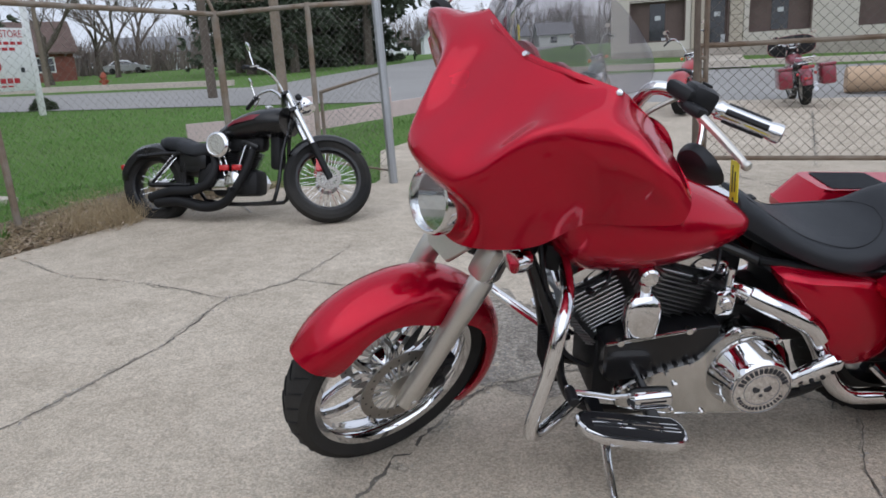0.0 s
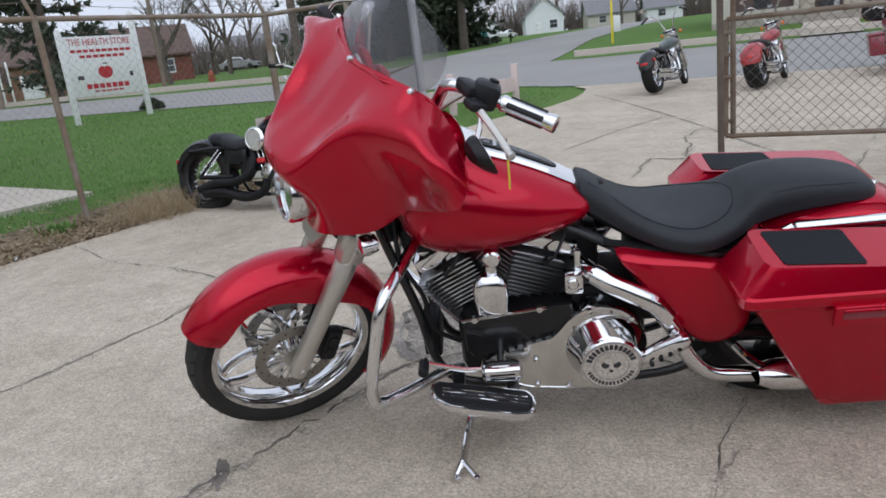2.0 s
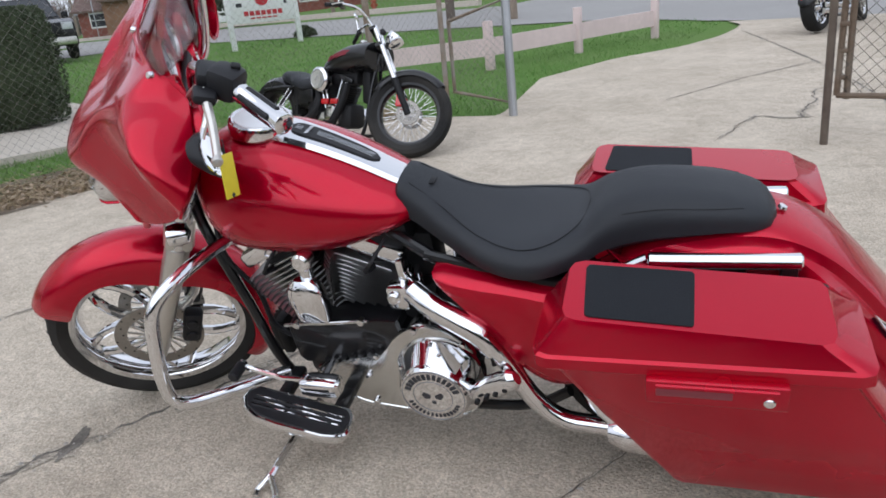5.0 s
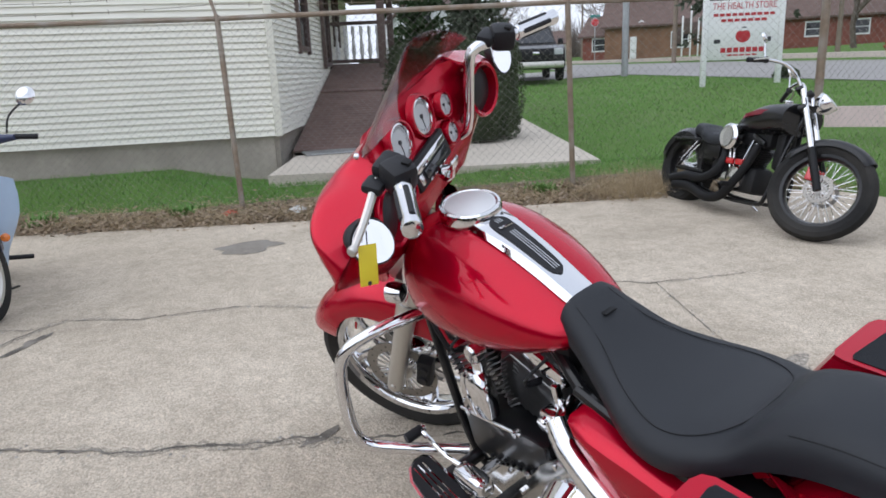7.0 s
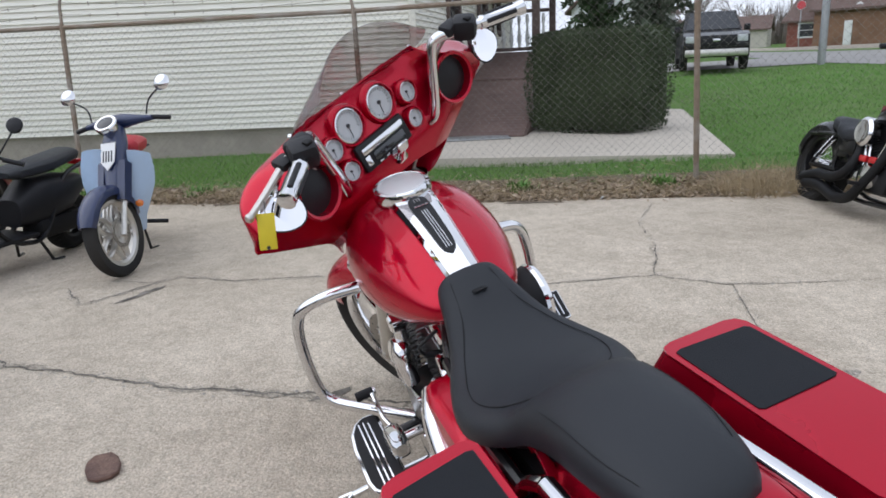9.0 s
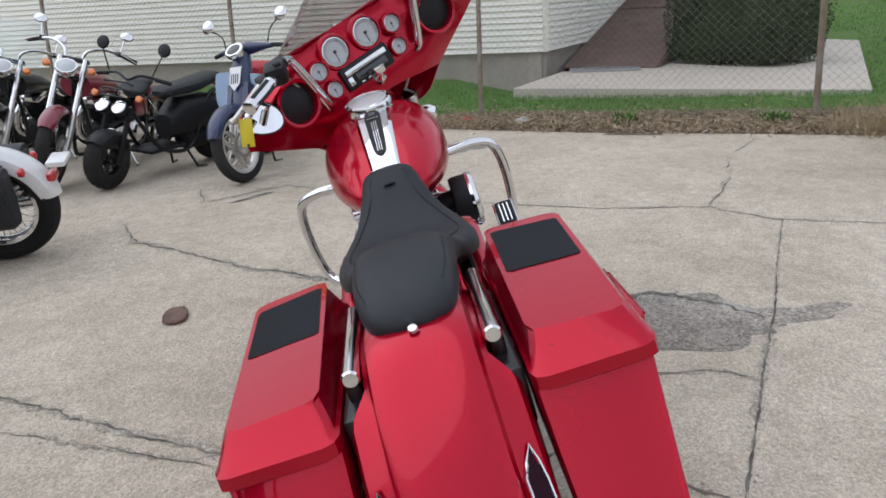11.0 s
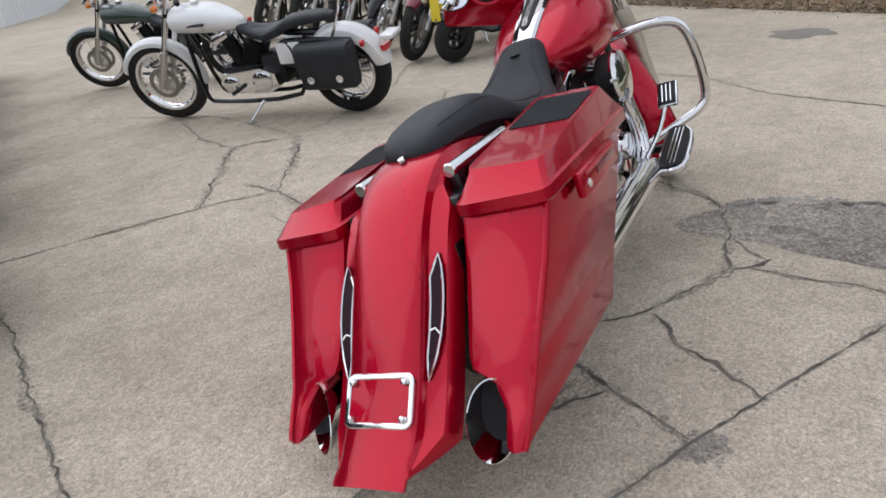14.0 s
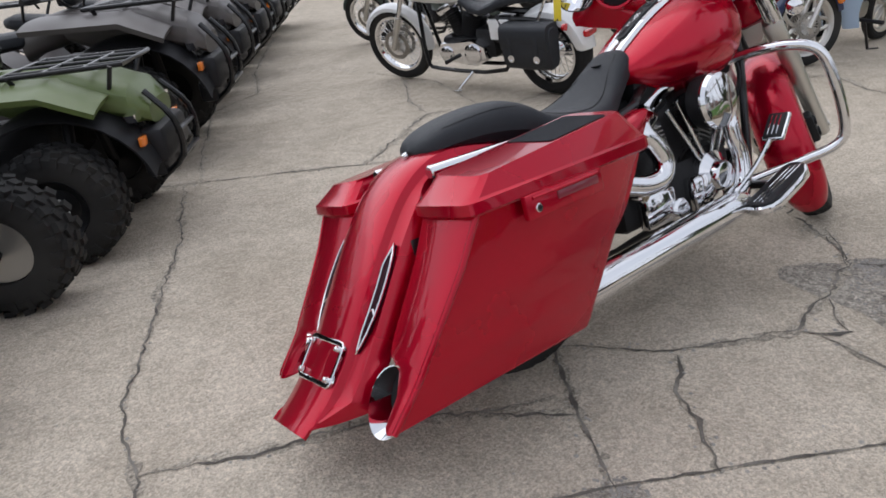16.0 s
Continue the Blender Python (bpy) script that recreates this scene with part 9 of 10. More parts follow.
def evergreen(x, y, h, r, seed, label, bare=0.12, tier=0.42, mat=NEEDLES, droop=-0.25, loose=0.0):
    rnd = random.Random(seed)
    z0 = rise(x, y)
    tree = thing("evergreen_tree", Matrix.Translation((x, y, z0)), label, "tree")
    part("trunk", Shape().tube([(0, 0, -0.2), (0.05, 0.02, h * 0.5), (0, 0.05, h * 0.97)], [0.022 * h + 0.04, 0.02], 7), BARK, tree)
    limbs, crown = Shape(), Shape()
    z = h * bare
    while z < h * 0.99:
        f = (z - h * bare) / (h * (1 - bare))
        for _ in range(7 if f < 0.7 else 5):
            a = rnd.uniform(0, 2 * math.pi)
            L = r * (1 - f) ** (0.8 if not loose else 0.45) * rnd.uniform(0.6, 1.12) + 0.12
            if loose and rnd.random() < loose:
                continue
            d = Vector((math.cos(a), math.sin(a), droop * (1 - f) + 0.25 * f + rnd.uniform(-0.1, 0.12))).normalized()
            zz = z + rnd.uniform(-0.5, 0.5) * tier
            tip = Vector((0, 0, zz)) + d * L
            limbs.tube([(0, 0, zz), tip], [0.012 + 0.004 * L, 0.005], 3, cap=False)
            k = max(3, int(L / 0.2))
            for i in range(k):
                s = (i + 0.6) / k
                wob = Vector((rnd.uniform(-1, 1), rnd.uniform(-1, 1), rnd.uniform(-0.5, 0.4))) * 0.22 * L * s
                spray(crown, Vector((0, 0, zz)) + d * L * s + wob, d, 0.32 + 0.035 * r, rnd, 7)
        z += tier
    part("limbs", limbs, BARK, tree)
    part("crown", crown, mat, tree, sharp=180)
    return tree


def bare_tree(x, y, h, seed, label="leafless tree with fine grey-brown twigs", levels=5, spread=0.55, r0=0.02):
    rnd = random.Random(seed)
    tree = thing("bare_tree", Matrix.Translation((x, y, rise(x, y))), label, "tree", "leafless trees in the distance")
    trunk, twigs = Shape(), Shape()
    def grow(p, d, L, r, lv):
        mid = p + d * L * 0.5 + Vector((rnd.uniform(-1, 1), rnd.uniform(-1, 1), 0)) * L * 0.05
        q = p + d * L
        (trunk if lv < 2 else twigs).tube([p, mid, q], [r, r * 0.66], 5 if lv < 2 else 3, cap=False)
        if lv >= levels:
            return
        for _ in range(rnd.choice((2, 3, 3, 4)) if lv else 4):
            n = (d + Vector((rnd.gauss(0, spread), rnd.gauss(0, spread), rnd.uniform(-0.05, 0.45)))).normalized()
            grow(p + d * L * rnd.uniform(0.55, 1.0), n, L * rnd.uniform(0.55, 0.85), r * 0.55, lv + 1)
    grow(Vector((0, 0, -0.2)), Vector((0, 0, 1)), h * 0.3, h * r0, 0)
    part("trunk", trunk, BARK, tree)
    part("branchwork", twigs, TWIGS, tree, sharp=180)
    return tree


# ---- evergreens ----
evergreen(-29.2, 28.6, 12.5, 3.6, 11, "big loose dark green pine behind the lawn sign", bare=0.1, tier=0.7, loose=0.35, droop=0.05)
evergreen(-33.3, 15.9, 9.4, 1.9, 12, "tall dense dark spruce beside the lane", bare=0.03, tier=0.36)
evergreen(-39.0, 14.6, 6.8, 2.1, 13, "loose green conifer by the white house", bare=0.05, tier=0.4, loose=0.2, droop=0.3,
          mat=material("light_evergreen", (0.045, 0.08, 0.028), rough=0.85, spread=0.4, grain=5))
for k, (x, y, h, r, b) in enumerate([(-18.6, 41.0, 13, 3.4, 0.1), (-15.4, 40.0, 12, 3.2, 0.12), (-22.0, 46.5, 14, 3.6, 0.1), (-13.2, 47.9, 14, 3.8, 0.24), (-17.2, 49.5, 13, 3.6, 0.02), (-15.4, 52.5, 12, 3.4, 0.0), (-19.4, 50.5, 13, 3.8, 0.0), (-21.5, 55, 14, 4.0, 0.05), (-26.5, 60, 14, 4.2, 0.05)]):
    evergreen(x, y, h, r, 20 + k, "tall dark pine with a bare lower trunk" if b > 0.2 else "tall dark evergreen in a grove across the street", bare=b, tier=0.6, droop=0.0 if b > 0.2 else -0.15)

# ---- leafless trees ----
kinds = [bare_tree(-34, 43, 11, 31), bare_tree(-30, 62, 13, 32), bare_tree(-61, 44, 12, 33)]
rnd = random.Random(77)
spots = [(-44, 62, 1.1), (-38, 56, 0.9), (-50, 78, 1.2), (-60, 76, 1.1), (-40, 88, 1.2), (-68, 62, 1.0), (-74, 50, 1.1), (-90, 60, 1.1), (-80, 38, 0.9), (-104, 56, 1.1), (-96, 44, 0.9), (-110, 70, 1.0),
         (-36, 130, 1.3), (-22, 136, 1.2), (-10, 132, 1.1), (-2, 140, 1.2), (6, 128, 1.2), (-46, 140, 1.3), (-60, 130, 1.2), (14, 120, 1.3), (-16, 150, 1.3), (-30, 152, 1.3), (-54, 108, 1.2)]
for k, (x, y, s) in enumerate(spots):
    copy_thing(kinds[k % 3], Matrix.Translation((x, y, rise(x, y))) @ pose(0, 0, 0, 0, 0, rnd.uniform(0, 360)) @ Matrix.Diagonal((s * 1.1, s * 1.1, s, 1)))


def thicket(line, count, h, depth, seed, label):
    """Far brushwood: countless thin upright stems along a line."""
    rnd = random.Random(seed)
    sh = Shape()
    for _ in range(count):
        p = along(line, rnd.random())
        p += Vector((rnd.uniform(-1, 1), rnd.uniform(-1, 1), 0)) * depth
        p.z = rise(p.x, p.y)
        hh = h * rnd.uniform(0.35, 1.0) * (0.75 + 0.5 * noise.noise(p * 0.06))
        base = p
        for _ in range(3):
            d = Vector((rnd.gauss(0, 0.2), rnd.gauss(0, 0.2), 1)).normalized()
            q = base + d * hh * 0.6
            sh.tube([base, q, q + (d + Vector((rnd.gauss(0, 0.35), rnd.gauss(0, 0.35), 0.1))).normalized() * hh * 0.4], [0.09, 0.02], 3, cap=False)
    return solid("far_woods", sh, TWIGS, label, "woods", kind="stuff", sharp=180)


thicket([(-135, 48), (-110, 72), (-78, 92), (-56, 104), (-40, 112)], 1500, 8.5, 7, 41, "brown leafless brushwood along the horizon")
thicket([(-66, 150), (-36, 162), (0, 166), (30, 160)], 1300, 14, 8, 42, "brown leafless woods behind the white houses")
thicket([(-75, 60), (-58, 72), (-46, 80)], 500, 5.5, 4, 43, "brown scrub behind the brick houses")
far_ridge = Shape()
for seg in ([(-260, 60), (-210, 140), (-120, 220), (0, 250), (120, 220)],):
    far_ridge = strip(seg, [(x * 1.15, y * 1.15) for x, y in seg], 60, 6, 3.0, bumpy=4.0)
solid("backdrop_woods", far_ridge, TWIGS, "low brown wooded rise on the horizon", "backdrop", kind="structure")


# ---- houses across the street ----
def far_house(p0, p1, depth, eave, peak, wall, roof, label, openings=(), gable_front=False, over=0.4, category="house"):
    """A gabled house: front wall from p0 to p1, depth behind it; openings are (kind, from, to, low, high, side)."""
    a, b = Vector((*p0, 0)), Vector((*p1, 0))
    L = (b - a).length
    ex = (b - a).normalized()
    ey = Vector((-ex.y, ex.x, 0))
    z = min(rise(*p0), rise(*p1)) - 0.05
    m = Matrix(((ex.x, ey.x, 0, a.x), (ex.y, ey.y, 0, a.y), (0, 0, 1, z), (0, 0, 0, 1)))
    h = thing("house" if category == "house" else category.replace(" ", "_"), m, label, category)
    if gable_front:
        prof = [(0, 0), (L, 0), (L, eave), (L / 2, peak), (0, eave)]
        part("wall", Shape().loft([[(x, 0, zz) for x, zz in prof], [(x, depth, zz) for x, zz in prof]]), wall, h)
        for s in (1, -1):
            e = 0 if s == 1 else L
            k = (peak - eave) / (L / 2)
            part("roof", Shape().loft([[(e - s * over, y, eave - k * over + 0.03), (L / 2, y, peak + 0.03), (L / 2, y, peak + 0.2), (e - s * over, y, eave - k * over + 0.2)] for y in (-over, depth + over)]), roof, h)
    else:
        prof = [(0, 0), (depth, 0), (depth, eave), (depth / 2, peak), (0, eave)]
        part("wall", Shape().loft([[(0, y, zz) for y, zz in prof], [(L, y, zz) for y, zz in prof]]), wall, h)
        for s in (1, -1):
            e = 0 if s == 1 else depth
            k = (peak - eave) / (depth / 2)
            part("roof", Shape().loft([[(x, e - s * over, eave - k * over + 0.03), (x, depth / 2, peak + 0.03), (x, depth / 2, peak + 0.2), (x, e - s * over, eave - k * over + 0.2)] for x in (-over, L + over)]), roof, h)
    for kind, s, e, lo, hi, side in openings:
        c, w, t = (s + e) / 2, e - s, (lo + hi) / 2
        mm = Matrix() if side == "front" else pose(L, 0, 0, 0, 0, 90) if side == "right" else pose(0, depth, 0, 0, 0, -90)
        if kind == "window":
            f = part("window", Shape().box((c, -0.03, t), (w + 0.2, 0.06, hi - lo + 0.2), m=mm), WHITE_PAINT, h, "white framed window")
            part("pane", Shape().box((c, -0.065, t + (hi - lo) / 4), (w, 0.02, (hi - lo) / 2 - 0.06), m=mm), WINDOW, f)
            part("pane", Shape().box((c, -0.065, t - (hi - lo) / 4), (w, 0.02, (hi - lo) / 2 - 0.06), m=mm), WINDOW, f)
        else:
            mat = {"door": WHITE_PAINT, "teal": TEAL}[kind]
            d = part("door", Shape().box((c, -0.03, t), (w, 0.07, hi - lo), 0.01, m=mm), mat, h, "teal overhead garage door" if kind == "teal" else "white door")
            for q in range(1, 4):
                part("panel", Shape().box((c, -0.07, lo + (hi - lo) * (q - 0.5) / 3), (w * 0.86, 0.02, (hi - lo) / 3 * 0.7), 0.005, m=mm), mat, d)
    return h


BRICK_BROWN = material("brown_brick_wall", (0.24, 0.135, 0.085), rough=0.9, spread=0.3, grain=6, patch=1)
far_house((-57.2, 38.5), (-49.4, 48.6), 9, 3.1, 5.6, BRICK_BROWN, SHINGLE, "brown brick ranch house with a low brown roof across the street",
          (("window", 6.0, 7.4, 1.0, 2.3, "front"), ("door", 9.2, 10.8, 0.1, 2.2, "front"), ("door", 2.3, 2.9, 0.1, 2.1, "front")))
far_house((-59.5, 37.5), (-57.3, 39.6), 7, 2.4, 4.2, BRICK_RED, SHINGLE, "red brick wing with a low gable beside the ranch house", (("window", 1, 2.2, 1.0, 2.1, "front"),))
porch = far_house((-56.2, 40.2), (-54.6, 42.3), 1.6, 2.3, 3.3, BRICK_BROWN, WHITE_PAINT, "small white-trimmed gabled entrance porch", (("door", 0.9, 1.8, 0.1, 2.1, "front"),), gable_front=True, over=0.2, category="entrance porch")
far_house((-47.5, 49.8), (-41.5, 55.4), 9, 2.6, 5.2, BRICK_RED, SHINGLE, "red brick house with a brown hip roof", (("window", 2, 3.6, 1.0, 2.1, "front"), ("window", 5.4, 6.6, 1.0, 2.1, "front")))
far_house((-36.2, 119.4), (-29.6, 121.6), 7.5, 2.4, 4.3, WHITE_WALL, GREY_SHINGLE, "white gabled garage with a teal overhead door",
          (("teal", 1.6, 5.0, 0.0, 2.3, "front"), ("window", 3.0, 3.9, 1.0, 1.9, "left")), gable_front=True, over=0.3, category="garage")
far_house((-24.6, 120.5), (-18.6, 122.2), 9, 3.2, 6.0, WHITE_WALL, GREY_SHINGLE, "white house with a grey shingled gable roof", (("door", 1.6, 2.5, 0.0, 2.1, "front"), ("window", 4.0, 5.2, 1.0, 2.3, "front"), ("window", 1.5, 2.7, 1.0, 2.3, "right"), ("window", 5.0, 6.2, 1.0, 2.3, "right")), gable_front=True)
far_house((-16, 133), (-8, 135), 8, 2.6, 5.0, TAN_SIDING, GREY_SHINGLE, "pale tan house half hidden by trees", (("window", 2, 3.2, 1, 2.2, "front"), ("window", 5, 6.2, 1, 2.2, "front")))
far_house((-6, 134), (0, 135), 8, 2.5, 4.6, WHITE_WALL, GREY_SHINGLE, "small white house among bare trees", (("window", 2, 3.2, 1, 2.2, "front"),))
far_house((-58, 84), (-50, 89), 7, 2.5, 4.4, WHITE_WALL, GREY_SHINGLE, "white house beyond the scrub", (("window", 2, 3.2, 1, 2.1, "front"), ("window", 5, 6.2, 1, 2.1, "front")))
far_house((-44.2, 14.2), (-41.6, 18.2), 9, 3.3, 5.4, WHITE_WALL, SHINGLE, "white gabled house with a brown roof behind the conifer", (("window", 1.9, 2.8, 3.2, 4.3, "front"), ("window", 0.8, 1.8, 0.9, 2.2, "front"), ("window", 3.0, 3.9, 0.9, 2.2, "front")), gable_front=True, over=0.35)
far_house((-92, 40.5), (-86, 50), 7, 2.6, 4.2, TAN_SIDING, SHINGLE, "tan house with a brown roof down the street", (("window", 2, 3.4, 1, 2.1, "front"), ("door", 6, 7, 0, 2.1, "front")))
far_house((-84, 52), (-79, 59), 6, 2.6, 3.8, WHITE_WALL, GREY_SHINGLE, "low white garage down the street", (("door", 3, 5.6, 0, 2.1, "front"),), category="garage")
# play tower of white posts with dark timber panels
tower_root = thing("play_tower", Matrix.Translation((-47.5, 40.2, rise(-47.5, 40.2))) @ pose(0, 0, 0, 0, 0, 52), "dark timber play tower with white posts", "play tower")
for x, h in ((-0.9, 2.4), (-0.35, 3.2), (0.3, 4.0), (0.9, 3.0)):
    part("post", Shape().box((x, 0, h / 2), (0.14, 0.14, h), 0.01), WHITE_PAINT, tower_root)
for x, z in ((-0.62, 1.7), (0.0, 2.4), (0.6, 2.0)):
    part("panel", Shape().box((x, 0.05, z), (0.42, 0.06, 1.3), 0.01), BROWN_PAINT, tower_root)

# ---- tan office building across the street ----
B0, B1 = Vector((2.34, 36.5, 0)), Vector((26.24, 33.7, 0))
bx = (B1 - B0).normalized()
by = Vector((-bx.y, bx.x, 0))
BM = Matrix(((bx.x, by.x, 0, B0.x), (bx.y, by.y, 0, B0.y), (0, 0, 1, 1.35), (0, 0, 0, 1)))
office = thing("office_building", BM, "tan clapboard and stone office building with dark windows", "building")
GAPS = [(0.85, 3.4, 0.5, 2.42), (4.25, 5.3, 0.12, 2.4), (6.15, 8.75, 0.68, 2.42), (10.6, 14.0, 0.68, 2.42), (15.6, 19.0, 0.68, 2.42), (20.4, 23.6, 0.68, 2.42)]
WALL_H, WALL_L = 5.4, 26.0


def boards_between(lo, hi, x0, x1, step, mat, name):
    sh = Shape()
    n = int((hi - lo) / step)
    for i in range(n):
        z = lo + i * step
        cuts = [(x0, x1)]
        for a, b, g0, g1 in GAPS:
            if g0 < z + step / 2 < g1:
                cuts = [q for s, e in cuts for q in ((s, min(e, a)), (max(s, b), e)) if q[1] - q[0] > 0.02]
        for s, e in cuts:
            q = [(-0.024, z), (-0.006, z + step), (0.03, z + step), (0.03, z)]
            sh.loft([[(s, y, zz) for y, zz in q], [(e, y, zz) for y, zz in q]])
    part(name, sh, mat, office, sharp=20)


boards_between(0.1, WALL_H, 0.0, 3.62, 0.15, TAN_SIDING, "siding")
STONE_BUFF = material("buff_stone_blocks", (0.45, 0.4, 0.33), rough=0.9, spread=0.18, grain=5, patch=1.2, second=(0.38, 0.33, 0.27), bump=0.3)
boards_between(-0.5, 0.1, 0.0, WALL_L, 0.15, FOUNDATION, "foundation")
boards_between(0.1, WALL_H, 5.92, WALL_L, 0.15, TAN_SIDING, "siding")
rnd = random.Random(3)
block = mesh_of("stone_block", Shape().box((0, 0, 0), (0.57, 0.1, 0.19), 0.01, seg=1), STONE_BUFF)
for i in range(24):
    z = 0.1 + i * 0.2 + 0.1
    for x in (3.64, 5.32):
        if z > 2.4:
            continue
        ob = new("stone_block", block)
        ob.parent = office
        ob.matrix_local = pose(x + 0.29, -0.02 + rnd.uniform(-0.01, 0.01), z)
        tagged(ob, "")
for i in range(13):
    z = 2.55 + i * 0.2
    for j in range(4):
        ob = new("stone_block", block)
        ob.parent = office
        ob.matrix_local = pose(3.9 + j * 0.575 - (0.04 if i % 2 else 0), -0.02 + rnd.uniform(-0.01, 0.01), z)
        tagged(ob, "")
part("wall_core", Shape().box((WALL_L / 2, 6.5, WALL_H / 2 - 0.25), (WALL_L, 12.0, WALL_H + 0.5), 0.0), TAN_SIDING, office)
for a, b, lo, hi in GAPS:
    door = hi - lo > 1.6
    w = part("door" if door else "window", Shape().box(((a + b) / 2, 0.3, (lo + hi) / 2), (b - a, 0.05, hi - lo)), BROWN_PAINT if door else WINDOW, office, "dark recessed entrance door" if door else "wide dark window")
    fr = Shape()
    for x in (a, b):
        fr.box((x + (0.03 if x == a else -0.03), 0.15, (lo + hi) / 2), (0.06, 0.34, hi - lo))
    for z in (lo, hi):
        fr.box(((a + b) / 2, 0.15, z + (0.03 if z == lo else -0.03)), (b - a - 0.12, 0.34, 0.06))
    part("frame", fr, BROWN_PAINT if door else STONE_BUFF, w)
    if door:
        part("glass", Shape().box(((a + b) / 2, 0.26, 1.3), (0.7, 0.02, 1.9)), WINDOW, w)
        part("notice", Shape().box(((a + b) / 2 + 0.02, 0.24, 1.6), (0.26, 0.01, 0.2)), WHITE_DIAL, w, "white paper notice")
        part("notice", Shape().box(((a + b) / 2 + 0.3, 0.24, 0.45), (0.2, 0.01, 0.45)), WHITE_DIAL, w, "tall white paper notice")
    else:
        part("sill", Shape().box(((a + b) / 2, -0.03, lo - 0.03), (b - a + 0.12, 0.1, 0.06), 0.01), STONE_BUFF, w)
part("roof_edge", Shape().box((WALL_L / 2, 6.2, WALL_H + 0.12), (WALL_L + 0.5, 13.2, 0.25), 0.02), BROWN_PAINT, office)
solid("pavement_entry", strip([(4.9, 27.6), (6.1, 36.0)], [(6.9, 27.9), (8.2, 35.8)], 20, 3, 0.02), CONCRETE_B, "concrete entrance walk", "footpath", kind="structure")


# ---- poles and signs along the street ----
def utility_pole(x, y, h, r, label, mat=WOOD_POLE, arm=True, turn=0):
    p = thing("utility_pole", Matrix.Translation((x, y, rise(x, y))) @ pose(0, 0, 0, 0, 0, turn), label, "utility pole")
    part("pole", Shape().tube([(0, 0, -0.3), (0, 0, h)], [r, r * 0.7], 10), mat, p)
    if arm:
        part("cross_arm", Shape().box((0, -0.12, h - 0.6), (2.2, 0.1, 0.12), 0.01), mat, p)
        for q in (-1.0, -0.4, 0.4, 1.0):
            part("insulator", Shape().lathe([(0.03, 0), (0.05, 0.04), (0.03, 0.08), (0.045, 0.12), (0.02, 0.16)], (q, -0.12, h - 0.54), (0, 0, 1), 8), GALV, p)
    return p


utility_pole(-20.3, 16.5, 9.5, 0.13, "grey weathered utility pole at the lawn's edge", GALV, True, 30)
utility_pole(-29.6, 25.6, 9, 0.13, "dark wooden utility pole across the street", WOOD_POLE, True, 60)
utility_pole(-7.4, 19.2, 9, 0.15, "pale wooden utility pole beside the street", WOOD_POLE, False)
utility_pole(-10.2, 20.4, 8.5, 0.15, "brown wooden utility pole beside the street", BARK, False)
utility_pole(-26.6, 33.5, 9, 0.13, "brown utility pole with a cross arm", WOOD_POLE, True, 40)
utility_pole(-60, 62, 10, 0.16, "utility pole far down the street", WOOD_POLE, True, 30)
utility_pole(-95, 58, 10, 0.16, "utility pole far down the street", WOOD_POLE, True, 30)
wires = Shape()
for a, b in (((-20.3, 16.5, 9.6), (-60, 62, 11.5)), ((-29.6, 25.6, 9.8), (-20.3, 16.5, 9.4)), ((-20.3, 16.5, 9.0), (-7.4, 19.2, 9.2)), ((-29.6, 25.6, 9.6), (-95, 58, 11))):
    for o in (-0.5, 0, 0.5):
        p, q = Vector(a) + Vector((o, 0, 0)), Vector(b) + Vector((o, 0, 0))
        wires.tube([p.lerp(q, s / 14) - Vector((0, 0, 1.1 * math.sin(math.pi * s / 14))) for s in range(15)], 0.014, 3, cap=False)
solid("overhead_wires", wires, BLACK_MATT, "dark overhead wires between the utility poles", "wires", kind="stuff")

stop = thing("stop_sign", Matrix.Translation((-47.5, 31.6, rise(-47.5, 31.6) + 1.0)) @ pose(0, 0, 0, 0, 0, 55), "red stop sign with a green street sign on top", "road sign")
part("post", Shape().box((0, 0, 0.7), (0.07, 0.05, 3.6), 0.005), GALV, stop)
octa = [(0.3 * math.cos(math.radians(22.5 + 45 * k)), 0.3 * math.sin(math.radians(22.5 + 45 * k))) for k in range(8)]
part("plate", Shape().prism(octa, (0, -0.03, 2.1), (1, 0, 0), (0, 0, 1), 0.012), RED_LENS, stop, "red octagonal plate")
part("border", Shape().prism([(1.07 * a, 1.07 * b) for a, b in octa], (0, -0.022, 2.1), (1, 0, 0), (0, 0, 1), 0.008), WHITE_PAINT, stop)
part("name_plate", Shape().box((0, 0, 2.56), (0.75, 0.02, 0.18), 0.003), TEAL, stop, "green street name plate")
post = thing("marker_post", Matrix.Translation((-1.9, 33.9, rise(-1.9, 33.9))), "yellow marker post with a small white plate beside the street", "marker post")
part("post", Shape().box((0, 0, 0.85), (0.1, 0.06, 1.9), 0.01), YELLOW, post)
part("plate", Shape().box((0.22, -0.02, 0.8), (0.3, 0.02, 0.7), 0.005), WHITE_PAINT, post)
hyd = thing("fire_hydrant", Matrix.Translation((-20.0, 29.0, rise(-20, 29) - 0.1)), "faded orange-red fire hydrant on the verge", "hydrant")
HYD = material("orange_hydrant_paint", (0.3, 0.07, 0.035), rough=0.7, spread=0.2)
part("barrel", Shape().lathe([(0.17, 0), (0.17, 0.06), (0.12, 0.08), (0.12, 0.55), (0.16, 0.57), (0.16, 0.62), (0.13, 0.64), (0.11, 0.74), (0.05, 0.8), (0.03, 0.84)], (0, 0, 0), (0, 0, 1), 14), HYD, hyd)
for s in (1, -1):
    part("outlet_cap", Shape().cyl((0, 0, 0.42), (0.2 * s, 0, 0.42), 0.07, 0.07, 10, bev=0.01), HYD, hyd)

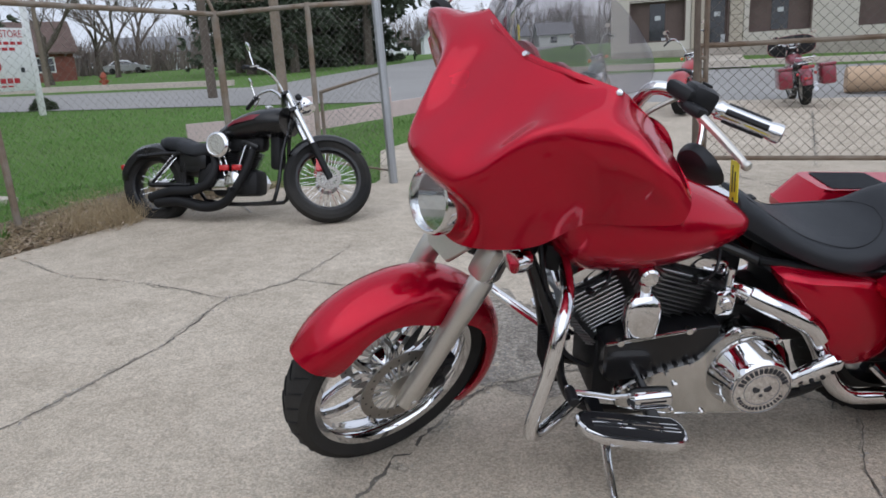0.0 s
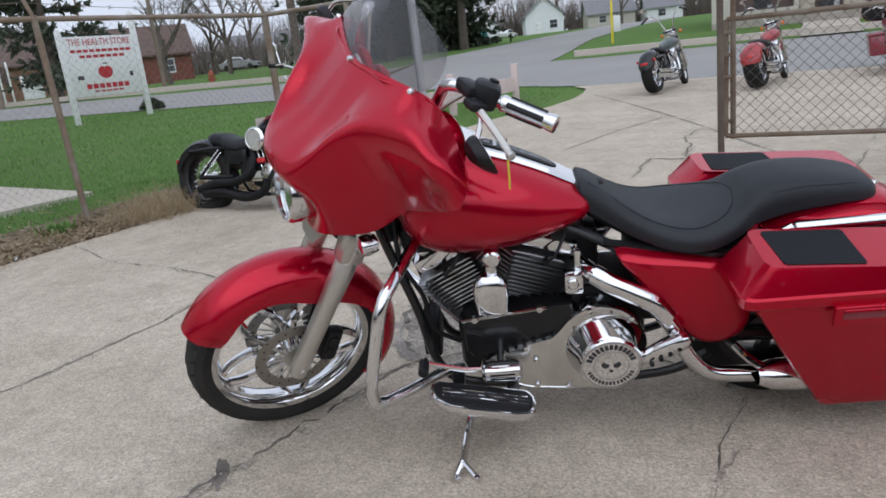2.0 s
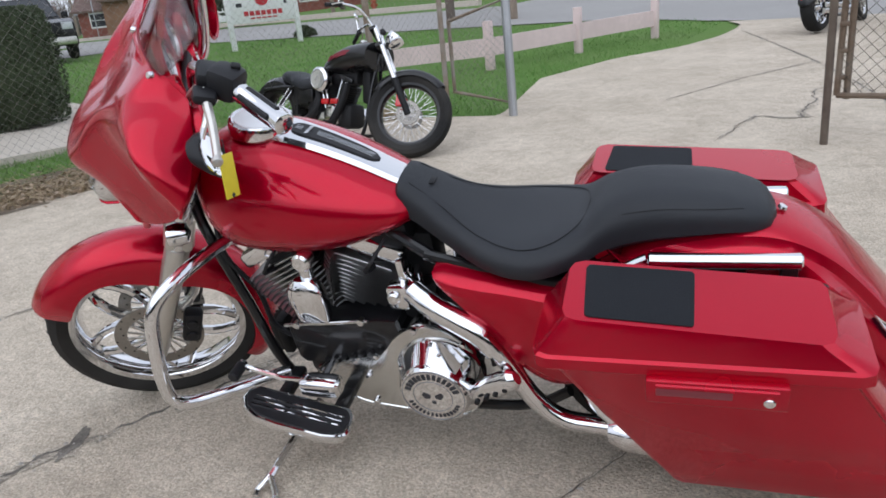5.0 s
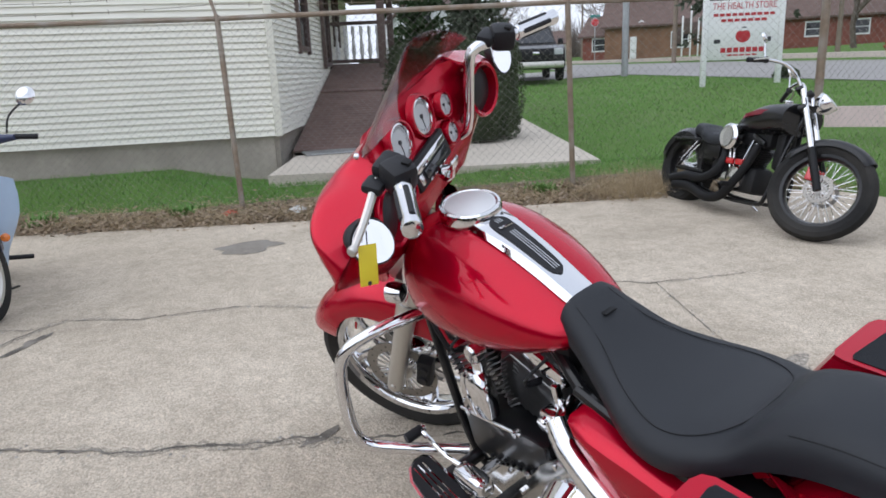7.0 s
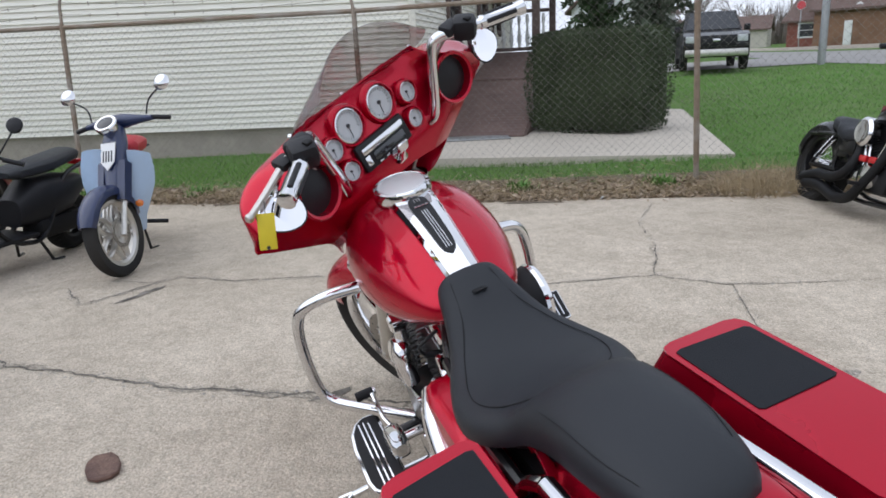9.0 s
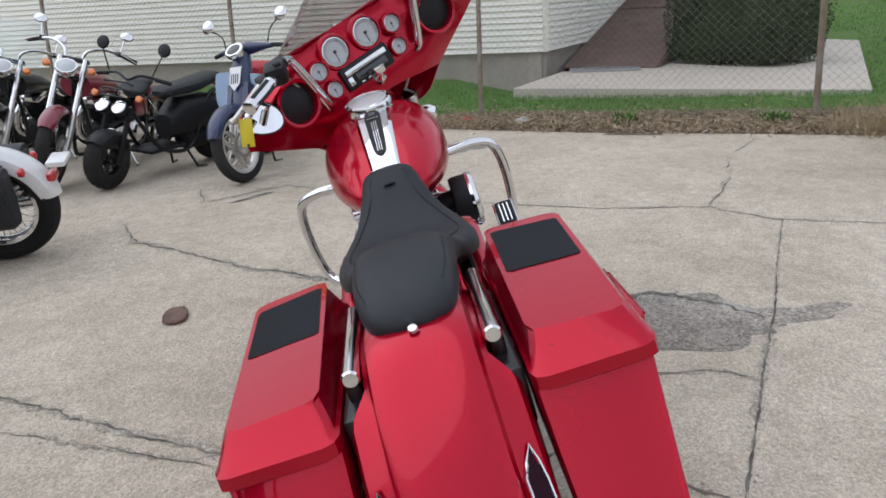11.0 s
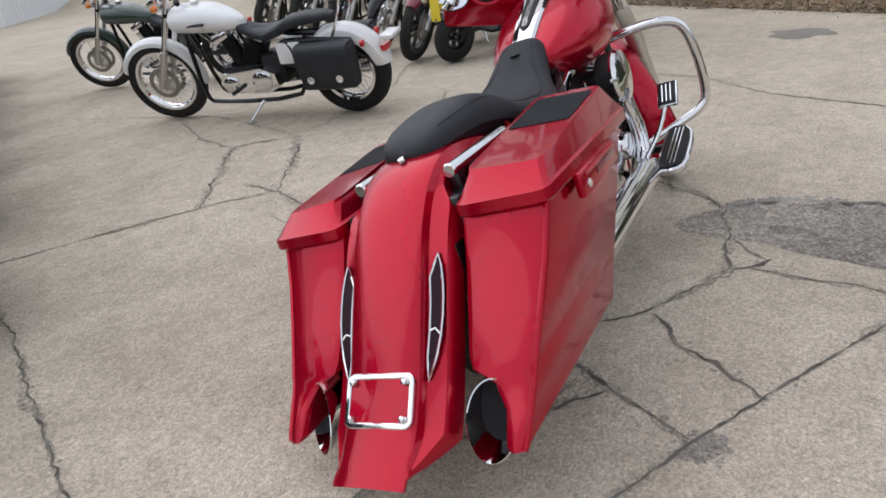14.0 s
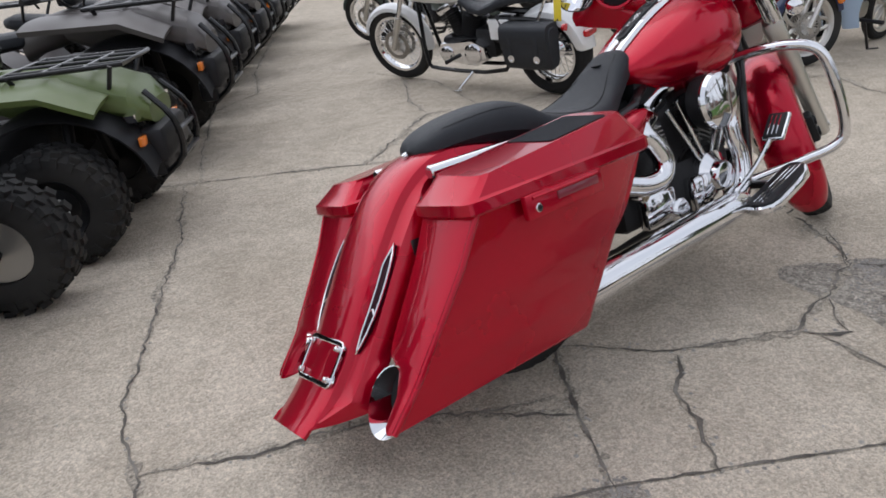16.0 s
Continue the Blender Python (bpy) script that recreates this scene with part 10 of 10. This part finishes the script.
# ---- cars down the street ----
def car(x, y, turn, paint, label, pickup=False):
    c = thing("pickup_truck" if pickup else "car", Matrix.Translation((x, y, rise(x, y))) @ pose(0, 0, 0, 0, 0, turn), label, "pickup" if pickup else "car")
    if pickup:
        W, side = 0.98, [(-2.8, 0.55), (-2.85, 1.15), (-0.9, 1.2), (0.95, 1.24), (2.35, 1.2), (2.72, 1.08), (2.8, 0.6), (2.72, 0.42), (-2.7, 0.42)]
        cab = [(-0.9, 1.2), (-0.8, 1.86), (-0.4, 1.94), (0.35, 1.93), (1.15, 1.24)]
        R, xs = 0.42, (1.85, -1.8)
    else:
        W, side = 0.88, [(-2.2, 0.45), (-2.25, 0.85), (-1.5, 0.95), (1.0, 0.95), (1.9, 0.82), (2.2, 0.65), (2.2, 0.35), (-2.1, 0.3)]
        cab = [(-1.75, 0.93), (-1.1, 1.36), (-0.4, 1.46), (0.35, 1.4), (1.15, 0.93)]
        R, xs = 0.32, (1.4, -1.35)
    part("body", Shape().loft([[(a, w, b if b < 1 else b - abs(w) ** 8 * 0.04) for a, b in side] for w in (-W, -W * 0.9, W * 0.9, W)][:1] + [[(a * 1.0, w, b) for a, b in side] for w in (-W, W)]), paint, c)
    part("cabin", Shape().loft([[(a, -W * 0.94, b) if i in (0, 4) else (a, -W * 0.8, b) for i, (a, b) in enumerate(cab)], [(a, W * 0.94, b) if i in (0, 4) else (a, W * 0.8, b) for i, (a, b) in enumerate(cab)]]), paint, c)
    ws = [lerp(Vector((cab[4][0], 0, cab[4][1])), Vector((cab[3][0], 0, cab[3][1])), q) for q in (0.1, 0.92)]
    off = Vector((0.02, 0, 0.015))
    part("windscreen", Shape().loft([[tuple(ws[0] + off + Vector((0, s * W * 0.86, 0))) for s in (-1, 1)] + [tuple(ws[1] + off + Vector((0, s * W * 0.72, 0))) for s in (1, -1)], [tuple(ws[0] + Vector((0, s * W * 0.86, 0)) - off) for s in (-1, 1)] + [tuple(ws[1] - off + Vector((0, s * W * 0.72, 0))) for s in (1, -1)]]), WINDOW, c)
    for s in (1, -1):
        g = [(cab[0][0] + 0.3, cab[0][1] + 0.06), (cab[1][0] + 0.12, cab[2][1] - 0.12), (cab[3][0] - 0.05, cab[3][1] - 0.1), (cab[4][0] - 0.22, cab[4][1] + 0.06)]
        part("side_window", Shape().loft([[(a, s * (W * (0.945 if b < cab[2][1] - 0.2 else 0.825) - q), b) for a, b in g] for q in (-0.012, 0.02)]), WINDOW, c)
        for x in xs:
            w = part("wheel", Shape().lathe([(R * 0.62, -0.11), (R * 0.93, -0.11), (R, -0.06), (R, 0.06), (R * 0.93, 0.11), (R * 0.62, 0.11)], (x, s * (W - 0.06), R), (0, s, 0), 22), RUBBER, c)
            part("rim", Shape().lathe([(R * 0.62, 0.0), (R * 0.62, 0.09), (R * 0.5, 0.06), (R * 0.14, 0.08), (0.02, 0.09)], (x, s * (W - 0.06), R), (0, s, 0), 16), ALU, w)
        fx = side[4 if not pickup else 5][0]
        part("headlight", Shape().box((2.2 if not pickup else 2.76, s * W * 0.78, 0.68 if not pickup else 0.98), (0.1, 0.3, 0.14 if not pickup else 0.2), 0.02), WHITE_DIAL, c, "clear headlight")
        part("door_mirror", Shape().box((cab[4][0] - 0.25, s * (W + 0.12), cab[4][1] + 0.12), (0.12, 0.2, 0.2 if pickup else 0.13), 0.04), BLACK_PLASTIC, c)
    part("grille", Shape().box((2.22 if not pickup else 2.79, 0, 0.55 if not pickup else 0.92), (0.06, 1.0 if not pickup else 1.2, 0.16 if not pickup else 0.34), 0.02), BLACK_PLASTIC, c)
    part("bumper", Shape().box((2.2 if not pickup else 2.84, 0, 0.38 if not pickup else 0.56), (0.16, W * 1.9, 0.16 if not pickup else 0.22), 0.04), ALU if pickup else paint, c)
    if pickup:
        part("badge", Shape().box((2.83, 0, 0.94), (0.02, 0.22, 0.09), 0.01), CHROME, c)
    return c


SILVER = material("silver_car_paint", (0.45, 0.46, 0.47), rough=0.3, metal=0.5, coat=0.6)
car(-23.6, 11.6, 30, BLACK_PAINT, "black pickup truck with a silver bumper on the lane", True).matrix_world = Matrix.Translation((-22.0, 13.4, rise(-22.0, 13.4))) @ pose(0, 0, 0, 0, 0, -20)
car(-58.5, 82.0, 20, WHITE_PAINT, "white parked car far across the grass")
car(-63.5, 80.0, 10, SILVER, "grey parked car far across the grass")
car(-47.5, 71.5, 15, SILVER, "silver parked car by the scrub")
car(-27.6, 119.6, 80, WHITE_PAINT, "white car parked by the garage")
car(-31.8, 12.8, -16, BLACK_PAINT, "dark car behind the pickup")

# ---- pale shed behind the row of motorcycles ----
shed = thing("storage_building", Matrix(), "pale grey-white metal storage building at the lot's end", "building")
sp, sq = Vector((-3.6, -20.6, 0)), Vector((-15, -37, 0))
sd = (sq - sp).normalized()
sn = Vector((sd.y, -sd.x, 0))
part("wall", Shape().loft([[tuple(c + Vector((0, 0, z))) for c in (sp, sq, sq - sn * 8, sp - sn * 8)] for z in (-0.2, 4.2)]), WHITE_WALL, shed)
ribs = Shape()
for k in range(60):
    c = sp + sd * (0.2 + k * 0.33)
    ribs.loft([[tuple(c + sn * o + sd * e + Vector((0, 0, z))) for e, o in ((-0.04, 0.002), (0.04, 0.002), (0.02, 0.03), (-0.02, 0.03))] for z in (0.05, 4.15)])
part("rib", ribs, WHITE_WALL, shed)
part("roof_edge", Shape().loft([[tuple(c + Vector((0, 0, z))) for c in (sp + sn * 0.2, sq + sn * 0.2, sq - sn * 8, sp - sn * 8)] for z in (4.2, 4.4)]), GALV, shed)

# plain tan cylinder on the ground; what it is made of is not known
beam = solid("tan_tube", Shape().cyl((0, 0, 0.3), (2.6, -0.5, 0.3), 0.27, 0.27, 22, bev=0.015), material("tan_tube_surface", (0.5, 0.36, 0.24), rough=0.85, spread=0.12, grain=8), "thick tan tube lying across the lot", "tube", m=Matrix.Translation((6.25, 16.6, rise(6.3, 16.6) - 0.03)))

# ---- small plants, litter and grass ----
bush = thing("small_shrub", Matrix.Translation((-13.7, 17.5, rise(-13.7, 17.5))), "small dark green shrub beside the lawn sign", "shrub")
bs = Shape()
rnd = random.Random(8)
for _ in range(900):
    d = Vector((rnd.gauss(0, 1), rnd.gauss(0, 1), abs(rnd.gauss(0, 0.8)))).normalized()
    p = Vector((d.x * 0.34, d.y * 0.34, d.z * 0.3)) * rnd.uniform(0.5, 1)
    spray(bs, p, d, 0.07, rnd, 2)
part("foliage", bs, HEDGE_LEAF, bush, sharp=180)

SLAB = [(-5.27, 2.18), (-4.3, 5.7), (-12.2, 8.3), (-12.8, 6.3), (-7.4, 4.1), (-7.0, 2.72)]
HOUSE_FOOT = [(-6.8, 2.6), (-8.7, -14), (-18, -13), (-16, 3.5)]
LOT_POLY = LOT_EDGE + [(18, 15.6), (18, -60)]
ROAD_POLY = [(-34, 19.6), (-21, 16.9), (-9, 17.4), (-4, 17.4), (-1.8, 16.4), (-0.9, 15.5), (0.2, 40), (-34, 40)]


def blades(name, mat, label, count, area, high, wide, seed, keep, lean=0.5, category="grass"):
    rnd = random.Random(seed)
    vs, fs = [], []
    n = 0
    while n < count:
        x, y = rnd.uniform(area[0], area[1]), rnd.uniform(area[2], area[3])
        d = math.hypot(x + 2.0, y - 2.5)
        if rnd.random() > min(1.0, (3.2 / d) ** 1.5) or not keep(x, y):
            count -= 0.02
            continue
        z = rise(x, y) - 0.03
        a, h = rnd.uniform(0, 2 * math.pi), high * rnd.uniform(0.4, 1.15)
        w = wide * rnd.uniform(0.6, 1.2) * max(1, d / 8)
        lx, ly = rnd.gauss(0, lean) * h, rnd.gauss(0, lean) * h
        k = len(vs)
        vs += [(x - w * math.cos(a), y - w * math.sin(a), z), (x + w * math.cos(a), y + w * math.sin(a), z), (x + lx, y + ly, z + h)]
        fs.append((k, k + 1, k + 2))
        n += 1
    me = bpy.data.meshes.new(name)
    me.from_pydata(vs, [], fs)
    me.materials.append(mat)
    ob = new(name, me)
    return tagged(ob, label, category, kind="stuff")


def on_lawn(x, y):
    return not (inside(LOT_POLY, x, y) or inside(SLAB, x, y) or inside(HOUSE_FOOT, x, y) or inside(ROAD_POLY, x, y))


def from_edge(x, y):
    """Distance from the lot's edge."""
    best = 9
    for (a, b), (c, d) in zip(LOT_EDGE, LOT_EDGE[1:]):
        if min(b, d) - 1.5 < y < max(b, d) + 1.5:
            t = max(0, min(1, ((x - a) * (c - a) + (y - b) * (d - b)) / ((c - a) ** 2 + (d - b) ** 2)))
            best = min(best, math.hypot(x - a - t * (c - a), y - b - t * (d - b)))
    return best


def bare_soil(x, y):
    return y < 6.6 and from_edge(x, y) < 0.5 + 0.22 * noise.noise(Vector((x * 1.5, y * 1.5, 0)))


blades("lawn_grass", GRASS, "green spring lawn grass", 80000, (-20, -1.0, -4, 17), 0.06, 0.005, 51, lambda x, y: on_lawn(x, y) and not bare_soil(x, y))
blades("dry_grass", DRY_GRASS, "matted straw-coloured dead grass along the fence", 17000, (-7.2, -2.3, -6, 7.2), 0.12, 0.0035, 52,
       lambda x, y: on_lawn(x, y) and from_edge(x, y) < 0.62 + 0.2 * noise.noise(Vector((x * 2, y * 2, 3))), lean=1.5)
blades("dry_tuft", DRY_GRASS, "tuft of tall straw-coloured dead grass", 1500, (-3.9, -2.8, 4.9, 6.4), 0.27, 0.003, 53, lambda x, y: math.hypot((x + 3.32) / 0.34, (y - 5.55) / 0.5) < 1, lean=0.6)
for k, (x, y) in enumerate([(-4.75, 1.3), (-5.05, 0.0), (-4.1, 3.4), (-5.3, -1.4), (-3.75, 4.7)]):
    w = Shape()
    rnd = random.Random(60 + k)
    for _ in range(160):
        a, h = rnd.uniform(0, 6.28), rnd.uniform(0.05, 0.17)
        o = Vector((rnd.gauss(0, 0.06), rnd.gauss(0, 0.06), 0))
        d = Vector((math.cos(a) * 0.7, math.sin(a) * 0.7, 1)).normalized() * h
        s = Vector((-math.sin(a), math.cos(a), 0)) * 0.014
        w.add([o, o + d * 0.5 + s, o + d, o + d * 0.5 - s], [(0, 1, 2, 3)])
    solid("weed", w, GRASS, "leafy green weed growing along the fence", "weed", "weeds along the fence", sharp=180, m=Matrix.Translation((x, y, rise(x, y) + 0.0)))

litter = Shape()
rnd = random.Random(70)
for _ in range(15000):
    s = rnd.uniform(0.3, 0.62)
    p = along(LOT_EDGE[2:10], rnd.random())
    off = abs(rnd.gauss(0.2, 0.19))
    x, y = p.x - off * 0.97, p.y + off * 0.26
    if rnd.random() < 0.02:
        x, y = p.x + abs(rnd.gauss(0, 0.15)), p.y
    c = Vector((x, y, rise(x, y) + rnd.uniform(0.0, 0.085) * min(1, off / 0.25) + 0.004))
    a = rnd.uniform(0, 6.28)
    L, W = rnd.uniform(0.008, 0.034), rnd.uniform(0.005, 0.017)
    u, v = Vector((math.cos(a), math.sin(a), rnd.uniform(-0.4, 0.5))) * L, Vector((-math.sin(a), math.cos(a), rnd.uniform(-0.4, 0.4))) * W
    litter.add([c - u, c + v * rnd.uniform(0.5, 1.2) - u * rnd.uniform(0, 0.5), c + u, c - v * rnd.uniform(0.5, 1.2) + u * rnd.uniform(0, 0.5) + Vector((0, 0, rnd.uniform(-0.4, 0.6) * L))], [(0, 1, 2), (0, 2, 3)])
stems = Shape()
for _ in range(2600):
    p = along(LOT_EDGE[2:10], rnd.random())
    off = abs(rnd.gauss(0.28, 0.16)) + 0.04
    x, y = p.x - off * 0.97, p.y + off * 0.26
    c = Vector((x, y, rise(x, y) + rnd.uniform(0.01, 0.07)))
    a, L = rnd.uniform(0, 6.28), rnd.uniform(0.06, 0.2)
    u = Vector((math.cos(a), math.sin(a), rnd.uniform(-0.1, 0.35))) * L / 2
    bend = Vector((0, 0, rnd.uniform(0.0, 0.3) * L))
    stems.tube([c - u, c + bend, c + u], rnd.uniform(0.0012, 0.0028), 3, n=3, cap=False)
solid("dead_stems", stems, DRY_GRASS, "tangle of straw-coloured dead stems along the fence", "dead stems", kind="stuff", sharp=180)
solid("leaf_litter", litter, LEAF_LITTER, "dead brown leaves strewn along the fence", "leaf litter", kind="stuff", sharp=180)
pale = Shape()
for _ in range(110):
    p = along(LOT_EDGE[1:10], rnd.random())
    off = rnd.uniform(-0.05, 0.5)
    c = Vector((p.x - off, p.y, rise(p.x - off, p.y) + 0.03))
    a = rnd.uniform(0, 6.28)
    u, v = Vector((math.cos(a), math.sin(a), 0.3)) * rnd.uniform(0.01, 0.03), Vector((-math.sin(a), math.cos(a), -0.2)) * rnd.uniform(0.008, 0.02)
    pale.add([c - u, c + v, c + u, c - v], [(0, 1, 2, 3)])
solid("paper_scraps", pale, WHITE_DIAL, "small white paper scraps in the litter", "litter", kind="stuff", sharp=180)


def crumple(x, y, r, mat, label, seed):
    rnd = random.Random(seed)
    vs, fs, n = [], [], 8
    for i in range(n + 1):
        for j in range(n + 1):
            u, v = i / n - 0.5, j / n - 0.5
            vs.append((u * 2 * r, v * 1.4 * r, r * 0.35 * (1 - 3.2 * (u * u + v * v)) + rnd.uniform(-0.12, 0.12) * r + r * 0.2))
    fs = [(i * (n + 1) + j, i * (n + 1) + j + 1, (i + 1) * (n + 1) + j + 1, (i + 1) * (n + 1) + j) for i in range(n) for j in range(n)]
    return solid("litter_scrap", Shape().add(vs, fs), mat, label, "litter", sharp=10, m=Matrix.Translation((x, y, rise(x, y) + 0.02)) @ pose(0, 0, 0, 0, 0, seed * 40))


crumple(-4.55, 1.72, 0.07, material("orange_red_wrapper", (0.75, 0.06, 0.03), rough=0.5), "crumpled orange-red wrapper in the litter", 3)
crumple(-4.32, 2.35, 0.1, material("clear_film", (0.55, 0.55, 0.53), rough=0.3), "crumpled clear plastic film in the litter", 5)
